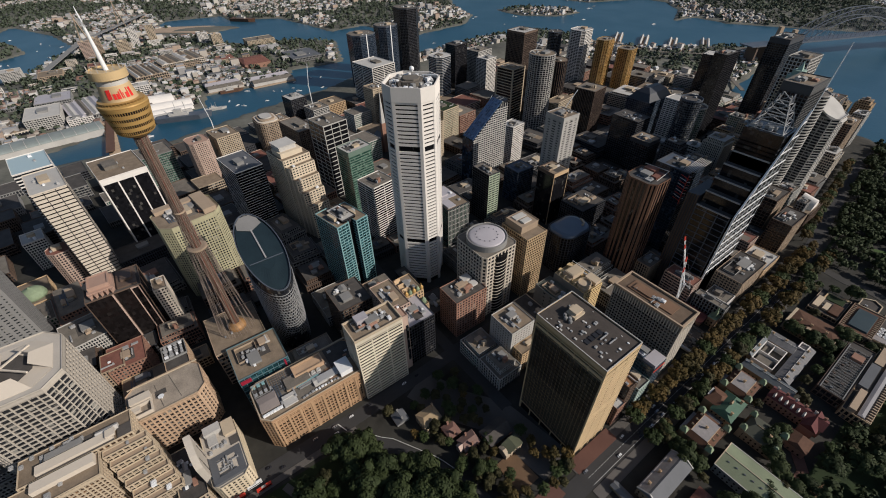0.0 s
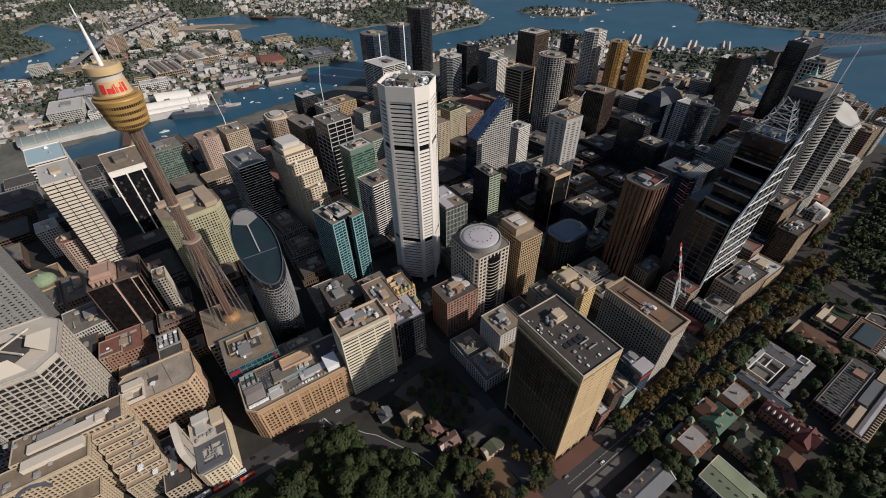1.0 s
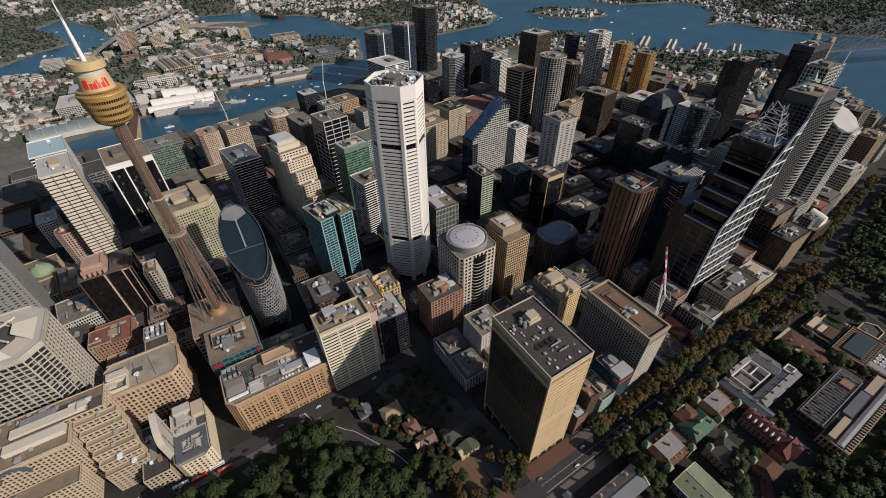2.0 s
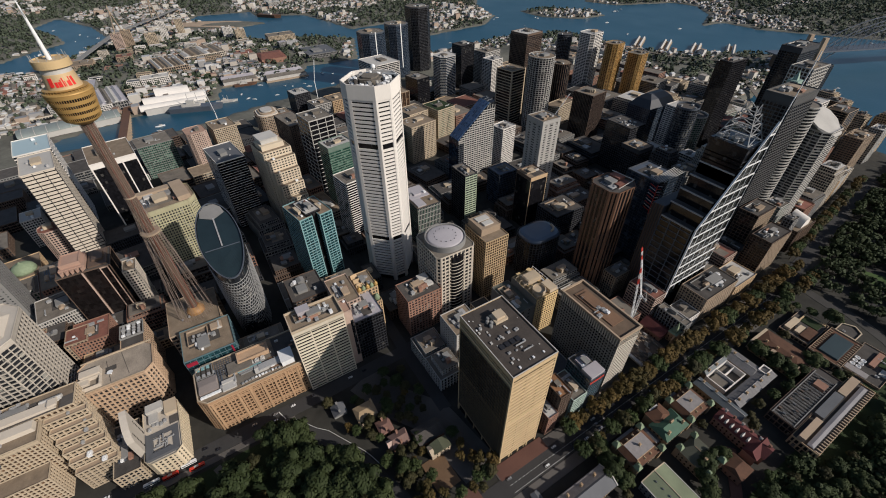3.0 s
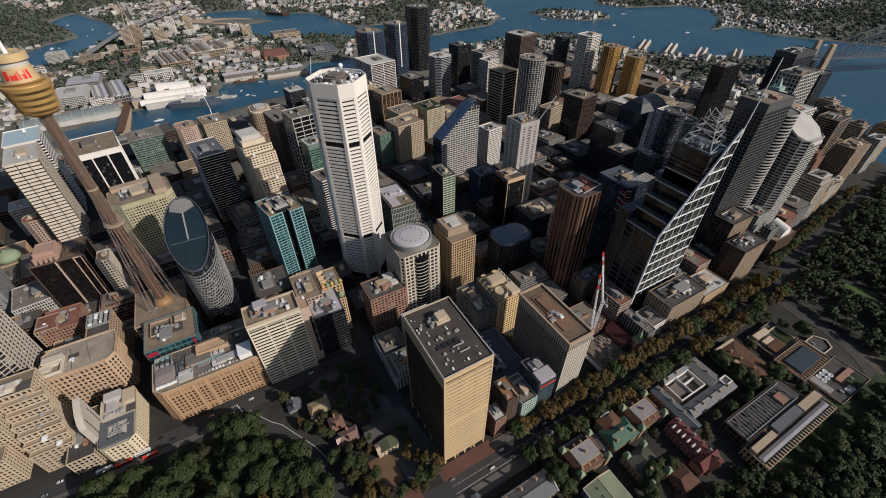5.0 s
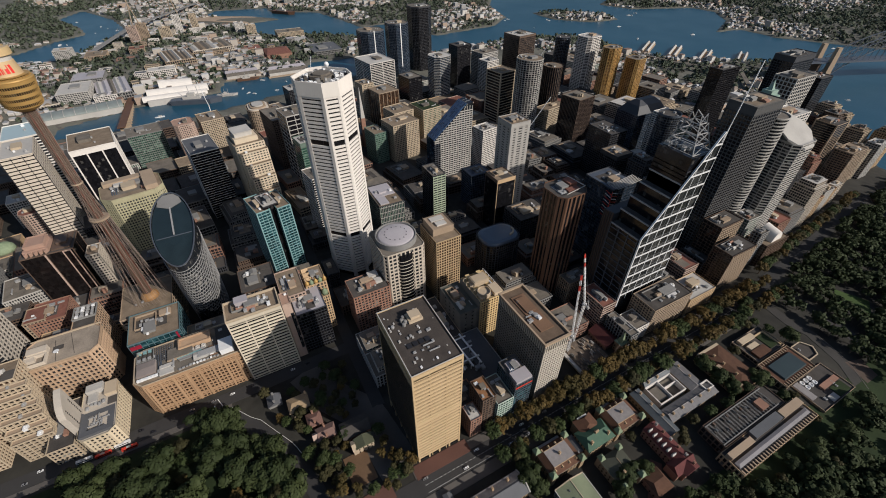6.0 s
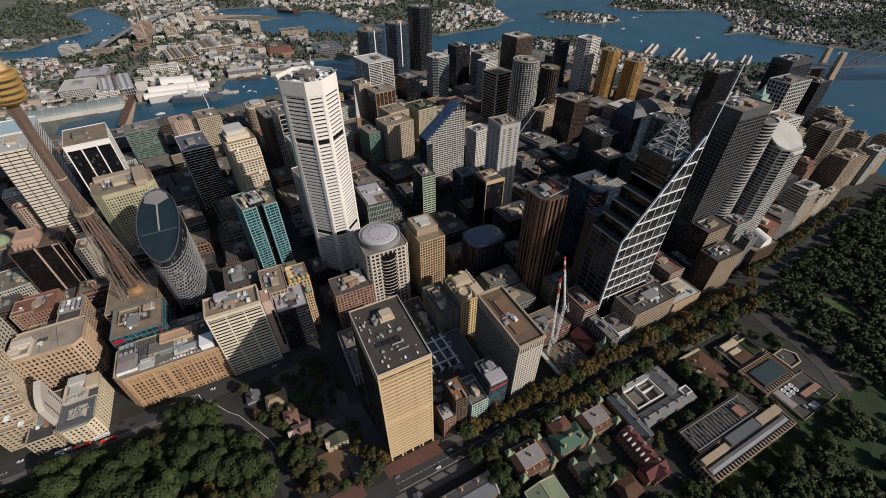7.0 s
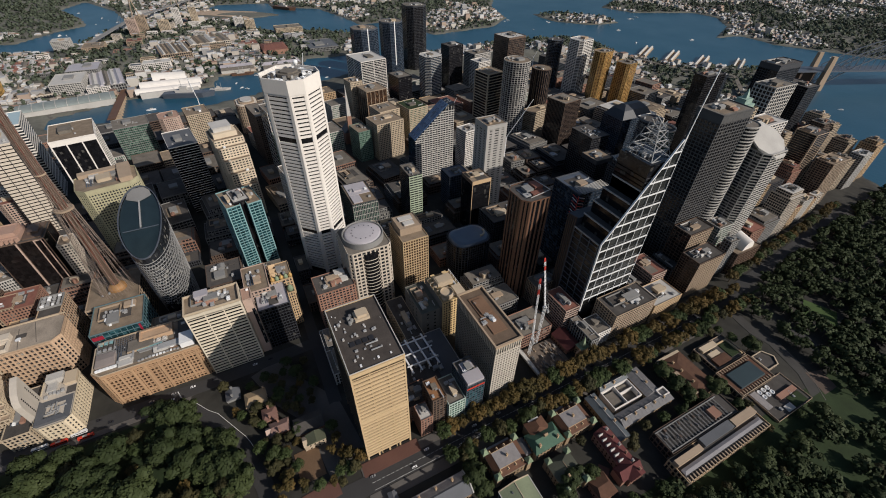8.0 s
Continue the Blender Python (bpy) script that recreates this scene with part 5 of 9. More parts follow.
    part("light_well", Mesh().box(-10, -2, 6, 13, 0, 0.4), ROOF_DARK, at)
    for k in range(5):
        part("air_unit", UNIT, None, at, at=pose(-6 + rng.uniform(-2, 4), -9 + k * 3, 0))
    g = ground(-230, -75)
    at = thing("party_wall_slab", "tall thin pale rendered slab with rounded top and small windows", "office block", pose(-230, -75, g))
    top = [(-11, 44 - g), (-7, 43 - g), (-2, 41 - g), (4, 38 - g), (9, 33.5 - g), (11, 29 - g)]
    n = len(top) + 2
    rim = [(-11, -5)] + top + [(11, -5)]
    part("wall", Mesh().add([(x, y, z) for y in (-2.5, 2.5) for x, z in rim], [tuple(range(n)), tuple(range(2 * n - 1, n - 1, -1))] + [(i, i + n, (i + 1) % n + n, (i + 1) % n) for i in range(n)]), WEATHERED, at)
    for k in range(9):
        for x in (-7, 5):
            part("window", Mesh().box(x - 0.7, x + 0.7, 2.4, 2.65, 20 - g + k * 2.4 - 8, 21.3 - g + k * 2.4 - 8), G_BLACK, at)
    FOOT.append((-242, -218, -78, -72))
    tower("dark_roof_block", "low block with dark flat roof and blank white end wall", -262, -212, -98, -78.2, 4, CREAM, G_DARK, ROOF_DARK, floor=3.6, bay=3.4, band=1.6, pier=1.4, units=9, category="office block")
    tower("hotel", "stepped cream hotel with rows of balconies", -289, -266, -176, -106, 48, CREAM, G_BRONZE, ROOF_TAN, floor=4.0, bay=4.0, band=1.4, pier=1.2, depth=1.8, units=8, hero=True, category="hotel")
    at = thing("roof_parapets", "long cream parapet walls on the hotel roof", "roof structure", pose(-289, -146, 48.06))
    part("parapet_wall", Mesh().box(13, 20.5, -19, 28, 0, 3.2).box(13.4, 20.1, 24, 30, 3.2, 5.0), IVORY, at)
    part("parapet_wall", Mesh().box(25, 33, -22, 15, -2, 2.6), IVORY, at)
    part("roof_trough", Mesh().box(20.6, 22.9, -19, 28, 0, 0.8), ROOF_DARK, at)
    part("dark_box", Mesh().box(12, 22.6, 30.5, 39.6, 0, 1.2), ROOF_DARK, at)
    arch = Mesh().rail([(43.6, -20 + 9 * math.cos(math.pi * q / 14), -13 + 9 * math.sin(math.pi * q / 14)) for q in range(15)], 2.2)
    part("arch_hood", arch, STEEL, at, "dark arched window hood")
    for q in range(8):
        part("air_unit", UNIT, None, at, at=pose(2 + (q % 2) * 4, -34 + q * 6, 0))
    tower("hotel_block", "sheer cream hotel front with tight window grid", -265.5, -246, -190, -129, 45.8, CREAM, G_BRONZE, ROOF_TAN, floor=3.5, bay=3.1, band=1.1, pier=1.0, depth=1.6, units=4, plant=False, crown=4, category="hotel")
    tower("hotel_block", "lower sheer cream hotel front with window grid", -245.4, -230, -194, -134, 18, CREAM, G_BRONZE, ROOF_TAN, floor=3.5, bay=3.1, band=1.1, pier=1.0, depth=1.6, units=3, plant=False, category="hotel")
    for k in range(6):
        tower("hotel_wing", "cream hotel wing stepping down with deep balconies", -265.5 + k * 6.4, -259.4 + k * 6.4, -128 + 1.5 * k, -99 + 1.5 * k, 43 - 6.5 * k, CREAM, G_BLACK, TAN, floor=3.6, bay=4.0, band=1.0, pier=0.9, depth=3.0, units=1, plant=False, group="stepped hotel wings", category="hotel", parapet=1.4)
    a, h, r = tower("white_grid_tower", "white gridded tower with chamfered corners and sculpted white roof", -362, -298, -196, -126, 96, WEATHERED, G_DARK, WEATHERED, floor=4.2, bay=5.2, band=0.8, pier=0.72, depth=2.2, cut=12, units=0, plant=False, crown=4)
    o, i_ = rect(52, 58, 12), rect(30, 34, 9)
    m = Mesh().ring(o, i_, h, h + 0.4)
    for q in range(8):
        e = (q + 1) % 8
        m.add([(*o[q], h + 0.4), (*o[e], h + 0.4), (*i_[e], h + 6.5), (*i_[q], h + 6.5), (*o[q], h + 0.1), (*o[e], h + 0.1), (*i_[e], h + 5.9), (*i_[q], h + 5.9)], [(0, 1, 2, 3), (7, 6, 5, 4), (1, 5, 6, 2), (3, 7, 4, 0)] if q % 3 else [(4, 5, 1, 0)])
    part("roof_crown", m, IVORY, a, "sloped pale roof crown with open bays")
    # Dark slab on the roof that imitates the shaded void inside the crown.
    part("roof_well", Mesh().prism(rect(30, 34, 9), h, h + 0.6), ROOF_DARK, a)
    for p, q in (((-15, -17), (15, 17)), ((15, -17), (-15, 17)), ((-15, 0), (15, 0))):
        part("roof_beam", Mesh().beam((*p, h + 6), (*q, h + 6), 1.2), IVORY, a)
    part("roof_drum", Mesh().lathe([(6, h), (6, h + 6), (5, h + 6.2)], 24, 4, -8), METAL, a)
    part("roof_ring", Mesh().lathe([(2.6, h + 0.5), (2.6, h + 1.2), (2.1, h + 1.2), (2.1, h + 0.6)], 24, 22, -14), TAN, a)
    a, h, r = tower("dark_tower", "dark bronze tower with pink stone corners and notched pink roof", -462, -425, -124, -76, 64, BROWN, glazing("bronze_black_glass", (0.012, 0.010, 0.010), (0.02, 0.017, 0.016), 0.1, spec=0.25), ROOF_DARK, floor=3.6, bay=21, band=0, pier=0.3, depth=0.8, units=0, plant=False, edge=0.8, pier_mat=BROWN)
    part("pink_crown", Mesh().box(-15, 12, -20, 2, h, h + 5).box(-12, 9, -18, 0, h + 5, h + 8.5).ring([(-12, -18), (9, -18), (9, 0), (-12, 0)], [(-11, -17), (8, -17), (8, -1), (-11, -1)], h + 8.5, h + 9.6), ROOF_PINK, a, "stepped pink granite roof box")
    for i in range(5):
        part("crown_tooth", Mesh().prism([(12, -20 + i * 4.4), (17, -18 + i * 4.4), (12, -16 + i * 4.4)], h, h + 4), ROOF_PINK, a)
    part("roof_drum", Mesh().lathe([(6, h), (6, h + 2.5), (5, h + 3.0), (0.5, h + 3.6)], 24, -8, -19), TAN, a)
    part("roof_step", Mesh().box(-16, 14, 4, 21, h, h + 2.0).box(-10, 6, 8, 18, h + 2.0, h + 4.2), BROWN, a)
    part("pink_upright", Mesh().box(18.4, 19.2, -1.8, -0.4, -3, h), PINK, a)
    part("pink_upright", Mesh().box(18.4, 19.2, 14, 14.9, -3, h), PINK, a)
    part("pink_upright", Mesh().box(18.4, 19.2, 20.6, 21.5, -3, h), PINK, a)
    tower("cream_wing", "narrow cream stone slab beside the dark tower", -446, -424, -71, -58, 50, IVORY, G_DARK, ROOF_TAN, floor=3.6, bay=3.2, band=1.8, pier=1.5, units=2, category="office block")
    part("pink_transom", Mesh().box(18.4, 19.2, 14.9, 20.6, h - 1.2, h).box(18.4, 19.2, 14.9, 20.6, -2.5, -1.5), PINK, a)
    a, h, r = tower("white_frame_tower", "white gridded tower lit along its face", -640, -576, -148, -114, 119, IVORY, G_BLACK, LIGHT, floor=4.6, bay=10.4, band=3.9, pier=0.9, depth=0.7, pier_mat=BLACK, rot=9, units=6)
    a, h, r = tower("striped_tower", "black glass tower with broad white uprights and white cap", -686, -616, -92, -38, 100, WHITE, G_BLACK, ROOF_TAN, floor=3.6, bay=17.5, band=0, pier=1.9, depth=0.8, rot=9, units=4, crown=7)
    tower("blue_roof_tower", "dark office tower with white floor bands and pale blue roof", -754, -690, -178, -136, 104, WHITE, G_DARK, surface("pale_blue_roof", (0.34, 0.43, 0.45), 0.4, spread=0.06), floor=4.2, bay=30, band=2.0, pier=0, rot=9, units=2, plant=False)
    tower("apartment_tower", "pink apartment tower with small square windows", -802, -764, 26, 60, 57, PINK, G_DARK, ROOF_PINK, floor=3.1, bay=3.2, band=1.6, pier=1.6, cut=6, rot=9, units=4, category="apartment tower")
    tower("apartment_tower", "cream apartment tower with small windows", -818, -770, 68, 108, 55, CREAM, G_DARK, ROOF_TAN, floor=3.1, bay=3.2, band=1.5, pier=1.3, rot=9, units=5, category="apartment tower")
    tower("green_tower", "green glass office block with pale bands", -862, -812, -58, 0, 36, GREY, G_GREEN, ROOF_GREY, floor=3.8, bay=3.2, band=1.0, pier=0.4, rot=9, units=5)
    tower("brick_turret", "purple brick octagonal tower with round top", -614, -588, -172, -144, 36, PINK, G_DARK, ROOF_RED, floor=3.3, bay=3.2, band=1.5, pier=1.4, cut=7, rot=9, units=1, category="apartment tower")
    tower("white_office", "small white office block", -692, -662, -206, -182, 24, WHITE, G_DARK, LIGHT, floor=3.6, bay=3.2, band=1.4, pier=1.0, rot=9, units=3, category="office block")
    tower("grey_tower", "tall plain grey tower with upright ribs", -512, -462, -240, -182, 112, GREY, G_DARK, GREY, floor=3.6, bay=6, band=2.6, pier=3.4, depth=0.5, rot=9, units=4)
    tower("light_block", "pale concrete block with ribbed side", -472, -428, -166, -126, 18, LIGHT, G_DARK, ROOF_GREY, floor=3.6, bay=2.4, band=1.2, pier=0.9, rot=9, units=6, category="office block")
    tower("terracotta_block", "old brick block with terracotta roofs", -402, -368, -128, -96, 20, BRICK, G_DARK, ROOF_RED, floor=3.6, bay=3, band=1.7, pier=1.5, units=3, category="office block")
    a, h, r = tower("arcade_building", "long sandstone arcade building with a green copper dome", -606, -552, -262, -184, 0, SAND, G_DARK, ROOF_TAN, floor=4.5, bay=4, band=2, pier=1.8, rot=9, units=0, plant=False, category="building")
    part("copper_dome", Mesh().lathe([(13, h), (13, h + 3), (12, h + 6), (9.5, h + 9), (6, h + 11), (2, h + 12), (0.4, h + 14)], 32, 8, 22), COPPER, a, "green copper dome", smooth=True)
    a, h, r = tower("beige_tower", "beige stone tower with rounded corner and fine window grid", -522, -470, -46, 20, 88, surface("green_buff_stone", (0.35, 0.325, 0.205), 0.9, spread=0.25, streak=1), G_DARK, ROOF_TAN, floor=3.5, bay=3.0, band=1.6, pier=1.4, depth=0.7, cut=10, crown=5, rot=9, units=9)
    part("crown_block", Mesh().box(-24, 22, 14, 28, h, h + 6).box(-24, -14, -28, 14, h, h + 4.5).box(-10, 6, -10, 6, h, h + 3), TAN, a, "tan crown blocks round the roof")
    tower("banded_tower", "dark tower with thin white window bands", -610, -548, 52, 90, 91, WHITE, G_BLACK, ROOF_SLATE, floor=3.7, bay=30, band=0.6, pier=0.6, rot=9, units=5, pier_mat=DARK)
    buff = surface("pale_buff_stone", (0.56, 0.47, 0.345), 0.85, spread=0.14, streak=1)
    a, h, r = tower("stepped_tower", "beige stepped tower with deep window grid", -576, -530, 111, 152, 97, buff, G_DARK, ROOF_TAN, floor=3.6, bay=4.4, band=2.1, pier=1.8, depth=0.9, rot=9, units=3, plant=False)
    part("upper_block", Mesh().box(-12, 14, -17, 15, h, h + 7), buff, a)
    part("roof_plate", Mesh().box(-17, 8, -14, 10, h + 7, h + 13).box(-18, 9, -15, 11, h + 13, h + 13.8), LIGHT, a, "white roof plate")
    for k, (dx, top) in enumerate(((4.4, 88), (13.0, 72), (21.6, 55), (30.2, 37))):
        x, y = -530 + dx * 0.988, 136 + dx * 0.156
        tower("tower_step", "beige lower step of a tower with deep window grid", x - 4.2, x + 4.2, y - 19.5 + 1.5 * k, y + 19.5 - 1.5 * k, top, buff, G_DARK, ROOF_TAN, floor=3.6, bay=4.4, band=2.1, pier=1.8, depth=0.9, rot=9, units=1, plant=False, group="steps of the beige tower")
    tower("brown_tower", "brown brick tower with weathered flat roof", -735, -667, 178, 212, 72, BROWN, G_DARK, ROOF_GREY, floor=3.6, bay=3.4, band=1.6, pier=1.2, rot=9, units=5)
    tower("grid_tower", "black glass tower with white frame grid", -628, -584, 194, 236, 106, LIGHT, G_BLACK, ROOF_GREY, floor=7.2, bay=14, band=1.4, pier=1.1, depth=0.8, rot=9, units=6)
    tower("green_tower", "pale green glass tower with grey top floors", -536, -506, 196, 236, 93, GREEN_CLAD, G_GREEN, LIGHT, floor=3.8, bay=3, band=1.3, pier=0, crown=6, rot=9, units=5)
    tower("slim_tower", "slim dark tower with white edge panels", -458, -424, 188, 224, 78, WHITE, G_BLACK, ROOF_GREY, floor=3.6, bay=17, band=1.4, pier=0.6, rot=9, units=4)
    # Dark walls imitate the shaded sides; the pale bars go on the lit front.
    a, h, r = tower("green_office", "green glass office block with upright bars", -402, -347, 256, 290, 58, DARK, G_GREEN, ROOF_TAN, floor=3.8, bay=3.4, band=1.0, pier=0.5, units=4, plant=False)
    east_screen(a, 55, 34, h, 7.6, 2.2, 0.5, 0.3, LIGHT, "pale upright bars")
    part("roof_deck", Mesh().box(-25, 4, -14, 14, h, h + 1.0).box(6, 24, -14, -2, h, h + 1.6).box(-10, -2, -6, 4, h + 1, h + 3), ROOF_LILAC, a)
    # Here too shade is put into the wall colour, mint bands facing the sun.
    a, h, r = tower("green_office", "green and white office block", -408, -372, 346, 366, 66, DARK, G_BLACK, ROOF_GREY, floor=3.8, bay=5, band=0.8, pier=0.4, units=6)
    east_screen(a, 36, 20, h, 3.8, 6.6, 1.7, 0.5, surface("mint_render", (0.36, 0.42, 0.30), 0.7, spread=0.15), "pale mint floor bands")
    tower("stone_block", "cream stone block with setback roof terraces", -690, -646, 398, 442, 52, CREAM, G_DARK, ROOF_TAN, floor=3.6, bay=3.2, band=1.7, pier=1.5, rot=9, units=7, category="office block")
    tower("stone_block", "cream stone block with green roof garden", -690, -640, 456, 500, 50, CREAM, G_GREEN, LAWN, floor=3.6, bay=3.2, band=1.7, pier=1.2, rot=9, units=5, category="office block")
    tower("stone_block", "cream stone block with small windows", -636, -592, 372, 428, 52, CREAM, G_DARK, ROOF_TAN, floor=3.6, bay=3.4, band=1.7, pier=1.6, rot=9, units=7, category="office block")
    tower("green_office", "stepped green office block in shade", -640, -600, 340, 366, 40, GREEN_CLAD, G_GREEN, ROOF_TAN, floor=3.6, bay=3.2, band=1.3, pier=0.8, rot=9, units=4, category="office block")
    # wedge tower with sloping blue glass roof
    g = ground(-486, 435)
    FOOT.append((-502, -470, 400, 470))
    a = thing("wedge_tower", "banded tower with a steep sloping blue glass roof", "office tower", pose(-486, 435, g))
    prof = [(-35, -6), (35, -6), (35, 118 - g), (24, 116 - g), (-35, 66 - g)]
    part("glazing", Mesh().add([(-13.5, y, z) for y, z in prof] + [(13.5, y, z) for y, z in prof], [(0, 1, 2, 3, 4), (9, 8, 7, 6, 5)] + [(i, i + 5, (i + 1) % 5 + 5, (i + 1) % 5) for i in range(5)]), G_DARK, a)
    bands = Mesh()
    for k in range(1, 34):
        z = k * 3.7
        ya = -35 if z < 66 - g else min(24, -35 + (z - 66 + g) / 50 * 59)
        if z < 112 - g:
            bands.box(12.6, 14, ya, 35.2, z - 0.6, z + 0.7)
    for k in range(15):
        y = -33 + k * 4.8
        bands.box(12.7, 14.1, y - 0.3, y + 0.3, -3, min(114, 66 + max(0, y + 35) * 0.83) - g - 1)
    part("floor_banding", bands, LIGHT, a, kind="stuff")
    part("south_glazing", Mesh().box(-13.9, 13.0, -35.5, -35.1, -3, 65 - g), G_BLUE, a, "dark blue glass front")
    rf = Mesh().add([(-12.5, -35, 67 - g), (12, -35, 67 - g), (12, 24, 117 - g), (-12.5, 24, 117 - g), (-12.5, -34, 65 - g), (12, -34, 65 - g), (12, 25, 115 - g), (-12.5, 25, 115 - g)], [(0, 1, 2, 3), (7, 6, 5, 4), (0, 4, 5, 1), (2, 6, 7, 3), (1, 5, 6, 2), (3, 7, 4, 0)])
    part("sloping_roof", rf, glazing("slope_glass", (0.05, 0.12, 0.25), (0.09, 0.17, 0.32), 0.4, (4, 4, 4), 0.1, 0.9), a, "steep blue glass roof")
    for i in range(7):
        part("roof_rib", Mesh().beam((-12.5 + i * 4, -35, 67.5 - g), (-12.5 + i * 4, 24, 117.5 - g), 0.4), STEEL, a)
    tower("white_tower", "white office block with upright ribs", -516, -488, 500, 532, 56, WHITE, G_DARK, LIGHT, floor=3.6, bay=3.4, band=1.6, pier=0.9, rot=9, units=5)
    tower("grey_slab", "grey concrete tower with deep side recesses", -374, -342, 450, 482, 131, surface("mid_grey_concrete", (0.33, 0.315, 0.29), 0.85, streak=1), G_DARK, ROOF_TAN, floor=3.7, bay=9.5, band=2.4, pier=5.2, depth=1.2, units=6, crown=6)
    # Brown on the sides out of the sun, sandstone only on the lit east face.
    a, h, r = tower("dark_block", "dark tower with sandstone top rim", -346, -316, 416, 446, 68, BROWN, G_BLACK, ROOF_TAN, floor=3.8, bay=30, band=0, pier=0.8, units=2, crown=4, pier_mat=BROWN)
    part("sandstone_band", Mesh().box(14.9, 15.4, -15, 15, h - 4.5, h + 1.2).box(14.9, 15.5, -15, -14.2, -3, h - 4.5).box(14.9, 15.5, 14.2, 15, -3, h - 4.5), SAND, a, "sandstone top band and edges")
    tower("dark_block", "dark blue glass block with slanted roof", -415, -385, 418, 452, 40, STEEL, G_BLUE, STEEL, floor=3.8, bay=3, band=0.6, pier=0.4, units=2, category="office block")
    a, h, r = tower("oval_office", "dark bronze office block with oval glass roof", -264, -224, 344, 396, 42, DARK, G_BLACK, ROOF_DARK, floor=3.8, bay=3, band=0.8, pier=0.6, poly=round_rect(40, 52, 15), units=0, plant=False)
    part("oval_roof", Mesh().lathe([(1, h)], 4).prism(round_rect(37, 49, 14), h, h + 2.2, round_rect(34, 46, 13)).prism(round_rect(34, 46, 13), h + 2.2, h + 3.2, round_rect(26, 38, 10)), surface("oval_roof_glass", (0.07, 0.095, 0.13), 0.3, spread=0.2, spec=0.8), a, "dark glass roof dome")
    part("roof_arc", Mesh().rail([(1 + 9 * math.cos(0.25 * i), 11 + 9 * math.sin(0.25 * i), h + 4.2) for i in range(8)], 2.0), CREAM, a, "cream curved roof fin")
    a, h, r = tower("rust_tower", "dark rust-brown tower with red roof plant", -203, -167, 386, 424, 130, RUST, G_BLACK, ROOF_DARK, floor=3.8, bay=6, band=0, pier=2.6, cut=7, units=5)
    part("red_plant", Mesh().box(-10, 2, 4, 14, h, h + 5).box(4, 10, -4, 10, h, h + 3), ROOF_RED, a, "dull red roof plant")
    part("roof_gantry", Mesh().beam((-14, 12, h + 5), (12, 15, h + 5), 0.7).beam((12, 15, h + 5), (14, -10, h + 3), 0.6), LIGHT, a)
    a, h, r = tower("blue_tower", "dark blue glass tower with open steel canopy", -206, -166, 456, 492, 122, DARK, G_BLUE, STEEL, floor=3.8, bay=6, band=0.3, pier=0.15, units=5)
    for i in range(7):
        part("canopy_bar", Mesh().beam((12 + i * 2, -16, h + 2 + i * 0.2), (12 + i * 2, 18, h + 6), 0.5), LIGHT, a)
    for i in range(9):
        part("red_brace", Mesh().beam((20.4, -17.5, h - 3 - 3.6 * i), (20.4, -9, h - 6 - 3.6 * i), 0.5), RED_PAINT if i % 2 else WHITE_METAL, a)
        part("red_brace", Mesh().beam((12, -18.6, h - 3 - 3.6 * i), (20, -18.6, h - 5 - 3.6 * i), 0.5), WHITE_METAL if i % 2 else RED_PAINT, a)
    part("scaffold_post", Mesh().beam((20.4, -18.4, h - 38), (20.4, -18.4, h - 1), 0.6), RED_PAINT, a)
    tower("dark_block", "dark office block in deep shade", -300, -262, 420, 470, 34, DARK, G_BLACK, ROOF_DARK, floor=3.8, bay=4, band=1.0, pier=0.8, units=8)
    # northern towers
    for x, y, w, top, wall, gl, lab in ((-310, 735, 34, 104, STEEL, G_DARK, "round dark glass tower with open ring crown"), (-326, 800, 38, 72, LIGHT, G_GREEN, "round pale green banded tower")):
        a, h, r = tower("round_tower", lab, x - w / 2, x + w / 2, y - w / 2, y + w / 2, top, wall, gl, ROOF_DARK, floor=3.8, bay=4, band=0.9, pier=0.2, round_=True, units=3, plant=False, parapet=3.0)
    tower("dark_office", "dark office tower with white roof plant", -402, -352, 664, 702, 68, DARK, G_BLACK, ROOF_DARK, floor=3.8, bay=4, band=0.8, pier=0.5, units=14, plant=False)
    tower("dark_office", "dark low tower with banded tan top", -345, -310, 640, 675, 52, DARK, G_BLACK, ROOF_TAN, floor=3.8, bay=4, band=0.8, pier=0.5, crown=6, units=4)
    tower("finned_tower", "dark finned tower with plain tan end wall", -530, -486, 712, 758, 74, BROWN, G_BLACK, ROOF_GREY, floor=3.8, bay=3.4, band=0, pier=0.9, rot=9, units=5)
    a, h, r = tower("dark_dome_block", "dark glass block with curved blue roof", -462, -412, 800, 880, 52, STEEL, G_BLUE, STEEL, floor=3.8, bay=4, band=0.6, pier=0.4, units=0, plant=False)
    part("curved_roof", Mesh().prism(rect(48, 78), h, h + 14, rect(30, 60)).prism(rect(30, 60), h + 14, h + 22, rect(10, 40)), DARK, a)
    tower("gold_tower", "golden bronze glass tower with rounded bays", -674, -640, 948, 994, 104, GOLD, G_GOLD, ROOF_TAN, floor=3.4, bay=5.6, band=0.8, pier=1.6, cut=9, rot=9, units=3, group="gold towers")
    tower("gold_tower", "golden bronze glass tower with white upright strips", -642, -604, 1000, 1040, 82, GOLD, G_GOLD, ROOF_GREY, floor=3.4, bay=5.6, band=1.0, pier=1.5, cut=6, rot=9, units=4, group="gold towers", pier_mat=GOLD)
    tower("white_ribbed_tower", "tall white ribbed tower with dark flank", -746, -702, 934, 984, 117, WHITE, G_DARK, LIGHT, floor=3.5, bay=8, band=1.5, pier=1.0, cut=8, rot=9, units=5)
    tower("dark_round_tower", "dark rounded tower with fine bands", -795, -762, 905, 945, 108, STEEL, G_BLACK, ROOF_DARK, floor=3.5, bay=4, band=0.7, pier=0.2, round_=True, units=3, plant=False)
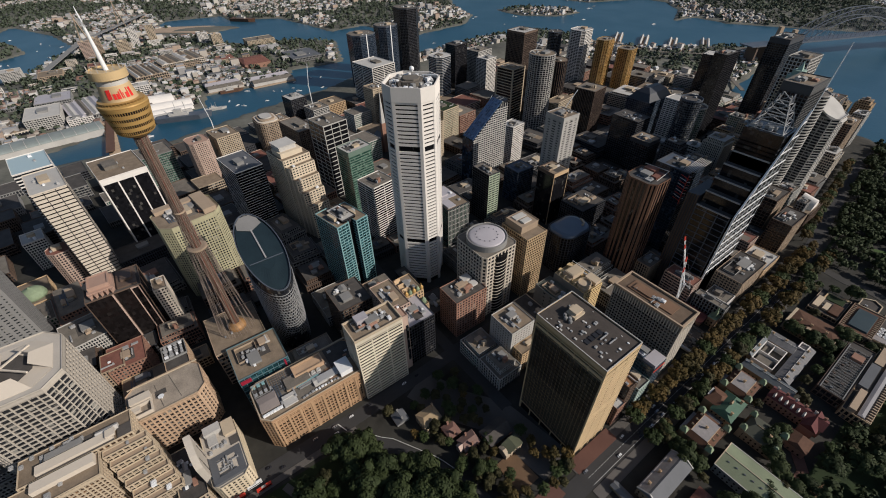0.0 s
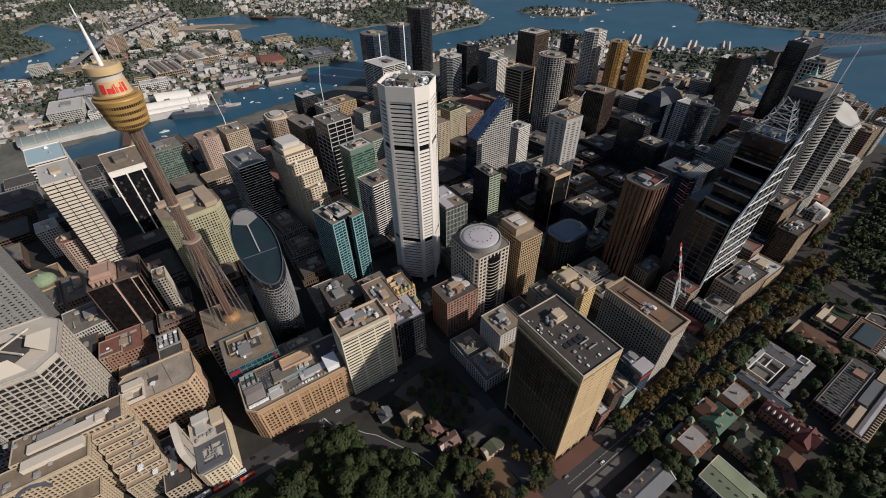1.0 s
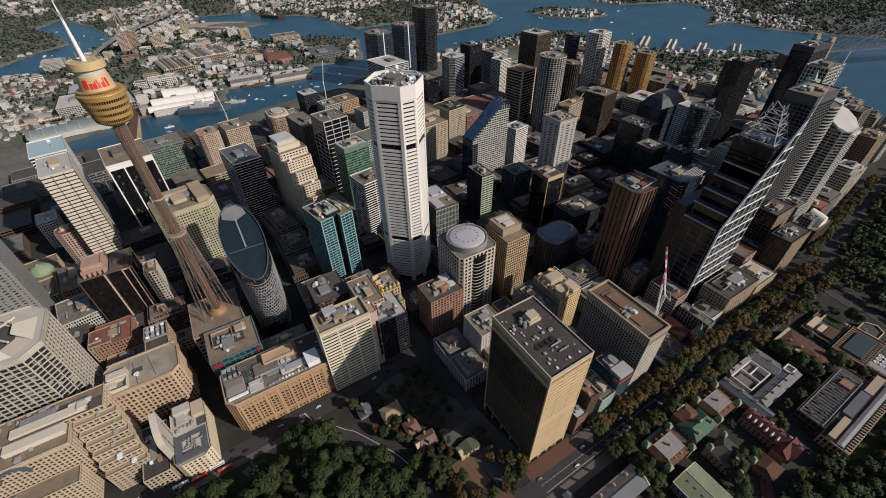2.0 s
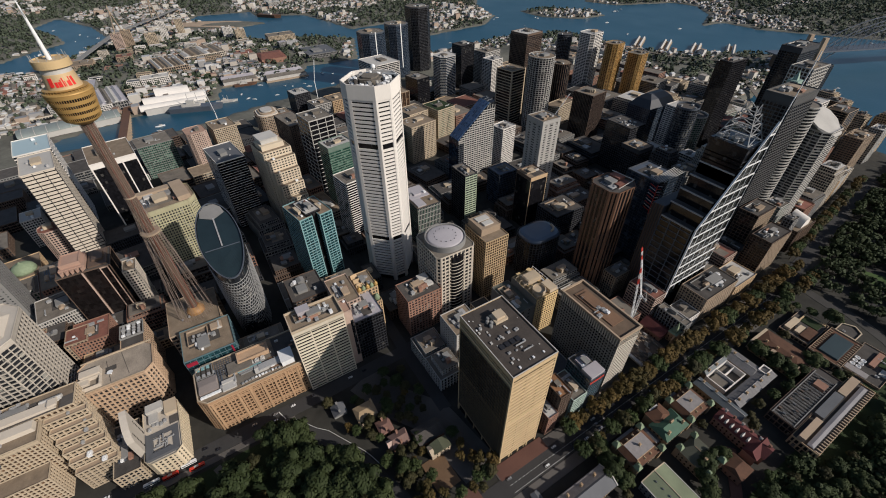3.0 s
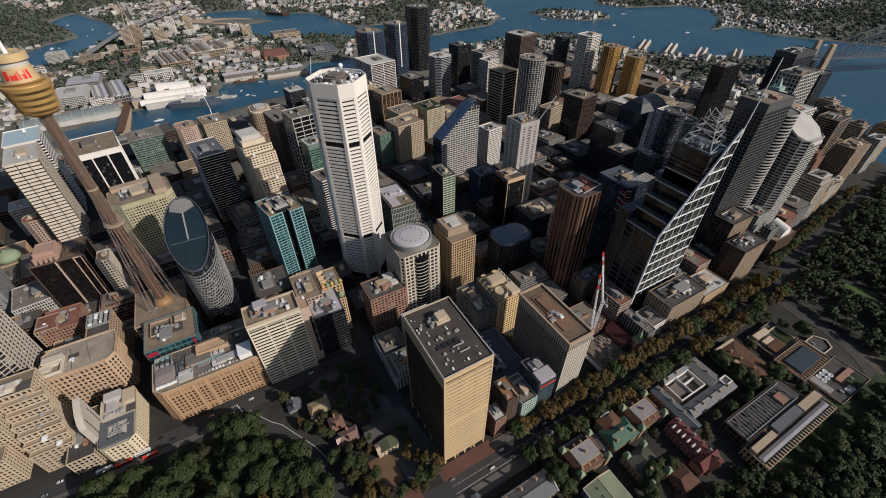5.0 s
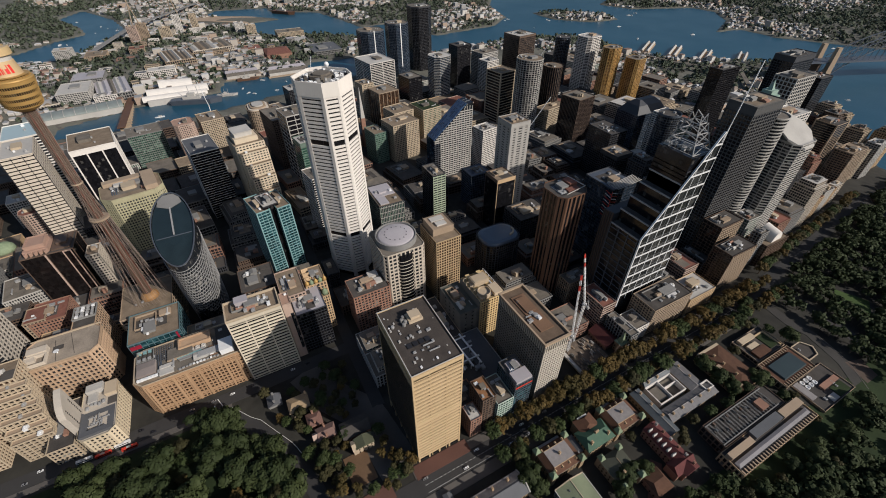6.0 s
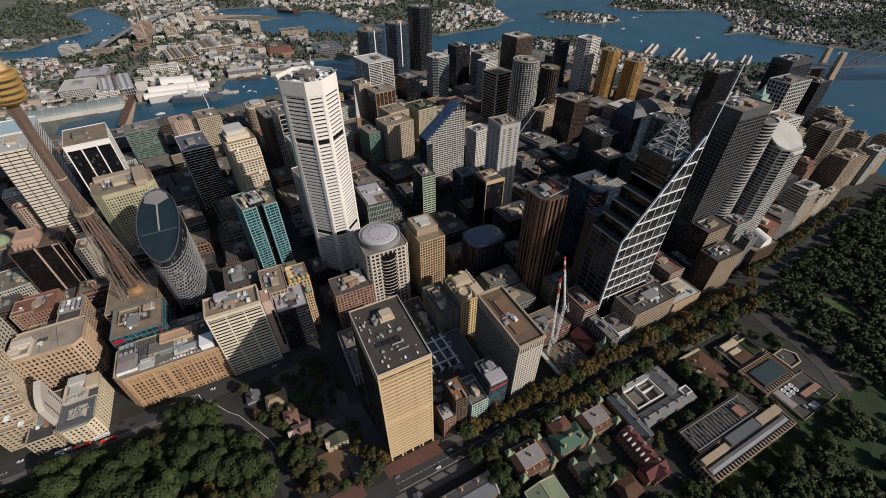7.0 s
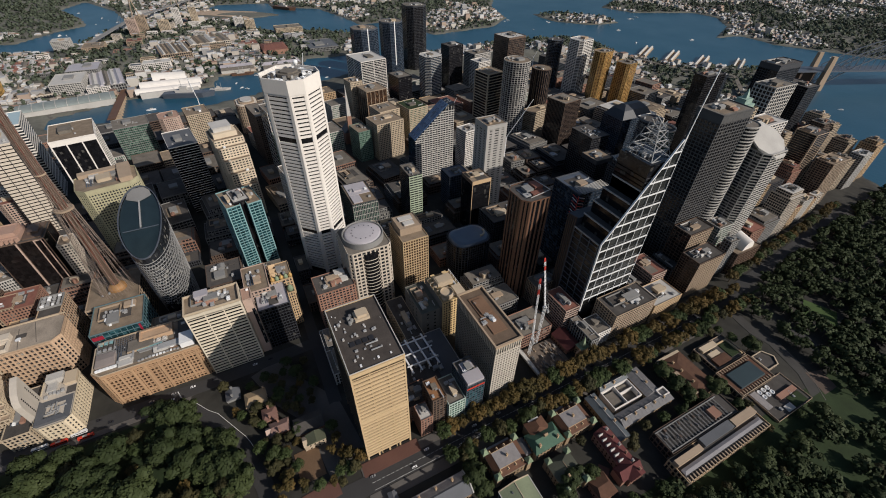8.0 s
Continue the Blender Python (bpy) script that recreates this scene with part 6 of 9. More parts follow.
    a, h, r = tower("round_grid_tower", "round tower wrapped in a pale square grid", -616, -564, 646, 698, 132, LIGHT, G_DARK, ROOF_TAN, floor=3.9, bay=4.2, band=0.7, pier=0.55, depth=1.0, round_=True, units=6)
    tower("dark_drum_tower", "dark brown drum tower with fine uprights", -648, -606, 746, 788, 97, BROWN, G_BLACK, ROOF_TAN, floor=3.6, bay=3.6, band=0, pier=0.5, round_=True, units=4)
    tower("tall_dark_tower", "tall dark tower with tan corner and white crown boxes", -738, -690, 712, 762, 146, BROWN, G_BLACK, LIGHT, floor=3.6, bay=3.6, band=0.5, pier=0.9, rot=9, units=12, crown=3)
    tower("serrated_tower", "dark tower with serrated cream balcony edge", -676, -632, 630, 672, 97, CREAM, G_BLACK, ROOF_TAN, floor=5.6, bay=40, band=1.6, pier=3.0, depth=2.2, rot=9, units=5)
    tower("pale_tower", "pale office tower with window bands", -925, -880, 745, 800, 66, LIGHT, G_DARK, ROOF_GREY, floor=3.6, bay=4, band=1.4, pier=0.8, rot=9, units=5)
    tower("white_tower", "white tower with stacked balconies", -852, -818, 722, 760, 64, WHITE, G_DARK, LIGHT, floor=3.4, bay=8, band=1.6, pier=0.8, rot=9, units=3)
    tower("black_tower", "black glass tower with small red roof sign", -918, -882, 672, 716, 92, BLACK, G_BLACK, ROOF_DARK, floor=3.7, bay=4, band=0.6, pier=0.5, rot=9, units=4)
    tower("banded_tower", "blue glass tower with white balcony bands", -886, -840, 590, 640, 84, LIGHT, G_BLUE, LIGHT, floor=3.6, bay=40, band=1.0, pier=0, cut=10, rot=9, units=4)
    tower("dark_block", "dark glass block with white corner wall", -848, -802, 500, 536, 60, BLACK, G_BLACK, ROOF_GREY, floor=3.7, bay=40, band=0.3, pier=0, rot=9, units=4, edge=4)
    tower("brown_tower", "brown tower with dark upright window strips", -790, -742, 404, 452, 60, TAN, G_BRONZE, ROOF_TAN, floor=3.6, bay=9, band=0, pier=1.0, depth=0.9, rot=9, units=5)
    tower("cream_slab", "cream slab with small square windows", -828, -794, 388, 416, 66, CREAM, G_DARK, ROOF_TAN, floor=3.8, bay=3.4, band=1.9, pier=1.8, rot=9, units=3)
    tower("white_banded_tower", "broad tower with thin white floor bands and red mark", -992, -912, 446, 514, 72, WHITE, G_DARK, LIGHT, floor=3.8, bay=36, band=1.1, pier=1.2, depth=0.8, rot=9, units=5)
    a, h, r = tower("quay_apartments", "rounded tan apartment block with stepped terraces", -892, -836, 158, 204, 34, TAN, G_DARK, ROOF_TAN, floor=3.2, bay=4, band=1.5, pier=0.9, poly=round_rect(56, 46, 16), units=4, plant=False, category="apartment tower")
    for q in range(3):
        part("terrace_ring", Mesh().prism(round_rect(50 - 10 * q, 40 - 9 * q, 13 - 2 * q), h + 2.4 * q, h + 2.4 * q + 2.2), (IVORY, TAN, LIGHT)[q], a)
    tower("quay_apartments", "dark apartment slab with tall white roof house", -990, -948, 258, 296, 30, DARK, G_BLACK, LIGHT, floor=3.3, bay=5, band=0.8, pier=0.7, units=4, rot=9, category="apartment tower")
    tower("quay_apartments", "cream apartment block with balcony bands", -948, -908, 196, 238, 6, IVORY, G_DARK, ROOF_TAN, floor=3.2, bay=8, band=1.6, pier=0.7, units=5, rot=9, category="apartment tower")
    tower("quay_apartments", "pale apartment block with small balconies", -935, -893, 286, 326, 16, LIGHT, G_DARK, ROOF_GREY, floor=3.2, bay=6, band=1.4, pier=0.8, units=5, rot=9, category="apartment tower")
    tower("sloping_white_block", "white office block with a raked roof", -388, -358, 806, 840, 70, WHITE, G_DARK, LIGHT, floor=3.6, bay=8, band=1.8, pier=1.2, units=0, plant=False)
    # harbour-side glass towers
    for x0, x1, y0, y1, top, lab in ((-1132, -1068, 494, 562, 106, "dark blue glass tower with pale crown plant"), (-1144, -1086, 582, 642, 114, "dark blue glass tower with white upright edge"), (-1168, -1104, 662, 724, 146, "tallest dark glass tower with fine fins")):
        a, h, r = tower("harbour_tower", lab, x0, x1, y0, y1, top, STEEL if top < 140 else DARK, G_BLUE if top < 140 else G_BLACK, ROOF_GREY, floor=3.9, bay=4.2, band=0.6, pier=0.25 if top < 140 else 0.4, cut=16, units=7, crown=2.5, group="harbour-side towers")
        w_ = (x1 - x0) / 2
        if top < 140:
            part("white_edge", Mesh().box(w_ - 0.8, w_ + 0.4, -1.2, 1.2, h * 0.2, h + 3), WHITE_METAL, a)
    a, h, r = tower("slim_dark_tower", "slim dark tower with white lit edge and roof", -497, -470, 1140, 1186, 74, DARK, G_BLACK, LIGHT, floor=3.7, bay=4, band=0.5, pier=0.4, rot=9, units=2, plant=False)
    part("white_edge", Mesh().box(13.4, 14.6, -23.6, -22.4, 0, h + 2), WHITE_METAL, a)
    tower("pale_slab", "pale slab tower with name board", -478, -448, 905, 945, 30, WHITE, G_DARK, LIGHT, floor=3.6, bay=8, band=2.2, pier=2.4, rot=9, units=2)


city_towers()


def ridge_towers():
    # Precast colour is lowered to hold the shade on the tower's south side.
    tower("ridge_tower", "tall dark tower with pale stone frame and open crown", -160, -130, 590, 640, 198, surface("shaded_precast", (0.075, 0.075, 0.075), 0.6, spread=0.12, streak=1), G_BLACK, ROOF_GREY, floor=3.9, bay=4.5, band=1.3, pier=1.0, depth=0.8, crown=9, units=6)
    a, h, r = tower("ribbed_tower", "slim round tower with curved pale balcony ribs", -155, -125, 642, 672, 176, LIGHT, G_DARK, ROOF_GREY, floor=3.9, bay=40, band=1.6, pier=0, depth=1.2, round_=True, units=2, plant=False)
    # Brown walls and dark roof paint in shade; tan stays on the lit front.
    a, h, r = tower("grid_block", "tan gridded block with its shaded sides painted dark", -127, -104, 586, 626, 66, BROWN, G_BLACK, ROOF_DARK, floor=4.2, bay=4.2, band=0.8, pier=0.6, depth=1.0, units=3)
    east_screen(a, 23, 40, h, 4.2, 4.2, 1.1, 1.0, TAN, "tan grid of the street front")
    a, h, r = tower("white_cap_tower", "pale ribbed tower with tilted white roof shield", -146, -108, 674, 716, 146, LIGHT, G_DARK, LIGHT, floor=3.7, bay=7.6, band=1.5, pier=0.8, depth=0.9, cut=7, units=0, plant=False)
    cap = Mesh()
    p = rect(42, 48, 15)
    cap.add([(x, y, h - 1 - x * 0.6 + 8) for x, y in p] + [(x, y, h + 1.2 - x * 0.6 + 8) for x, y in p], [tuple(range(7, -1, -1)), tuple(range(8, 16))] + [(i, (i + 1) % 8, 8 + (i + 1) % 8, 8 + i) for i in range(8)])
    part("roof_shield", cap, LIGHT, a, "tilted white roof shield")
    part("shield_props", Mesh().box(-16, -8, -18, 18, h - 2, h + 8).box(-8, 8, -16, 16, h - 2, h + 4), GREY, a)
    a, h, r = tower("stepped_crown_tower", "cream tower with stepped green copper crown", -194, -168, 700, 728, 172, CREAM, G_DARK, ROOF_TAN, floor=3.8, bay=4, band=1.5, pier=1.2, units=0, plant=False)
    part("copper_crown", Mesh().box(-9, 9, -10, 10, h, h + 5).box(-6, 6, -7, 7, h + 5, h + 11).prism(rect(6, 6), h + 11, h + 22, rect(0.4, 0.4)), surface("pale_verdigris", (0.24, 0.33, 0.28), 0.7, spread=0.2), a, "stepped green copper crown")
    tower("fan_tower", "white framed tower with sloping fan top", -190, -160, 735, 800, 146, WHITE, G_DARK, LIGHT, floor=3.8, bay=6.4, band=1.2, pier=1.4, depth=1.0, units=3)
    tower("grid_tower", "tall pale gridded tower", -232, -202, 822, 872, 172, LIGHT, G_BLACK, ROOF_GREY, floor=5.2, bay=5.4, band=1.6, pier=1.5, depth=0.9, units=4)
    tower("dark_office", "tall black glass tower behind the ridge", -366, -342, 890, 940, 140, BLACK, G_BLACK, ROOF_DARK, floor=3.8, bay=4, band=0.6, pier=0.4, units=4)
    tower("dark_office", "dark tower with brown top", -318, -272, 1085, 1125, 116, DARK, G_BLACK, ROOF_DARK, floor=3.8, bay=4, band=0.7, pier=0.5, units=4)
    tower("dark_office", "broad dark tower with plain top storey", -318, -284, 982, 1046, 162, DARK, G_BLACK, ROOF_DARK, floor=3.8, bay=4, band=0.8, pier=0.6, crown=8, units=4)
    tower("hotel_tower", "dark hotel tower with tan edge wall", -190, -160, 915, 950, 103, TAN, G_BLACK, ROOF_DARK, floor=3.4, bay=30, band=0.5, pier=2.0, units=6, category="hotel")
    tower("hotel_tower", "tan tower with cantilevered roof rims", -158, -132, 952, 998, 60, TAN, G_DARK, ROOF_TAN, floor=3.4, bay=4, band=1.4, pier=1.0, units=4, category="hotel")
    tower("hotel_tower", "grey tower with curved white roof edge", -162, -142, 1090, 1120, 40, LIGHT, G_DARK, LIGHT, floor=3.4, bay=4, band=1.4, pier=1.0, units=2, category="hotel")
    # Again the unlit sides and roof are coloured dark, the sunny front tan.
    a, h, r = tower("tan_grid_tower", "slim tan gridded tower beside the trees, shaded sides painted dark", -98, -75, 573, 618, 50, BROWN, G_BLACK, ROOF_DARK, floor=3.4, bay=3.2, band=1.0, pier=0.6, depth=0.8, units=5)
    east_screen(a, 23, 45, h, 3.4, 3.2, 1.2, 1.0, TAN, "tan grid of the street front")
    tower("deco_block", "tan stone block with stepped roof and balconies", -96, -67, 444, 502, 35, TAN, G_DARK, ROOF_DARK, floor=3.5, bay=3.4, band=1.7, pier=1.2, units=10, category="office block", hero=True)
    tower("white_terrace", "narrow white terrace block", -90, -67, 424, 443, 18, WHITE, G_DARK, ROOF_GREY, floor=3.5, bay=3, band=1.8, pier=1.5, units=4, category="office block")
    tower("stone_terrace", "stone corner block with pale roof", -95, -66, 505, 548, 22, SAND, G_DARK, LIGHT, floor=3.5, bay=3.2, band=1.8, pier=1.5, units=6, category="office block")
    a, h, r = tower("shell_roof_block", "brown block with a white shell roof", -104, -78, 662, 708, 28, BROWN, G_BRONZE, ROOF_TAN, floor=3.6, bay=3.2, band=1.2, pier=0.9, units=2, plant=False, category="office block")
    sh = Mesh()
    n = 16
    for i in range(n):
        a0, a1 = math.pi * i / n, math.pi * (i + 1) / n
        q = [(x, 10 * math.cos(t), h + 17 * math.sin(t) * (1 - 0.25 * k)) for k, x in enumerate((-8, 10)) for t in (a0, a1)]
        sh.add(q, [(0, 1, 3, 2)])
        sh.add([(x, y * 0.96, z - 0.6) for x, y, z in q], [(2, 3, 1, 0)])
    sh.add([(10, 10 * math.cos(math.pi * i / n), h + 12.5 * math.sin(math.pi * i / n)) for i in range(n + 1)], [tuple(range(n + 1))])
    part("shell_roof", sh, WHITE, a, "white half-shell roof")


ridge_towers()


# ---- old low buildings east of the ridge street and on the square ----
def hall(name, label, x0, x1, y0, y1, eaves, ridge, wall=SAND, roof=ROOF_SLATE, along="x", hip=4.0, category="building", windows=True, chimneys=0, rot=0.0):
    g = ground((x0 + x1) / 2, (y0 + y1) / 2)
    FOOT.append((x0, x1, y0, y1))
    cx, cy = (x0 + x1) / 2, (y0 + y1) / 2
    a, b = (x1 - x0) / 2, (y1 - y0) / 2
    at = thing(name, label, category, pose(cx, cy, g, 0, 0, rot))
    part("wall", Mesh().box(-a, a, -b, b, -4, eaves), wall, at)
    part("roof", Mesh().gable(-a - 0.6, a + 0.6, -b - 0.6, b + 0.6, eaves, ridge, along, hip), roof, at)
    part("cornice", Mesh().box(-a - 0.35, a + 0.35, -b - 0.35, b + 0.35, eaves - 0.7, eaves - 0.02), wall, at)
    if windows:
        pane = Mesh().box(-0.6, 0.6, -0.12, 0.12, 0, 1.9)
        pm = pane.data("window", G_BLACK)
        for k in range(int(eaves // 4.2)):
            for side in (1, -1):
                for i in range(int(2 * a // 3.6)):
                    part("window", pm, None, at, at=pose(-a + 2 + i * 3.6, side * (b + 0.02), 1.2 + k * 4.2))
                for i in range(int(2 * b // 3.6)):
                    part("window", pm, None, at, at=pose(side * (a + 0.02), -b + 2 + i * 3.6, 1.2 + k * 4.2, 0, 0, 90))
    for i in range(chimneys):
        x = -a * 0.8 + 1.6 * a * i / max(1, chimneys - 1)
        part("chimney", Mesh().box(x - 0.6, x + 0.6, -0.8, 0.8, eaves, ridge + 2.2).box(x - 0.8, x + 0.8, -1.0, 1.0, ridge + 2.2, ridge + 2.6), wall, at)
    return at, eaves, ridge


# Sandstone with the shade on these low walls mixed into its colour.
SHADED_STONE = surface("weathered_sandstone", (0.27, 0.195, 0.12), 0.9, spread=0.25, streak=1)


def turret(parent, x, y, z, s=1.0):
    t = part("turret", Mesh().box(x - 2.4 * s, x + 2.4 * s, y - 2.4 * s, y + 2.4 * s, -2, z), SHADED_STONE, parent)
    part("turret_roof", Mesh().prism([(x - 3.3 * s, y - 3.3 * s), (x + 3.3 * s, y - 3.3 * s), (x + 3.3 * s, y + 3.3 * s), (x - 3.3 * s, y + 3.3 * s)], z, z + 5.6 * s,
                                   [(x - 0.8, y - 0.8), (x + 0.8, y - 0.8), (x + 0.8, y + 0.8), (x - 0.8, y + 0.8)]), COPPER, t, "green copper turret roof")


MINT_ROOF = surface("blue_grey_metal_roof", (0.085, 0.097, 0.105), 0.6, spread=0.2, big=0.15)
MOSS_ROOF = surface("dull_green_roof", (0.05, 0.10, 0.065), 0.75, spread=0.25, big=0.2)
WINE_ROOF = surface("wine_red_roof", (0.10, 0.03, 0.028), 0.85, spread=0.25, big=0.2)
RUST_ROOF = surface("rust_brown_roof", (0.10, 0.05, 0.03), 0.9, spread=0.3, big=0.2)
LEAD_ROOF = surface("grey_lead_roof", (0.135, 0.13, 0.13), 0.6, spread=0.3, big=0.3)
OLIVE_ROOF = surface("dull_olive_roof", (0.06, 0.062, 0.045), 0.85, spread=0.25)
TOP_DECK = surface("pale_lead_deck", (0.25, 0.23, 0.22), 0.7, spread=0.25, big=0.3)


def mansard(parent, a, b, z0, z1, draw, material, deck=TOP_DECK):
    """Sloped slate sides round a flat lead deck, with ridge rolls and dormers."""
    part("mansard_roof", Mesh().prism(rect(2 * a + 1, 2 * b + 1), z0, z1, rect(2 * (a - draw), 2 * (b - draw))), material, parent)
    part("roof_deck", Mesh().prism(rect(2 * (a - draw) - 0.4, 2 * (b - draw) - 0.4), z1, z1 + 0.25), deck, parent, "pale flat roof deck")
    for sx in (-1, 1):
        part("ridge_roll", Mesh().beam((sx * (a - draw), -b + draw, z1 + 0.1), (sx * (a - draw), b - draw, z1 + 0.1), 0.4), SAND, parent)
        for k in range(int(2 * b / 7)):
            y = -b + 4 + k * 7
            part("dormer", Mesh().box(sx * (a - draw * 0.6) - 0.9, sx * (a - draw * 0.6) + 0.9, y - 0.8, y + 0.8, z0, z0 + 2.2).gable(sx * (a - draw * 0.6) - 1.1, sx * (a - draw * 0.6) + 1.1, y - 1, y + 1, z0 + 2.2, z0 + 3.2, "x", 0), SAND, parent)


def chimney_stack(parent, x, y, z0, z1, material=SAND):
    c = part("chimney", Mesh().box(x - 0.9, x + 0.9, y - 0.6, y + 0.6, z0, z1).box(x - 1.1, x + 1.1, y - 0.8, y + 0.8, z1, z1 + 0.4), material, parent)
    part("chimney_pot", Mesh().lathe([(0.22, z1 + 0.4), (0.18, z1 + 1.1)], 8, x - 0.4, y).lathe([(0.22, z1 + 0.4), (0.18, z1 + 1.1)], 8, x + 0.4, y), BRICK, c)


def hospital():
    for x0, x1, y0, y1 in ((-20, 2, 258, 288), (-22, 0, 329, 358)):
        a, e, r = hall("hospital_wing", "sandstone hospital wing with slate mansard, lead deck and green turrets", x0, x1, y0, y1, 12, 12.4, SHADED_STONE, ROOF_SLATE, "y", 2)
        w, d = (x1 - x0) / 2, (y1 - y0) / 2
        mansard(a, w, d, 12.4, 15.4, 4.2, RUST_ROOF)
        for sx in (1, -1):
            for sy in (1, -1):
                turret(a, sx * (w - 0.5), sy * (d - 0.5), 14.5, 0.85)
        part("verandah", Mesh().box(-w - 3, -w - 0.1, -d + 4, d - 4, -2, 9), BRICK, a)
        part("verandah_roof", Mesh().box(-w - 3.4, -w - 0.1, -d + 3.6, d - 3.6, 9, 9.4), TOP_DECK, a)
        chimney_stack(a, 0, 0, 15, 18)
    a, e, r = hall("hospital_centre", "sandstone hospital centre with green roof and brown gabled front", -16, 1, 296, 325, 13, 18, SHADED_STONE, MOSS_ROOF, "y", 5)
    part("front_wall", Mesh().box(-17, -8.6, -9, 9, -4, 14), SHADED_STONE, a)
    part("front_roof", Mesh().gable(-17.6, -4, -9.6, 9.6, 14, 18.6, "x", 4), RUST_ROOF, a, "rust-brown hipped front roof")
    part("front_deck", Mesh().box(-17.2, -14, -5, 5, 14, 16), LIGHT, a)
    part("lantern", Mesh().box(-1, 1, -1.6, 1.6, r - 1.0, r + 2.0).gable(-1.2, 1.2, -1.8, 1.8, r + 2, r + 3, "y", 0), SHADED_STONE, a)
    chimney_stack(a, 5, 9, 13, 19)
    chimney_stack(a, 5, -9, 13, 19)
    hall("hospital_link", "low brick link with dark roof between hospital wings", -18, -4, 289, 295.5, 8, 10, BRICK, ROOF_SLATE, "x", 2)
    a, e, r = hall("rear_wing", "sandstone rear hospital wing with dull olive roof and green turrets", 9, 33, 300, 322, 11, 15, SHADED_STONE, OLIVE_ROOF, "x", 6)
    for sx in (1, -1):
        for sy in (1, -1):
            turret(a, sx * 12, sy * 9.5, 13, 0.8)
    part("ridge_roll", Mesh().beam((-6, 0, 15.1), (6, 0, 15.1), 0.4), SHADED_STONE, a)
    chimney_stack(a, 5, -3, 12, 17)
    a, e, r = hall("red_wing", "red brick ward block with wine-red gabled roof", 8, 50, 352, 367, 10, 15, BRICK, WINE_ROOF, "x", 0)
    part("cross_gable", Mesh().gable(7, 19, -14, 8.2, 9.6, 15.4, "y", 0), WINE_ROOF, a, "wine-red cross gable")
    part("gable_wall", Mesh().box(7.6, 18.4, -13.4, -7.5, -4, 9.6), BRICK, a)
    for k in range(6):
        part("dormer", Mesh().box(-18 + k * 4.6, -16.4 + k * 4.6, -6.4, -3, 10.4, 13).gable(-18.2 + k * 4.6, -16.2 + k * 4.6, -6.6, -2, 13, 14.2, "y", 0), LIGHT, a)
        chimney_stack(a, -18 + k * 7.2, 2.5, 12, 16.5, BRICK if k % 2 else LIGHT)
    hall("red_wing", "red brick annexe with brown roof beside the drive", 34, 50, 322, 338, 8, 11, BRICK, RUST_ROOF, "y", 3)
    a, e, r = hall("glass_hall", "long hall with pale green glazed roof", 10, 68, 254, 281, 11, 14.5, GREY, surface("green_glazed_roof", (0.20, 0.225, 0.14), 0.4, spread=0.25), "x", 0)
    part("ridge_roll", Mesh().beam((-29, 0, 14.6), (29, 0, 14.6), 0.5), CREAM, a)
    for sx in (-1, 1):
        part("gable_coping", Mesh().beam((sx * 29.3, -13.8, 11.1), (sx * 29.3, 0, 14.9), 0.7).beam((sx * 29.3, 0, 14.9), (sx * 29.3, 13.8, 11.1), 0.7), CREAM, a)
    part("side_gutter", Mesh().beam((-29.4, -13.9, 11.0), (29.4, -13.9, 11.0), 0.6).beam((-29.4, 13.9, 11.0), (29.4, 13.9, 11.0), 0.6), LIGHT, a)
    for k in range(9):
        part("roof_vent", Mesh().box(-24 + 6 * k, -22.6 + 6 * k, -5.6, -4.6, 12.6, 13.8), ROOF_SLATE, a)
    a, e, r = hall("barracks", "old barracks with sandstone trim and dark shingle roof", -16, 1, 190, 236, 11, 16, SHADED_STONE, ROOF_SLATE, "y", 0, chimneys=0)
    for sy in (-23.4, 23.4):
        part("gable_coping", Mesh().beam((-9.2, sy, 11), (0, sy, 16.5), 0.9).beam((0, sy, 16.5), (9.2, sy, 11), 0.9), LIGHT, a)
    # West slope is covered in a paler tone than the east slope.
    part("roof_sheeting", Mesh().prism([(-8.6, -22), (-4.6, -22), (-4.6, 22), (-8.6, 22)], 11.5, 11.9, [(-8.4, -22), (-4.4, -22), (-4.4, 22), (-8.4, 22)]).add([(-9, -22.6, 11.25), (-1.5, -22.6, 15.75), (-1.5, 22.6, 15.75), (-9, 22.6, 11.25), (-9, -22.6, 11.0), (-1.5, -22.6, 15.5), (-1.5, 22.6, 15.5), (-9, 22.6, 11.0)], [(0, 1, 2, 3), (7, 6, 5, 4), (0, 4, 5, 1), (1, 5, 6, 2), (2, 6, 7, 3), (3, 7, 4, 0)]), TOP_DECK, a, "paler layer on one roof slope")
    for k in range(3):
        chimney_stack(a, -5, -16 + 14 * k, 12, 16.8)
    hall("barracks_wall", "low perimeter range with lead roof", -30, 26, 178, 184, 4, 5.5, SHADED_STONE, ROOF_SLATE, "x", 1)
    hall("barracks_range", "low perimeter range with terracotta roof", 12, 24, 186, 232, 5, 8, SHADED_STONE, ROOF_RED, "y", 2)


hospital()


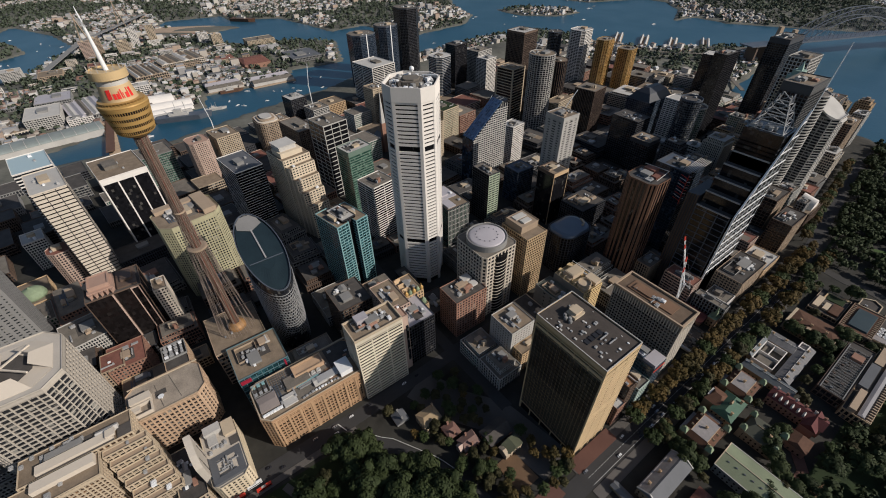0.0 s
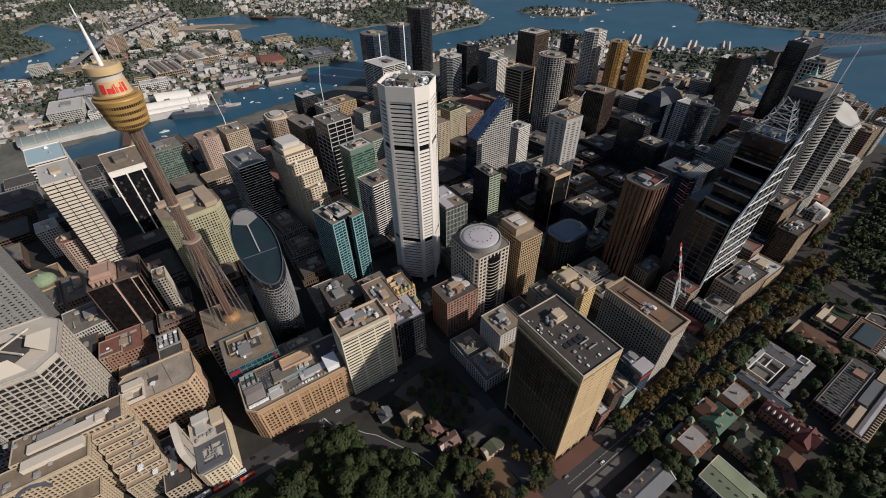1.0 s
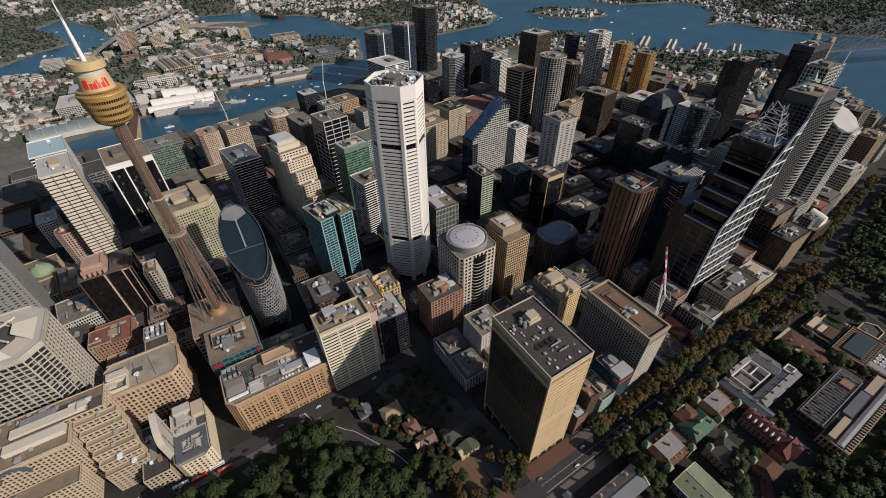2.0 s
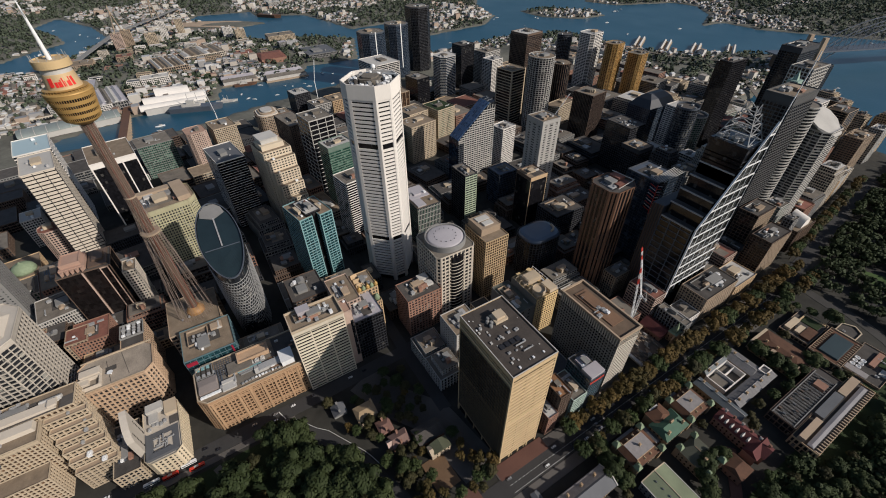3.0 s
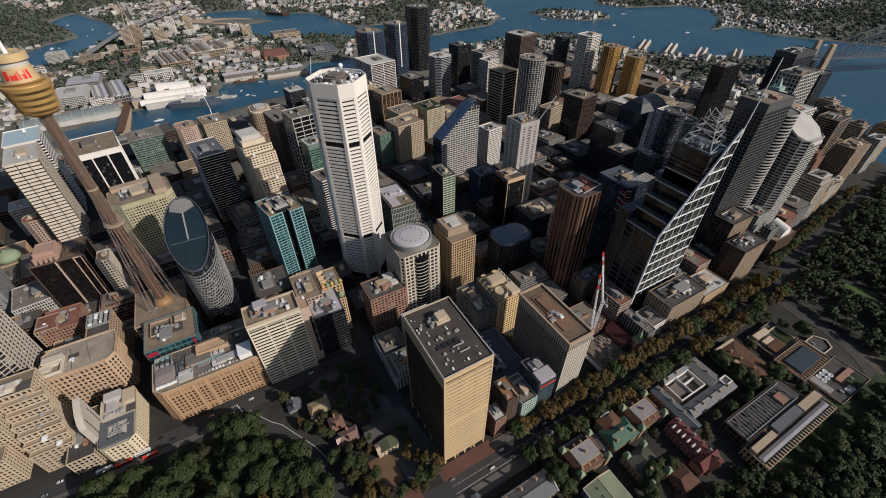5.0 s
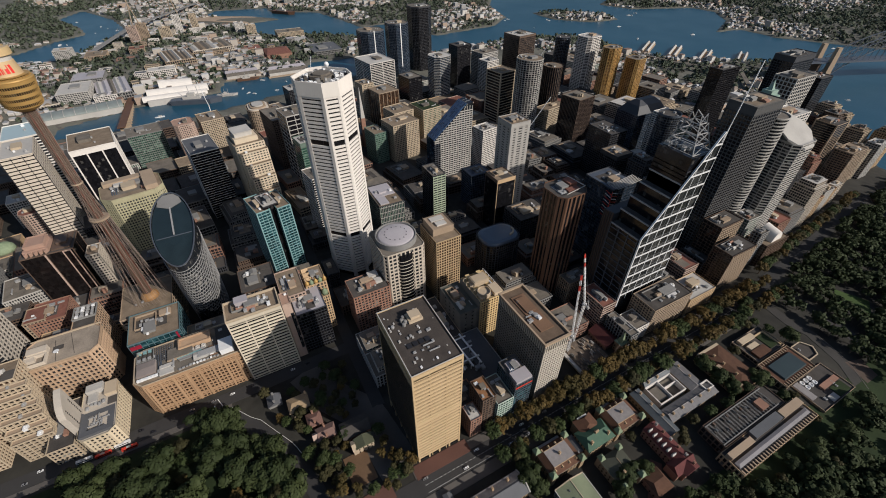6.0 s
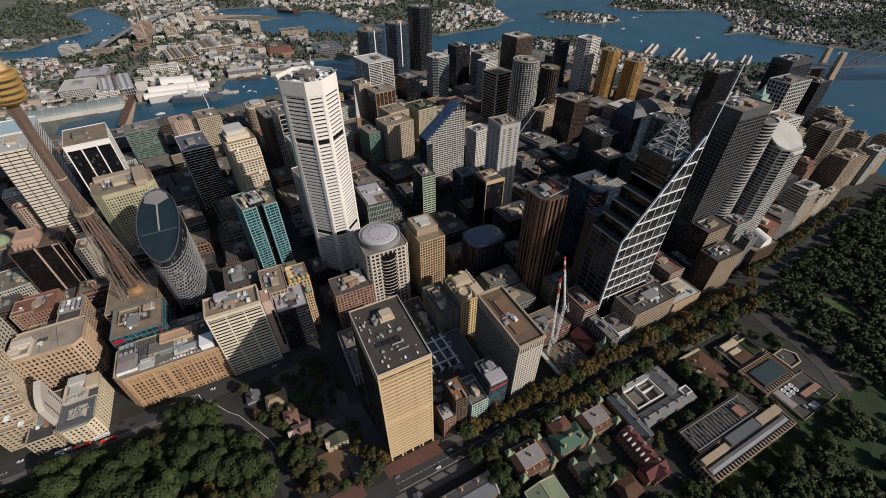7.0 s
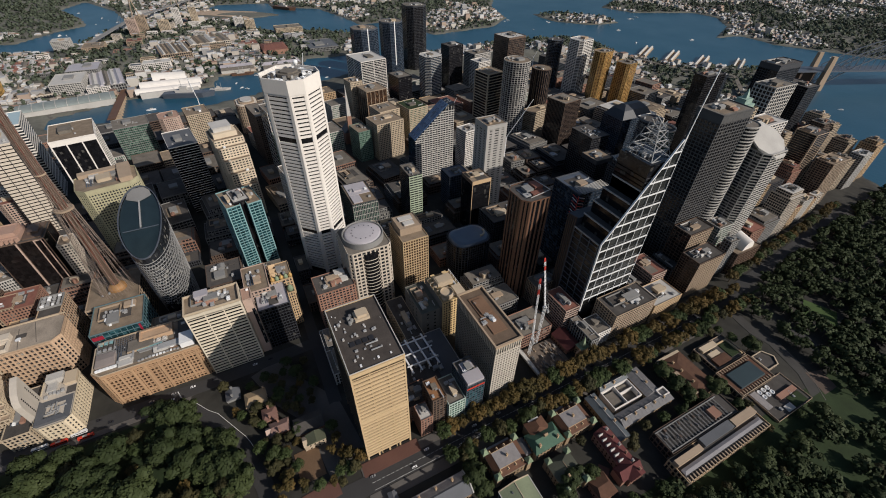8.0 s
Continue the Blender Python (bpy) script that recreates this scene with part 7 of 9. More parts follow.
def assembly():
    for x0, x1, y0, y1, lab, rf, al in ((-22, 22, 370, 381, "long stone range with blue-grey metal roof", MINT_ROOF, "x"), (3, 15, 381.8, 444, "stone range with grey lead roof and ribs", LEAD_ROOF, "y"), (-25, 2.4, 423, 439, "stone range with grey lead roof", LEAD_ROOF, "x"), (-26, -20.6, 388, 422.4, "low stone front range with grey roof", MINT_ROOF, "y")):
        a, e, r = hall("mint_range", lab, x0, x1, y0, y1, 7.5, 10, SHADED_STONE, rf, al, 1.0)
        ln = (x1 - x0 if al == "x" else y1 - y0) / 2
        part("ridge_roll", Mesh().beam((-ln, 0, 10.1), (ln, 0, 10.1), 0.35) if al == "x" else Mesh().beam((0, -ln, 10.1), (0, ln, 10.1), 0.35), LIGHT, a)
        for k in range(int(ln / 2.2)):
            q = -ln + 2 + 4.4 * k
            half = (y1 - y0 if al == "x" else x1 - x0) / 2
            part("roof_rib", Mesh().beam((q, -half, 7.6), (q, 0, 10.1), 0.22).beam((q, 0, 10.1), (q, half, 7.6), 0.22) if al == "x" else Mesh().beam((-half, q, 7.6), (0, q, 10.1), 0.22).beam((0, q, 10.1), (half, q, 7.6), 0.22), ROOF_SLATE, a)
        for k in range(int(ln / 6)):
            q = -ln + 5 + 12 * k
            chimney_stack(a, *((q, 1.5) if al == "x" else (1.5, q)), 8.5, 11.4)
    c = thing("mint_court", "white walled modern court with grey decks between old ranges", "building", pose(-9, 404, ground(-9, 404)))
    part("court_floor", Mesh().box(-11, 11, -18, 18, -3, 0.6), ROOF_GREY, c)
    o, i_ = [(-11, -17), (8, -17), (8, 17), (-11, 17)], [(-10.2, -16.2), (7.2, -16.2), (7.2, 16.2), (-10.2, 16.2)]
    part("court_wall", Mesh().ring(o, i_, 0.6, 7.4), WHITE, c)
    part("court_wall", Mesh().box(-10.2, 7.2, -1.4, -0.6, 0.6, 7.4).box(-3, -2.2, -0.6, 16.2, 0.6, 6.6), WHITE, c)
    part("court_deck", Mesh().box(-9, -3.4, 0, 15, 0.6, 4).box(-8, 5, -14, -3, 0.6, 4.8), ROOF_GREY, c)
    part("plant_frame", Mesh().box(11, 12, 30, 40, 4, 10).box(18, 19, 30, 40, 4, 10).box(12, 18, 30, 31, 8.8, 10).box(12, 18, 39, 40, 8.8, 10), WHITE, c)
    a, e, r = hall("parliament", "long parliament wing with rust-brown hipped roof", -18, 25, 459, 491, 10, 13, SHADED_STONE, RUST_ROOF, "x", 10)
    part("front_parapet", Mesh().box(-24, -21.4, -14, 16, -4, 10.5).box(-21.4, -14, -16.8, -14.2, 9, 11.5), CREAM, a)
    part("roof_ledge", Mesh().box(-12, 2, -15, -12.4, 10, 12.2).box(-6, -2, -12.4, -8, 10, 12.8).box(14, 19, -13, -9, 10, 13), TAN, a)
    for q in (-14, -4, 9):
        chimney_stack(a, q, -4, 11, 14.6)
    a, h, r = tower("modern_wing", "low modern wing with large dark glass roof", 15, 43, 504, 554, 6, TAN, G_DARK, RUST_ROOF, floor=5, bay=4, band=1.4, pier=1.0, units=0, plant=False, category="building")
    part("roof_light", Mesh().prism(rect(17.5, 37), h + 0.1, h + 1.8, rect(16, 35.5)), surface("dark_rooflight", (0.03, 0.045, 0.05), 0.5, spread=0.2, spec=0.3), a, "dark glass rooflight")
    for i in range(13):
        for sx in (-11.6, 11.6):
            part("rim_baffle", Mesh().box(sx - 1.5, sx + 1.5, -23 + i * 3.6, -22.2 + i * 3.6, h + 0.1, h + 1.0), TAN, a)
    a, h, r = tower("hexagon_pavilion", "low hexagonal pavilion with pale coping", 18, 36, 557, 581, 3, TAN, G_DARK, ROOF_DARK, poly=[(-9, -11), (9, -11), (9, 5), (1, 11), (-9, 5)], floor=4, bay=4, band=1.2, pier=0.8, units=1, plant=False, category="building")
    part("coping", Mesh().ring([(-9.2, -11.2), (9.2, -11.2), (9.2, 5.2), (1, 11.3), (-9.2, 5.2)], [(-8.2, -10.2), (8.2, -10.2), (8.2, 4.4), (1, 9.8), (-8.2, 4.4)], h + 1.1, h + 1.5), CREAM, a)
    a, h, r = tower("garden_wing", "low wing with planted roof terraces and tan parapets", -15, 13, 512, 557, 3, TAN, G_DARK, ROOF_DARK, floor=4, bay=4, band=1.2, pier=0.8, units=2, plant=False, category="building")
    part("roof_garden", Mesh().box(-6, 10, 6, 18, h, h + 0.8), LAWN, a, "planted roof bed")
    part("terrace_block", Mesh().box(-12, -6, -18, 4, h, h + 3).box(-3, 2, -16, -2, h, h + 2.4), CREAM, a)
    part("terrace_block", Mesh().box(3, 12, -18, 2, h, h + 2.6), RUST_ROOF, a)
    part("terrace_wall", Mesh().box(-8, 12, 18.4, 20, h, h + 1.6).box(-8, -6.6, 5, 18, h, h + 1.6), OCHRE, a)
    tower("library_block", "brown library block with open roof trusses", 30, 51, 398, 483, 10, BROWN, G_DARK, ROOF_DARK, floor=4.2, bay=4, band=1.4, pier=1.1, units=0, plant=False, category="library")
    a, h, r = tower("library_hall", "library hall with tan parapet and long grey skylight", 51.6, 72, 392, 498, 8, SAND, G_DARK, ROOF_DARK, floor=4.2, bay=3.6, band=1.2, pier=1.4, units=0, plant=False, category="library")
    part("ridge_skylight", Mesh().box(0.4, 5.0, -51, 49, h + 0.1, h + 1.6).gable(0.2, 5.2, -51.2, 49.2, h + 1.6, h + 2.4, "y", 2), surface("lilac_grey_sheeting", (0.20, 0.19, 0.195), 0.55, spread=0.25), a, "lilac-grey sheeted skylight")
    for i in range(29):
        part("parapet_pier", Mesh().box(6.5, 10.4, -52 + i * 3.6, -50.8 + i * 3.6, -2, h + 1.4), TAN, a)
    part("grey_roof", Mesh().box(-10, -3, -18, 20, h, h + 4.4), ROOF_SLATE, a)
    part("tan_penthouse", Mesh().box(-7, -2, -52, -22, h, h + 5), TAN, a)
    part("tan_penthouse", Mesh().box(-9, -2.4, 21, 50, h, h + 5), TAN, a)
    tr = thing("roof_trusses", "open dark steel trusses over the library roof", "roof structure", pose(40.5, 438, 10.2))
    for i in range(20):
        y = -38 + i * 3.8
        part("truss", Mesh().beam((-8, y, 1.2), (8, y, 1.2), 0.3).beam((-8, y, 0.1), (8, y, 0.1), 0.3).rail([(-8 + k * 2, y, 0.1 + 1.1 * (k % 2)) for k in range(9)], 0.12), GREY, tr)
    rng = random.Random(64)
    for i in range(26):
        x, y, q = rng.uniform(-7, 5), -36 + i * 2.8, rng.uniform(0.5, 1.3)
        part("plant_box", Mesh().box(x - q, x + q, y - q * 0.7, y + q * 0.7, 0, 0.5 + q), (ROOF_DARK, ROOF_SLATE, BROWN)[i % 3], tr)
    part("truss_edge", Mesh().beam((-8.6, -40, 0.6), (-8.6, 38, 0.6), 0.7, 1.6).beam((8.6, -40, 0.6), (8.6, 38, 0.6), 0.7, 1.6), GREY, tr)
    part("roof_box", Mesh().box(-3, 6, 18, 27, 0, 3), BRICK, tr)
    a, h, r = tower("cafe_block", "low block with white round roof vents", 42, 73, 517, 570, -1, TAN, G_DARK, ROOF_DARK, floor=4, bay=4, band=1.2, pier=0.8, units=3, plant=False, category="building")
    for i in range(3):
        for j in range(2):
            part("round_vent", Mesh().lathe([(2.2, h), (2.2, h + 1.4), (1.5, h + 1.4), (1.5, h + 0.6)], 16, -11 + j * 5, -14 + i * 6), WHITE_METAL, a, "white round roof vent")
    part("roof_block", Mesh().box(-2, 3, -4, 22, h, h + 2.4), BRICK, a)
    part("roof_terrace", Mesh().box(4, 14, 4, 22, h, h + 0.5), LAWN, a)
    part("pale_deck", Mesh().box(-14, 4, -25, -17, h, h + 1.2), TOP_DECK, a)
    part("pale_deck", Mesh().box(8, 14, -8, 2, h, h + 1.0), LIGHT, a)


assembly()


def square():
    hall("gate_lodge", "small grey gabled lodge on the square", -188, -177, 71, 83, 4, 7.5, GREY, ROOF_SLATE, "x", 0, chimneys=2)
    a, e, r = hall("gate_lodge", "cream lodge with tan hipped roof", -172, -157, 88, 106, 9, 12, CREAM, surface("tan_shingles", (0.30, 0.22, 0.13), 0.9, spread=0.25), "y", 4)
    chimney_stack(a, -6, 8, 9, 13)
    hall("old_offices", "small brick offices with brown tiled hipped roof", -149, -136, 100, 112, 7, 9.5, BRICK, surface("brown_tiles", (0.17, 0.095, 0.075), 0.9, spread=0.3), "y", 4, chimneys=2)
    a, e, r = hall("old_offices", "gabled brick offices with pink stone trim", -131, -119, 104, 120, 7, 10, BRICK, surface("pink_brown_tiles", (0.22, 0.14, 0.115), 0.9, spread=0.25), "y", 2, chimneys=2)
    part("bay", Mesh().box(-3, 3, -11, -8, -2, 7).gable(-3.5, 3.5, -11.5, -2, 7, 9.8, "y", 0), PINK, a)
    a, e, r = hall("church", "old brick church with dark slate roof", -125, -109, 124, 148, 7, 12, BRICK, ROOF_DARK, "y", 0)
    a, e, r = hall("registry", "cream stone registry with dull green roof", -104, -95, 131, 146, 9, 11.4, CREAM, surface("olive_roof", (0.085, 0.09, 0.055), 0.85, spread=0.25), "x", 0)
    part("portico", Mesh().box(-4.5, 4.5, -10.5, -7.6, -2, 8).gable(-5, 5, -11, -7.5, 8, 10.6, "y", 0), CREAM, a)
    hall("crypt_church", "brick church with wine-red roof among towers", -98, -73, 393, 411, 7, 13, BRICK, WINE_ROOF, "x", 0)
    a, e, r = hall("church_tower", "ornate sandstone church front with green copper spire", -72, -64, 402, 412, 12, 12.4, ORANGE_STONE, COPPER, "y", 1)
    part("spire", Mesh().prism(rect(5, 5), 12.4, 26, rect(0.4, 0.4)), COPPER, a, "green copper spire")
    part("front_gable", Mesh().box(3.8, 5, -12, 2, -2, 11).gable(3.6, 5.2, -12, -4, 11, 15, "x", 0), ORANGE_STONE, a)


square()


def building_site():
    g = 0
    site = thing("building_site", "open building site with raw concrete slab, timber and steel", "building site", pose(-77, 372, ground(-77, 372)))
    FOOT.append((-100, -58, 349, 389))
    part("slab", Mesh().box(-20, 20, -19, 19, -4, 1.2), surface("raw_site_slab", (0.14, 0.11, 0.085), 0.95, spread=0.35, big=0.3), site)
    rng = random.Random(3)
    for i in range(34):
        x, y = rng.uniform(-17, 17), rng.uniform(-16, 16)
        part("core_wall", Mesh().box(x - 2, x + 2, y - 0.2, y + 0.2, 1.2, rng.uniform(2.4, 4.2)), LIGHT if i % 2 else GREY, site)
        part("timber_stack", Mesh().box(y - 1.4, y + 1.4, x - 0.7, x + 0.7, 1.2, 2.1), TAN, site)
    part("hoarding", Mesh().box(20, 20.3, -19, 19, 0, 3.5).box(-20, 20, -19.3, -19, 0, 3.5), WHITE, site, "white site hoarding")
    part("gantry", Mesh().beam((-19, -23.5, 6), (16, -21.5, 4), 3.4, 2.2), LIGHT, site, "pale covered walkway")
    for bx, by, tx, ty, tz, mast in ((-91, 358, -106, 366, 89, 25), (-100, 374.5, -119, 379, 100, 56)):
        gz = ground(bx, by)
        c = thing("tower_crane", "white and red luffing tower crane over the building site", "crane", pose(bx, by, gz), "site cranes")
        m = Mesh()
        for sx in (-0.9, 0.9):
            for sy in (-0.9, 0.9):
                m.beam((sx, sy, 0), (sx, sy, mast), 0.3)
        for k in range(int(mast / 2.4)):
            s = 0.9 if k % 2 else -0.9
            m.beam((-s, -0.9, k * 2.4), (s, -0.9, k * 2.4 + 2.4), 0.2).beam((0.9, -s, k * 2.4), (0.9, s, k * 2.4 + 2.4), 0.2).beam((-0.9, -s, k * 2.4), (-0.9, s, k * 2.4 + 2.4), 0.2)
        part("mast", m, WHITE_METAL, c)
        part("cab", Mesh().box(-1.6, 1.6, -1.6, 1.6, mast, mast + 2.6), WHITE_METAL, c)
        part("counter_jib", Mesh().beam((0, 0, mast + 2), ((bx - tx) * 0.35, (by - ty) * 0.35, mast + 3), 1.4, 1.0).box(-1.2 + (bx - tx) * 0.3, 1.2 + (bx - tx) * 0.3, -1.2 + (by - ty) * 0.3, 1.2 + (by - ty) * 0.3, mast + 1, mast + 3.4), METAL, c)
        part("a_frame", Mesh().beam((0, 0, mast + 2), ((bx - tx) * 0.2, (by - ty) * 0.2, mast + 11), 0.5).beam(((bx - tx) * 0.35, (by - ty) * 0.35, mast + 3), ((bx - tx) * 0.2, (by - ty) * 0.2, mast + 11), 0.4), METAL, c)
        tip = Vector((tx - bx, ty - by, tz - gz))
        foot = Vector((0, 0, mast + 2))
        u = (tip - foot)
        for k in range(12):
            p, q = foot + u * k / 12, foot + u * (k + 1) / 12
            jm = Mesh()
            side = Vector((u.y, -u.x, 0)).normalized() * 0.8
            up = Vector((0, 0, 0.9))
            jm.beam(p - side, q - side, 0.3).beam(p + side, q + side, 0.3).beam(p + up, q + up, 0.3).beam(p - side, q + side, 0.2).beam(p + side, q + up, 0.2).beam(p - side, q + up, 0.2)
            part("jib_section", jm, RED_PAINT if k >= 8 and k % 2 else WHITE_METAL, c)
        part("pendant_cable", Mesh().beam(((bx - tx) * 0.2, (by - ty) * 0.2, mast + 11), tuple(foot + u * 0.96), 0.15), DARK, c)


building_site()


def far_crane(bx, by, height, tip, label):
    g = ground(bx, by)
    c = thing("tower_crane", label, "crane", pose(bx, by, g), "distant cranes")
    part("mast", Mesh().beam((0, 0, 0), (0, 0, height), 1.3), WHITE_METAL, c)
    part("jib", Mesh().beam((0, 0, height), tip, 0.9), WHITE_METAL, c)
    part("counter_jib", Mesh().beam((0, 0, height), (-tip[0] * 0.25, -tip[1] * 0.25, height + 1), 1.5), METAL, c)


far_crane(-925, 90, 60, (-4, -6, 110), "white luffing crane by the western harbour")
far_crane(-1010, 330, 62, (-20, 14, 104), "white luffing crane by the western harbour")
far_crane(-800, 880, 90, (14, 16, 130), "white luffing crane among northern towers")
far_crane(-462, 572, 60, (22, 30, 130), "white luffing crane among dark towers")
far_crane(-590, 520, 62, (10, 14, 100), "white luffing crane among dark towers")


# ---- blocks between the streets filled with older offices ----
STREETS_X = [-1000, -930, -850, -790, -712, -640, -565, -480, -385, -302, -218, -140, -52]
STREETS_Y = [-300, -225, -130, -42, 65, 163, 272, 335, 400, 500, 565, 640, 705, 790, 870, 960, 1050, 1120, 1220]


def fill_blocks():
    rng = random.Random(42)
    looks = [(CREAM, G_DARK, ROOF_TAN, "cream rendered office block with flat tan roof"), (BRICK, G_DARK, ROOF_GREY, "red brick office block with flat grey roof"), (TAN, G_DARK, ROOF_GREY, "tan concrete office block with flat roof"),
             (GREY, G_DARK, ROOF_DARK, "grey concrete office block with dark roof"), (SAND, G_BRONZE, ROOF_TAN, "old sandstone office block with flat roof"), (LIGHT, G_DARK, ROOF_GREY, "pale concrete office block with roof plant"), (BROWN, G_DARK, ROOF_GREY, "brown stone office block with grey roof"), (GREY, G_BLACK, ROOF_GREY, "grey concrete office block with black windows"),
             (DARK, G_BLACK, ROOF_DARK, "dark glass office block with dark roof"), (PINK, G_DARK, ROOF_RED, "pinkish brick block with red roof"), (LIGHT, G_GREEN, ROOF_GREY, "pale office block with green glass")]
    quay_looks = [(SAND, G_DARK, ROOF_RED, "old sandstone block with terracotta roof"), (CREAM, G_DARK, ROOF_TAN, "cream rendered block with tan roof"), (BRICK, G_DARK, ROOF_RED, "red brick block with terracotta roof"), (IVORY, G_DARK, LIGHT, "pale office block with white roof")]
    # Dark walls and roofs that paint in the shade between tall neighbours.
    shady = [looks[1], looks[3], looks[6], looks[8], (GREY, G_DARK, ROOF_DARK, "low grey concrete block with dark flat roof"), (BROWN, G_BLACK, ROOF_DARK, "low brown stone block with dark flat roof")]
    for xa, xb in zip(STREETS_X, STREETS_X[1:]):
        for ya, yb in zip(STREETS_Y, STREETS_Y[1:]):
            lot = 30 if xa > -320 and ya >= 400 else 38 if xa > -500 and ya < 640 else 54
            nx, ny = max(1, round((xb - xa - 16) / lot)), max(1, round((yb - ya - 12) / lot))
            for i in range(nx):
                for j in range(ny):
                    w, d = (xb - xa - 16) / nx, (yb - ya - 12) / ny
                    x0, y0 = xa + 8 + i * w, ya + 6 + j * d
                    x1, y1 = x0 + w - rng.choice((0.6, 0.8, 3)) - (3 if x0 < -480 else 0), y0 + d - rng.choice((0.6, 0.8, 3)) - (3 if x0 < -480 else 0)
                    if y1 > 500:
                        x1 = min(x1, -64 - 0.13 * (y1 - 510))
                    if x1 > -300 and y0 < -40 or x1 > -222 and y1 < 174 or x0 > -60 or (x1 > -225 and y0 < 70):
                        continue
                    if from_shore((x0 + x1) / 2, (y0 + y1) / 2) < 22:
                        continue
                    bad = False
                    for a, b, c, e in FOOT:
                        if x0 < b and x1 > a and y0 < e and y1 > c:
                            ox, oy = min(x1, b) - max(x0, a), min(y1, e) - max(y0, c)
                            if ox < w * 0.45 and ox < oy:
                                if a > x0:
                                    x1 = min(x1, a - 0.6)
                                else:
                                    x0 = max(x0, b + 0.6)
                            elif oy < d * 0.45:
                                if c > y0:
                                    y1 = min(y1, c - 0.6)
                                else:
                                    y0 = max(y0, e + 0.6)
                            else:
                                bad = True
                    if bad or x1 - x0 < 9 or y1 - y0 < 9:
                        continue
                    wall, gl, rf, lab = rng.choice(looks)
                    if y0 > 690 and x0 > -640 and rng.random() < 0.6:
                        wall, gl, rf, lab = rng.choice(quay_looks)
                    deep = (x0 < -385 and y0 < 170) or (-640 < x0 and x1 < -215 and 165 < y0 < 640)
                    # Blocks hemmed in by towers take the darkened, shade-imitating looks.
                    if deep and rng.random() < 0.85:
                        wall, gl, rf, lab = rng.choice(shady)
                    top = ground((x0 + x1) / 2, (y0 + y1) / 2) + rng.choice((14, 18, 22, 26, 30, 36, 44) if x0 < -480 else (12, 15, 18, 22, 26, 32))
                    if x0 > -145 and y0 < 640:
                        top = rng.choice((14, 18, 24, 30))
                    elif x0 > -320 and y0 > 490:
                        top = rng.choice((16, 24, 32, 40, 48, 56))
                    if y0 > 1000 or x0 < -900:
                        top -= 8
                    if deep:
                        top = ground((x0 + x1) / 2, (y0 + y1) / 2) + rng.choice((8, 11, 14, 17, 22))
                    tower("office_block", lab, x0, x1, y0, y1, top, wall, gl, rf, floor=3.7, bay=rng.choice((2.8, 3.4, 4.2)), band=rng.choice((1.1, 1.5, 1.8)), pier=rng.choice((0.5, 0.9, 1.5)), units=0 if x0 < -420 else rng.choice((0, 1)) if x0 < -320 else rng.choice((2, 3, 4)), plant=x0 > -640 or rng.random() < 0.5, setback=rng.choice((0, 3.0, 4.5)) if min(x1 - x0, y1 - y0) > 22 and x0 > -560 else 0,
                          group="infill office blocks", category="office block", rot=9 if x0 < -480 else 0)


fill_blocks()


# ---- streets, squares and paths ----
def ribbon(name, label, points, width, material, lift=0.25, category="road", thick=0.5, kind="structure"):
    """A paved strip that follows the ground along a line."""
    pts = []
    for (xa, ya), (xb, yb) in zip(points, points[1:]):
        n = max(1, int(math.hypot(xb - xa, yb - ya) / 7))
        pts += [(xa + (xb - xa) * i / n, ya + (yb - ya) * i / n) for i in range(n)]
    pts.append(points[-1])
    m = Mesh()
    for i, (x, y) in enumerate(pts):
        a, b = Vector(pts[max(0, i - 1)]), Vector(pts[min(len(pts) - 1, i + 1)])
        u = (b - a).normalized()
        s = Vector((-u.y, u.x)) * width / 2
        for q in (Vector((x, y)) + s, Vector((x, y)) - s):
            z = ground(q.x, q.y) + lift
            m.v += [(q.x, q.y, z), (q.x, q.y, z - thick)]
    for i in range(len(pts) - 1):
        k = 4 * i
        m.f += [(k, k + 2, k + 6, k + 4), (k, k + 4, k + 5, k + 1), (k + 2, k + 3, k + 7, k + 6)]
    return tagged(part(name, m, material), label, category, kind=kind)


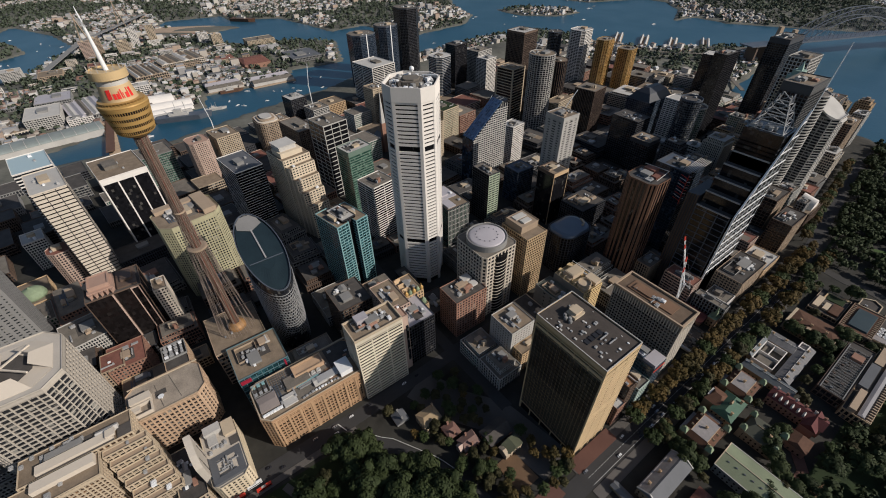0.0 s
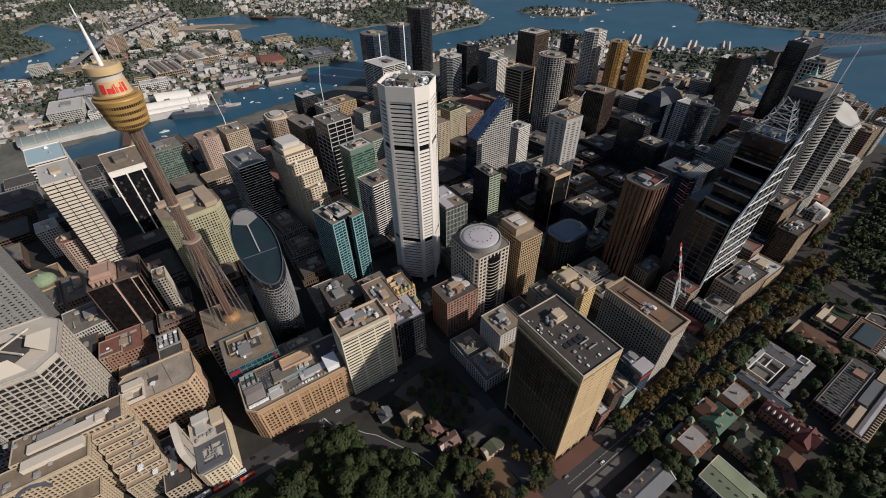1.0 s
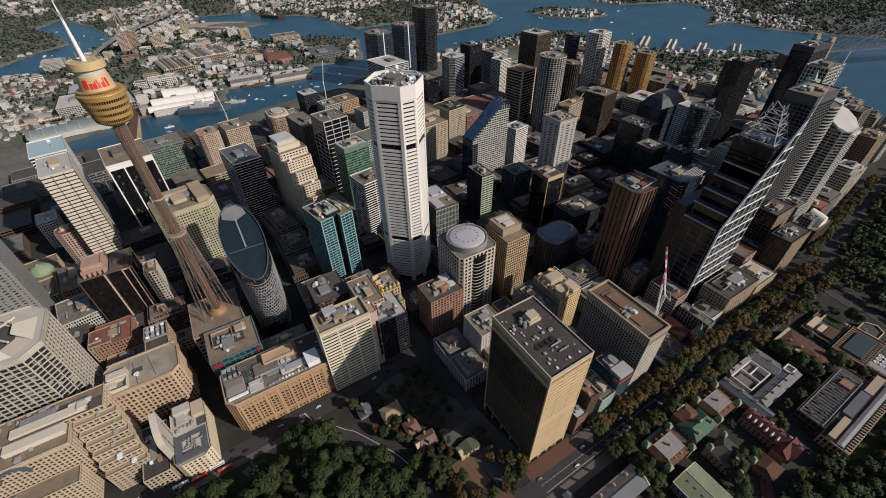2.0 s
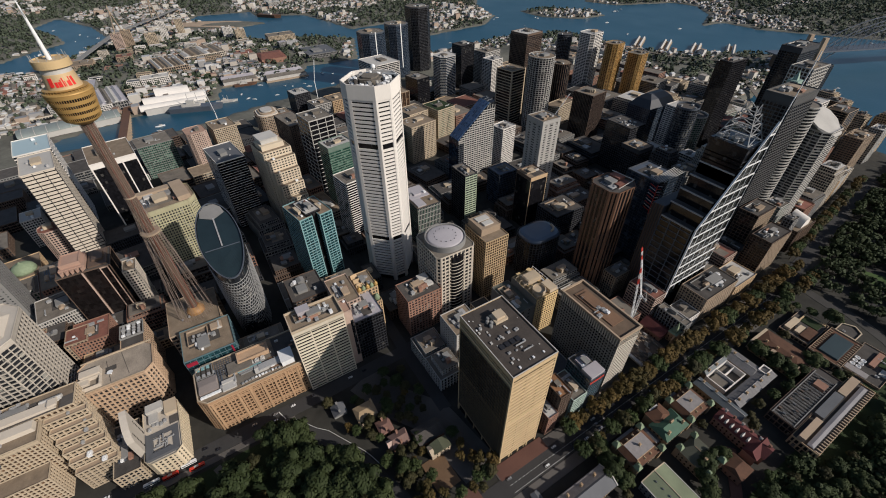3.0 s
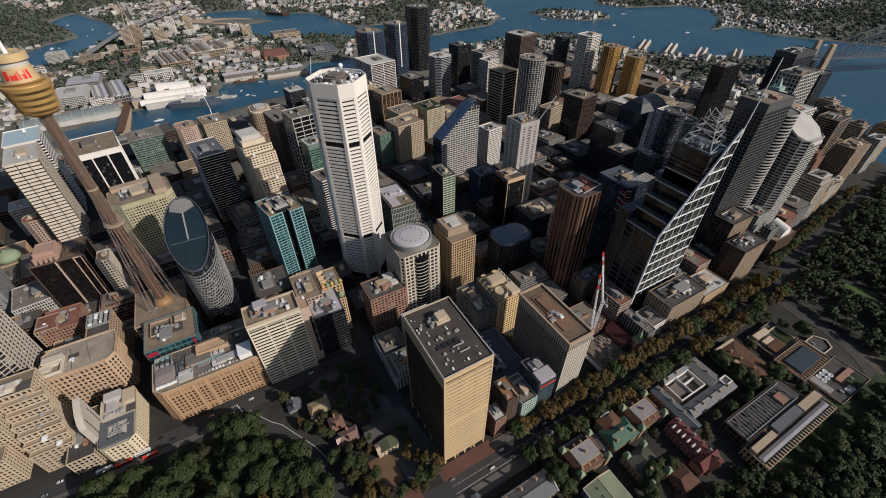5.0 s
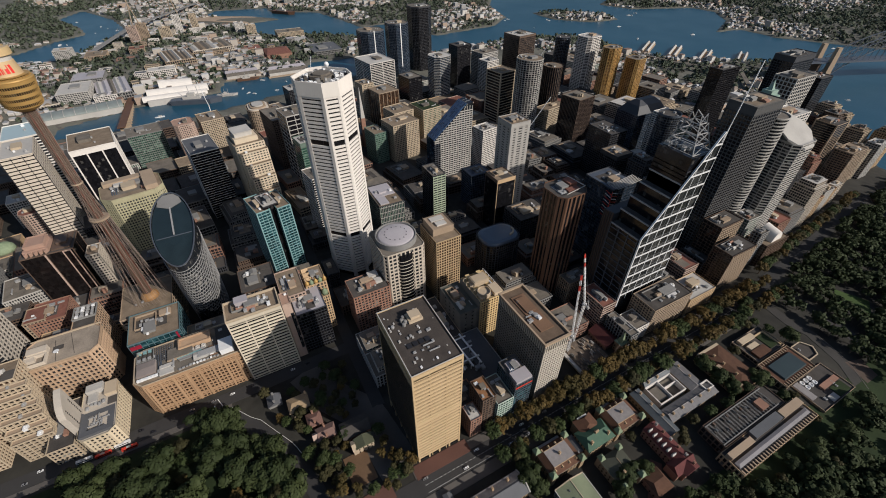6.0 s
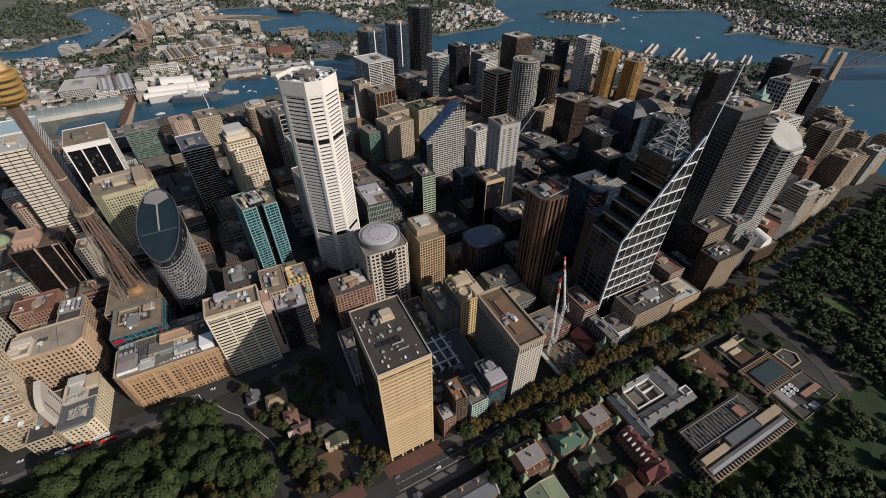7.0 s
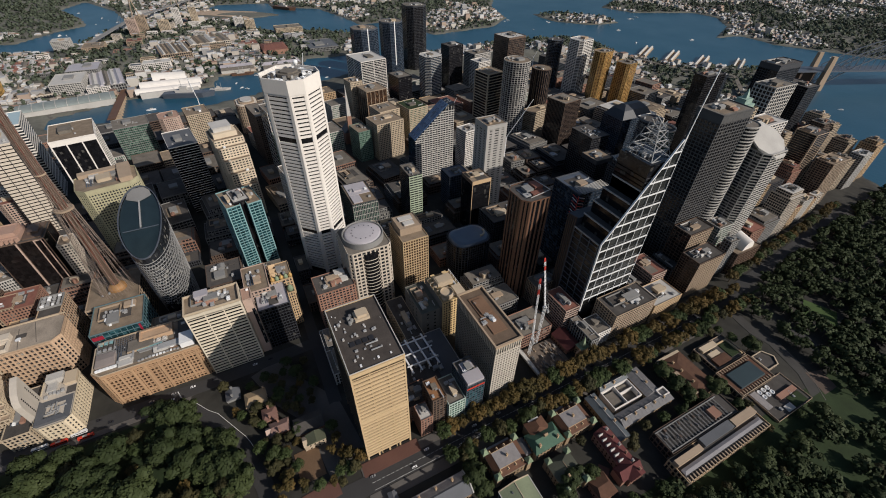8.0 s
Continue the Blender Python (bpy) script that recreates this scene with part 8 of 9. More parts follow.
def streets():
    ribbon("road_ridge", "asphalt street between the towers and the hospital", [(-44, 60), (-44, 150), (-44, 560), (-66, 740), (-96, 966), (-100, 1110)], 15, ASPHALT)
    ribbon("pavement_west", "granite footpath beside the ridge street", [(-55.5, 165), (-55.5, 560)], 8, PAVING, 0.42, "pavement")
    ribbon("pavement_east", "granite footpath beside the hospital", [(-31.5, 165), (-31.5, 560)], 9, PAVING, 0.42, "pavement")
    ribbon("road_park_west", "asphalt street along the park's western edge", [(-208, -330), (-210, 70), (-214, 172), (-220, 420)], 15, ASPHALT)
    ribbon("pavement_park", "wide footpath along the park's western edge", [(-197, -330), (-199, 40)], 6, PAVING, 0.42, "pavement")
    ribbon("road_curve", "curving asphalt road along the park's northern edge", [(-207, 26), (-176, 48), (-166, 55), (-131, 76), (-110, 83), (-84, 92), (-50, 98)], 13, ASPHALT, 0.3)
    ribbon("pavement_square", "dark paved square before the court tower", [(-205, 110), (-160, 128), (-128, 150), (-66, 158)], 34, PAVING, 0.2, "pavement")
    ribbon("road_king", "asphalt cross street in deep shade", [(-480, 163), (-130, 163)], 12, ASPHALT, 0.22)
    ribbon("forecourt", "brown gravel forecourt among trees", [(-97, 128), (-68, 129)], 20, GRAVEL, 0.45, "pavement")
    ribbon("forecourt_brick", "red brick paved forecourt", [(-52, 118), (-54, 146)], 14, RED_PAVE, 0.5, "pavement")
    ribbon("forecourt_tower", "red brick paving at the tower's foot", [(-56, 166), (-56, 216)], 12, RED_PAVE, 0.5, "pavement")
    ribbon("garden_road", "pale road at the edge of the gardens", [(-36, 604), (-3, 598), (16, 602), (54, 592), (80, 575), (93, 569), (120, 552), (190, 518), (330, 440)], 12, surface("worn_asphalt", (0.05, 0.047, 0.043), 0.95, spread=0.25), 0.3)
    ribbon("garden_kerb", "pale kerb line beside the garden road", [(20, 607), (56, 598), (82, 581), (96, 574), (124, 557)], 0.7, PAVING, 0.5, "kerb", 0.4)
    ribbon("garden_terrace", "brown paved terrace over the sunken road", [(56, 604), (80, 597), (100, 590)], 19, surface("brown_paving", (0.085, 0.062, 0.048), 0.9, spread=0.2), 0.4, "pavement")
    ribbon("sunken_road", "dark sunken motorway beside the gardens", [(8, 643), (51, 636), (88, 626), (126, 600), (330, 520)], 14, ASPHALT, 0.2)
    ribbon("park_path", "pale stone path through the park", [(-153, 66), (-120, 36), (-60, -25)], 5, PAVING, 0.35, "path")
    ribbon("park_avenue", "pale path crossing the park", [(-190, -30), (-70, 20)], 6, PAVING, 0.36, "path")
    ribbon("domain_path", "brown gravel walk through the domain", [(70, 300), (82, 340), (92, 400), (110, 470)], 12, GRAVEL, 0.35, "path")
    ribbon("hospital_drive", "red-brown paved hospital drive", [(30, 346), (56, 312), (60, 250)], 9, RED_PAVE, 0.35)
    ribbon("park_lawn", "dark mown lawn under the park trees", [(-130, -330), (-130, 30)], 124, LAWN, 0.12, "lawn")
    ribbon("park_lawn", "dark mown lawn beside the curving road", [(-104, 30.4), (-104, 62)], 70, LAWN, 0.12, "lawn")
    ribbon("garden_lawn", "dark green lawns of the gardens", [(230, 120), (240, 640)], 350, LAWN, 0.08, "lawn")
    # Clearings get brighter grass colours to paint the sunlight on them.
    ribbon("garden_clearing", "sunlit green clearing among trees", [(0, 690), (30, 705)], 34, surface("bright_lawn", (0.045, 0.075, 0.02), 0.95, spread=0.3), 0.3, "lawn")
    ribbon("garden_clearing", "sunlit green clearing among trees", [(108, 505), (126, 540)], 24, surface("bright_lawn_two", (0.045, 0.07, 0.022), 0.95, spread=0.3), 0.3, "lawn")
    ribbon("garden_lawn", "dark green lawns of the northern gardens", [(180, 600), (160, 1120)], 440, LAWN, 0.1, "lawn")
    lines = Mesh()
    for y in range(170, 560, 4):
        z = ground(-44, y) + 0.27
        lines.box(-44.1, -43.9, y, y + 2.6, z - 0.1, z)
        lines.box(-38.2, -38.0, y, y + 3.9, ground(-38, y) + 0.15, ground(-38, y) + 0.27)
    for y in range(-150, 60, 5):
        z = ground(-210, y) + 0.27
        lines.box(-210.1, -209.9, y, y + 3, z - 0.1, z)
        lines.box(-205.1, -204.9, y, y + 3, z - 0.1, z)
    tagged(part("road_lines", lines, PAINT_LINE, kind="stuff"), "worn white painted lane lines", "road marking")
    ribbon("road_line", "white painted kerb line on the curve", [(-200, 38), (-178, 54), (-170, 62), (-134, 83), (-127, 86), (-112, 91)], 0.4, PAINT_LINE, 0.34, "road marking", 0.1)
    ribbon("road_line", "white painted stop line", [(-214, 28), (-203, 32)], 0.8, PAINT_LINE, 0.34, "road marking", 0.1)


streets()


# ---- vehicles ----
def car(name, label, paint, at, group="street cars"):
    a = thing(name, label, "car", at, group)
    b = Mesh().prism([(-2.2, -0.85), (2.2, -0.85), (2.2, 0.85), (-2.2, 0.85)], 0.35, 0.9, [(-2.1, -0.82), (2.1, -0.82), (2.1, 0.82), (-2.1, 0.82)])
    part("body", b, paint, a)
    part("cabin", Mesh().prism([(-1.7, -0.8), (1.0, -0.8), (1.0, 0.8), (-1.7, 0.8)], 0.9, 1.45, [(-1.2, -0.65), (0.4, -0.65), (0.4, 0.65), (-1.2, 0.65)]), G_BLACK, a)
    part("roof", Mesh().box(-1.15, 0.35, -0.63, 0.63, 1.45, 1.49), paint, a)
    for x in (-1.4, 1.4):
        for y in (-0.8, 0.8):
            w = Mesh()
            n = 10
            w.v = [(x + 0.33 * math.cos(2 * math.pi * i / n), y + e, 0.33 + 0.33 * math.sin(2 * math.pi * i / n)) for e in (-0.11, 0.11) for i in range(n)]
            w.f = [tuple(range(n)), tuple(range(2 * n - 1, n - 1, -1))] + [(i, i + n, (i + 1) % n + n, (i + 1) % n) for i in range(n)]
            part("wheel", w, BLACK, a)
    return a


def vehicles():
    paints = {"white": surface("white_car_paint", (0.75, 0.75, 0.74), 0.3, spread=0.03, bump=0), "black": surface("black_car_paint", (0.03, 0.03, 0.035), 0.25, spread=0.03, bump=0), "silver": surface("silver_car_paint", (0.42, 0.43, 0.45), 0.3, 0.6, spread=0.03, bump=0)}
    first = {c: car("car", c + " car on the asphalt street", p, pose(-40 - 2 * i, 205 + 30 * i, ground(-44, 205 + 30 * i) + 0.27, 0, 0, 90)) for i, (c, p) in enumerate(paints.items())}
    rng = random.Random(9)
    spots = [(-39, y) for y in range(235, 560, 17)] + [(-48.5, y) for y in range(175, 540, 23)] + [(-206, y) for y in range(-120, 60, 24)] + [(-213, y) for y in range(-110, 160, 19)]
    for x, y in spots:
        if rng.random() < 0.62:
            copy_thing(first[rng.choice(list(paints))], pose(x, y + rng.uniform(-3, 3), ground(x, y) + 0.27, 0, 0, 90))
    for x, y, m, lab in ((-203, -64, RED_PAINT, "red tourist bus on the park street"), (-206, -50, WHITE_METAL, "white bus on the park street"), (-199, -44, RED_PAINT, "red tourist bus on the park street"), (-205, -78, WHITE_METAL, "white bus on the park street")):
        a = thing("bus", lab, "bus", pose(x, y, ground(x, y) + 0.27, 0, 0, 90), "buses")
        part("body", Mesh().box(-5.8, 5.8, -1.25, 1.25, 0.5, 3.0).box(-5.7, 5.7, -1.15, 1.15, 3.0, 3.15), m, a)
        part("windows", Mesh().box(-5.2, 5.4, -1.28, 1.28, 1.6, 2.5), G_BLACK, a)
        part("roof_pod", Mesh().box(-2, 1.5, -0.8, 0.8, 3.15, 3.45), LIGHT, a)
        for x2 in (-3.8, 3.8):
            for y2 in (-1.2, 1.2):
                part("wheel", Mesh().box(x2 - 0.45, x2 + 0.45, y2 - 0.12, y2 + 0.12, 0, 0.9), BLACK, a)


vehicles()


# ---- trees ----
def leaf_arrays(rs, blobs, count, size):
    """count leaf clumps over round masses (x, y, z, r): flat tufts facing outwards."""
    b = np.asarray(blobs)
    w = b[:, 3] ** 2
    pick = rs.choice(len(b), count, p=w / w.sum())
    d = rs.normal(size=(count, 3))
    d /= np.linalg.norm(d, axis=1)[:, None]
    d[:, 2] = np.where(d[:, 2] < -0.35, -d[:, 2], d[:, 2])
    c = b[pick, :3] + d * (b[pick, 3] * rs.uniform(0.62, 1.14, count))[:, None]
    nrm = d + rs.normal(size=(count, 3)) * 0.38
    nrm /= np.linalg.norm(nrm, axis=1)[:, None]
    u = np.cross(nrm, rs.normal(size=(count, 3)))
    u /= np.linalg.norm(u, axis=1)[:, None]
    v = np.cross(nrm, u)
    s = (size * rs.uniform(0.6, 1.35, count))[:, None]
    q = np.stack([c - u * s - v * s * 0.5, c + u * s * 0.3 - v * s, c + u * s + v * s * 0.4, c - u * s * 0.4 + v * s], 1)
    soft = d * 0.75 + nrm * 0.25 + np.array((0, 0, 0.25))
    soft /= np.linalg.norm(soft, axis=1)[:, None]
    return np.hstack([q.reshape(-1, 3), np.repeat(soft, 4, axis=0)])


def quad_mesh(name, leaves, material):
    verts, normals = np.ascontiguousarray(leaves[:, :3]), leaves[:, 3:]
    me = bpy.data.meshes.new(name)
    n = len(verts) // 4
    me.vertices.add(4 * n)
    me.vertices.foreach_set("co", verts.ravel())
    me.loops.add(4 * n)
    me.loops.foreach_set("vertex_index", np.arange(4 * n))
    me.polygons.add(n)
    me.polygons.foreach_set("loop_start", np.arange(n) * 4)
    me.update(calc_edges=True)
    me.polygons.foreach_set("use_smooth", np.ones(n, bool))
    me.normals_split_custom_set_from_vertices(normals.tolist())
    me.materials.append(material)
    return me


def crown_blobs(rs, h, r, n=15):
    out = [(0, 0, h * 0.68, r * 0.62)]
    for i in range(n):
        a = 2 * math.pi * i / n + rs.uniform(-0.3, 0.3)
        k = rs.uniform(0.3, 0.8) * r
        out.append((k * math.cos(a), k * math.sin(a), h * rs.uniform(0.48, 0.84), r * rs.uniform(0.24, 0.42)))
    return out


def tree(seed, h, r, material, label, count=420, size=0.75):
    rs = np.random.RandomState(seed)
    t = thing("tree", label, "tree", pose(0, 0, -300), "park and street trees")
    m = Mesh().lathe([(0.55, -1), (0.42, h * 0.25), (0.3, h * 0.5)], 8)
    blobs = crown_blobs(rs, h, r)
    for x, y, z, q in blobs[1:6]:
        m.beam((0, 0, h * 0.28), (x * 0.8, y * 0.8, z), 0.28)
    part("trunk", m, TRUNK, t)
    part("crown", quad_mesh("crown", leaf_arrays(rs, blobs, count, size), material), None, t)
    return t


def plant_trees():
    kinds = [tree(1, 16, 8.6, LEAF, "broad dark green fig tree in the park", 2600, 0.58), tree(2, 13, 5.6, LEAF_OLIVE, "olive green park tree with rounded crown", 1500, 0.5), tree(3, 17, 9.4, LEAF, "tall spreading dark green park tree", 3000, 0.6),
             tree(4, 13, 6.2, LEAF_AUTUMN, "yellowing plane tree beside the street", 1100, 0.52), tree(5, 11, 5.0, LEAF_AUTUMN, "small autumn-brown street tree", 800, 0.5), tree(6, 13, 6.0, LEAF_FRESH, "fresh green street tree beside the footpath", 1100, 0.52)]
    rng = random.Random(21)
    used = set()

    def put(k, x, y, s=1.0):
        z = ground(x, y)
        p = pose(x, y, z, 0, 0, rng.uniform(0, 360))
        if k not in used:
            used.add(k)
            kinds[k].matrix_basis = p
            return
        c = copy_thing(kinds[k], p)
        c.scale = (s, s, s * rng.uniform(0.9, 1.1))

    def near_line(x, y, a, b, w):
        ax, ay, bx, by = *a, *b
        k = max(0, min(1, ((x - ax) * (bx - ax) + (y - ay) * (by - ay)) / ((bx - ax) ** 2 + (by - ay) ** 2)))
        return math.hypot(x - ax - k * (bx - ax), y - ay - k * (by - ay)) < w

    for i in range(8):
        for j in range(13):
            x, y = -174 + i * 16 + rng.uniform(-6, 6), -112 + j * 16.5 + rng.uniform(-6, 6)
            top = 24 if x < -180 else 46 if x < -160 else 64 if x < -135 else 74 if x < -110 else 80
            if y > top or near_line(x, y, (-153, 66), (-60, -25), 4) or rng.random() < 0.1 or noise.noise(Vector((x * 0.03, y * 0.03, 7.0))) < -0.55:
                continue
            put(rng.choice((0, 1, 1, 2, 2, 5) if rng.random() < 0.93 else (4,)), x, y, rng.uniform(1.1, 1.85))
    for y in range(236, 640, 11):
        put(rng.choice((3, 3, 5, 4)), -52 + rng.uniform(-1.5, 1), y + rng.uniform(-2, 2), rng.uniform(1.15, 1.75))
        put(rng.choice((5, 4, 1, 3)), -32 + rng.uniform(-1, 2), y + rng.uniform(-2, 2), rng.uniform(1.0, 1.6))
    for x, y in ((-60, 160), (-53, 150), (-66, 152), (-56, 142), (-118, 98), (-108, 106), (-100, 112), (-90, 112), (-80, 108), (-70, 112), (-62, 120), (-60, 132), (-112, 94), (-140, 92), (-148, 90), (-98, 100), (-86, 102), (-72, 102), (-62, 104), (-158, 80), (-150, 84)):
        put(rng.choice((4, 1, 5, 1)), x + rng.uniform(-2, 2), y + rng.uniform(-2, 2), rng.uniform(0.7, 1.1))
    for x, y in ((-184, 18), (-176, 30), (-162, 40), (-138, 60), (-124, 66), (-112, 72), (-96, 78), (-84, 76), (-148, 40), (-168, 24)):
        put(rng.choice((0, 2, 2)), x + rng.uniform(-2, 2), y + rng.uniform(-2, 2), rng.uniform(1.05, 1.45))
    for x, y in ((-178, 116), (-186, 124), (-170, 122), (-162, 118), (-152, 124), (-144, 120), (-138, 128), (-132, 132), (-146, 134), (-158, 132), (-166, 138), (-138, 142), (-150, 144), (-176, 96), (-184, 92), (-152, 98), (-134, 98), (-116, 110), (-104, 122), (-104, 152), (-94, 152), (-84, 148)):
        put(rng.choice((1, 1, 4, 5)), x + rng.uniform(-2, 2), y + rng.uniform(-2, 2), rng.uniform(0.7, 1.15))
    for i in range(34):
        x, y = rng.uniform(84, 150), rng.uniform(392, 560)
        if not near_line(x, y, (92, 400), (110, 470), 8) and math.hypot(x - 117, y - 522) > 22 and not (x < 116 and y > 536):
            put(rng.choice((0, 2, 1)), x, y, rng.uniform(0.8, 1.15))
    for y in range(650, 1000, 12):
        put(rng.choice((5, 3, 1)), -57 - 0.125 * (y - 560) + rng.uniform(-2, 2), y, rng.uniform(1.0, 1.4))
    for x, y, k in ((-96, 112, 5), (-90, 106, 1), (-100, 104, 0), (-78, 112, 4), (-82, 120, 5), (-70, 110, 3), (-66, 122, 4), (-112, 118, 1), (-116, 126, 5), (-72, 160, 4), (-66, 168, 3), (-60, 158, 5), (-62, 150, 5), (-76, 156, 3), (-152, 108, 1), (-156, 116, 5),
                    (-192, 70, 1), (-186, 108, 5), (-196, 130, 5), (-190, 146, 1), (-180, 136, 0), (-168, 140, 1), (-158, 150, 5), (-206, 200, 5), (-206, 214, 5), (-206, 240, 5)):
        put(k, x, y, rng.uniform(0.8, 1.1))
    for x, y in ((-24, 244), (-14, 246), (2, 246), (54, 236), (58, 262), (50, 282), (56, 288), (26, 312), (30, 330), (6, 340), (60, 346), (70, 360), (18, 460), (26, 470), (26, 488), (24, 500), (-10, 458), (6, 458), (-6, 500), (46, 492), (50, 500), (80, 384), (92, 386), (98, 404), (96, 438), (100, 470), (104, 488), (78, 540), (84, 556), (72, 500), (-8, 242), (10, 240), (30, 236), (40, 250), (44, 268), (42, 292), (34, 300), (-28, 250), (-27, 288), (-30, 310), (-27, 340), (-29, 380), (24, 384), (30, 376), (22, 400), (24, 420), (28, 440), (22, 456), (-30, 456), (-30, 500), (-34, 510), (-28, 530), (-22, 545),
                 (-20, 558), (-6, 560), (10, 566), (-40, 575), (64, 372), (84, 400), (88, 420), (84, 440), (90, 460), (86, 480), (92, 498), (60, 300), (66, 330), (70, 280), (80, 350), (90, 370), (100, 390), (104, 420), (110, 440), (108, 560), (96, 556)):
        put(rng.choice((0, 1, 5, 2)), x, y, rng.uniform(0.75, 1.1))
    # woods of the gardens, too many to count
    rs = np.random.RandomState(8)
    chunks, trunks = [], Mesh()
    n = 0
    while n < 3800:
        x, y = rs.uniform(-110, 400), rs.uniform(200, 1160)
        if x < -33 - 0.13 * max(0, y - 560):
            continue
        if x < 88 and y < 600 and not (x > 62 and y < 385) or abs(y - (600 - max(0, x - 40) * 0.52)) < 13 or abs(y - (643 - max(0, x - 40) * 0.42)) < 8:
            continue
        if math.hypot(x - 15, y - 698) < 24 or math.hypot(x - 117, y - 522) < 18 or (45 < x < 112 and 575 < y < 610) or from_shore(x, y) < 12:
            continue
        if noise.noise(Vector((x * 0.012, y * 0.012, 3.0))) < -0.5:
            continue
        if x > 50 and y < 400 and rs.rand() < 0.45:
            continue
        h, r = rs.uniform(10, 19), rs.uniform(5, 9)
        z = ground(x, y)
        blobs = [(bx + x, by + y, bz + z, br) for bx, by, bz, br in crown_blobs(rs, h, r, 7)]
        chunks.append(leaf_arrays(rs, blobs, 115, 1.3))
        trunks.beam((x, y, z - 1), (x, y, z + h * 0.6), 0.6)
        n += 1
    w = tagged(new("garden_woods"), "dense dark green woods of the botanic gardens", "trees", kind="stuff")
    part("crowns", quad_mesh("crowns", np.vstack(chunks), LEAF), None, w, kind="stuff")
    part("trunks", trunks, TRUNK, w, kind="stuff")


plant_trees()


# ---- far shores: houses, bush, wharves, bridges ----
def island_colours(name, stops, rough=0.85):
    m = bpy.data.materials.new(name)
    m.use_nodes = True
    n, l = m.node_tree.nodes, m.node_tree.links
    geo, ramp = n.new("ShaderNodeNewGeometry"), n.new("ShaderNodeValToRGB")
    ramp.color_ramp.interpolation = "CONSTANT"
    ramp.color_ramp.elements[0].color = (*stops[0], 1)
    for i, c in enumerate(stops[1:], 1):
        e = ramp.color_ramp.elements.new(i / len(stops))
        e.color = (*c, 1)
    l.new(geo.outputs["Random Per Island"], ramp.inputs["Fac"])
    l.new(ramp.outputs["Color"], n["Principled BSDF"].inputs["Base Color"])
    n["Principled BSDF"].inputs["Roughness"].default_value = rough
    return m


def suburbs():
    rs = np.random.RandomState(4)
    xs, ys = rs.uniform(-4300, 1000, 120000), rs.uniform(-700, 4300, 120000)
    z, s = land(xs, ys)
    seen = (s > 14) & ((xs < -1190) | (ys > 1800) | ((ys > 1130) & (xs < -380) & (xs > -1290))) & (ys > -700) & (np.hypot(xs, ys) < 4700) & (np.hypot(xs, ys) > 1150)
    seen &= ys > -0.26 * np.abs(xs) - 40
    seen &= ~((xs > -2340) & (xs < -2130) & (ys > 120) & (ys < 470))
    dense = np.array([noise.noise(Vector((x * 0.004, y * 0.004, 0.5))) for x, y in zip(xs, ys)])
    woods = (dense < -0.16) | ((xs < -2150) & (ys < -300) & (dense < 0.12)) | ((xs > -1800) & (xs < -1380) & (ys > 1560) & (ys < 1900) & (dense < 0.3)) | ((ys > 1900) & (xs < -1000) & (ys < 2700) & (dense < 0.1)) | ((ys > 1900) & (xs > -1000) & (dense < 0.3))
    houses, walls, leaves = Mesh(), Mesh(), []
    count = 0
    for x, y, g, b in zip(xs[seen], ys[seen], z[seen], woods[seen]):
        far = math.hypot(x, y)
        if b or rs.rand() < 0.38:
            if rs.rand() < (0.55 if b else 0.6):
                r = rs.uniform(5, 10)
                leaves.append(leaf_arrays(rs, [(x, y, g + r * 0.6, r * 0.8), (x + r * 0.7, y + rs.uniform(-4, 4), g + r * 0.4, r * 0.6)], 9, 3.7))
            continue
        count += 1
        if count > 19000:
            continue
        w, d, h = rs.uniform(7, 13), rs.uniform(8, 17), rs.choice([4, 5, 6, 7, 9])
        if rs.rand() < 0.04:
            w, d, h = w * 1.8, d * 1.6, h + rs.uniform(5, 16)
            walls.box(x - w / 2, x + w / 2, y - d / 2, y + d / 2, g - 2, g + h)
            houses.box(x - w / 2 + 1, x + w / 2 - 1, y - d / 2 + 1, y + d / 2 - 1, g + h, g + h + 1.2)
            continue
        walls.box(x - w / 2, x + w / 2, y - d / 2, y + d / 2, g - 2, g + h * 0.7)
        houses.gable(x - w / 2 - 0.5, x + w / 2 + 0.5, y - d / 2 - 0.5, y + d / 2 + 0.5, g + h * 0.7, g + h * 0.7 + 2.6, "x" if w > d else "y", 2)
    town = tagged(new("suburb_houses"), "distant low houses with red, grey and white roofs", "houses", kind="stuff")
    # Greyed, paler roof and wall tones carry some distance haze.
    part("roofs", houses, island_colours("suburb_roofs", [(0.19, 0.12, 0.09), (0.26, 0.26, 0.26), (0.36, 0.36, 0.36), (0.21, 0.17, 0.14), (0.46, 0.46, 0.45), (0.18, 0.185, 0.195), (0.28, 0.25, 0.22)]), town, kind="stuff")
    part("house_walls", walls, island_colours("suburb_walls", [(0.44, 0.41, 0.36), (0.33, 0.25, 0.19), (0.5, 0.48, 0.45), (0.38, 0.34, 0.29), (0.26, 0.25, 0.24)]), town, kind="stuff")
    bush = tagged(new("bushland"), "distant dark green bush and garden trees", "trees", kind="stuff")
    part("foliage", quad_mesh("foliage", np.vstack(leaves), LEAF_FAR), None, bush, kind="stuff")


suburbs()


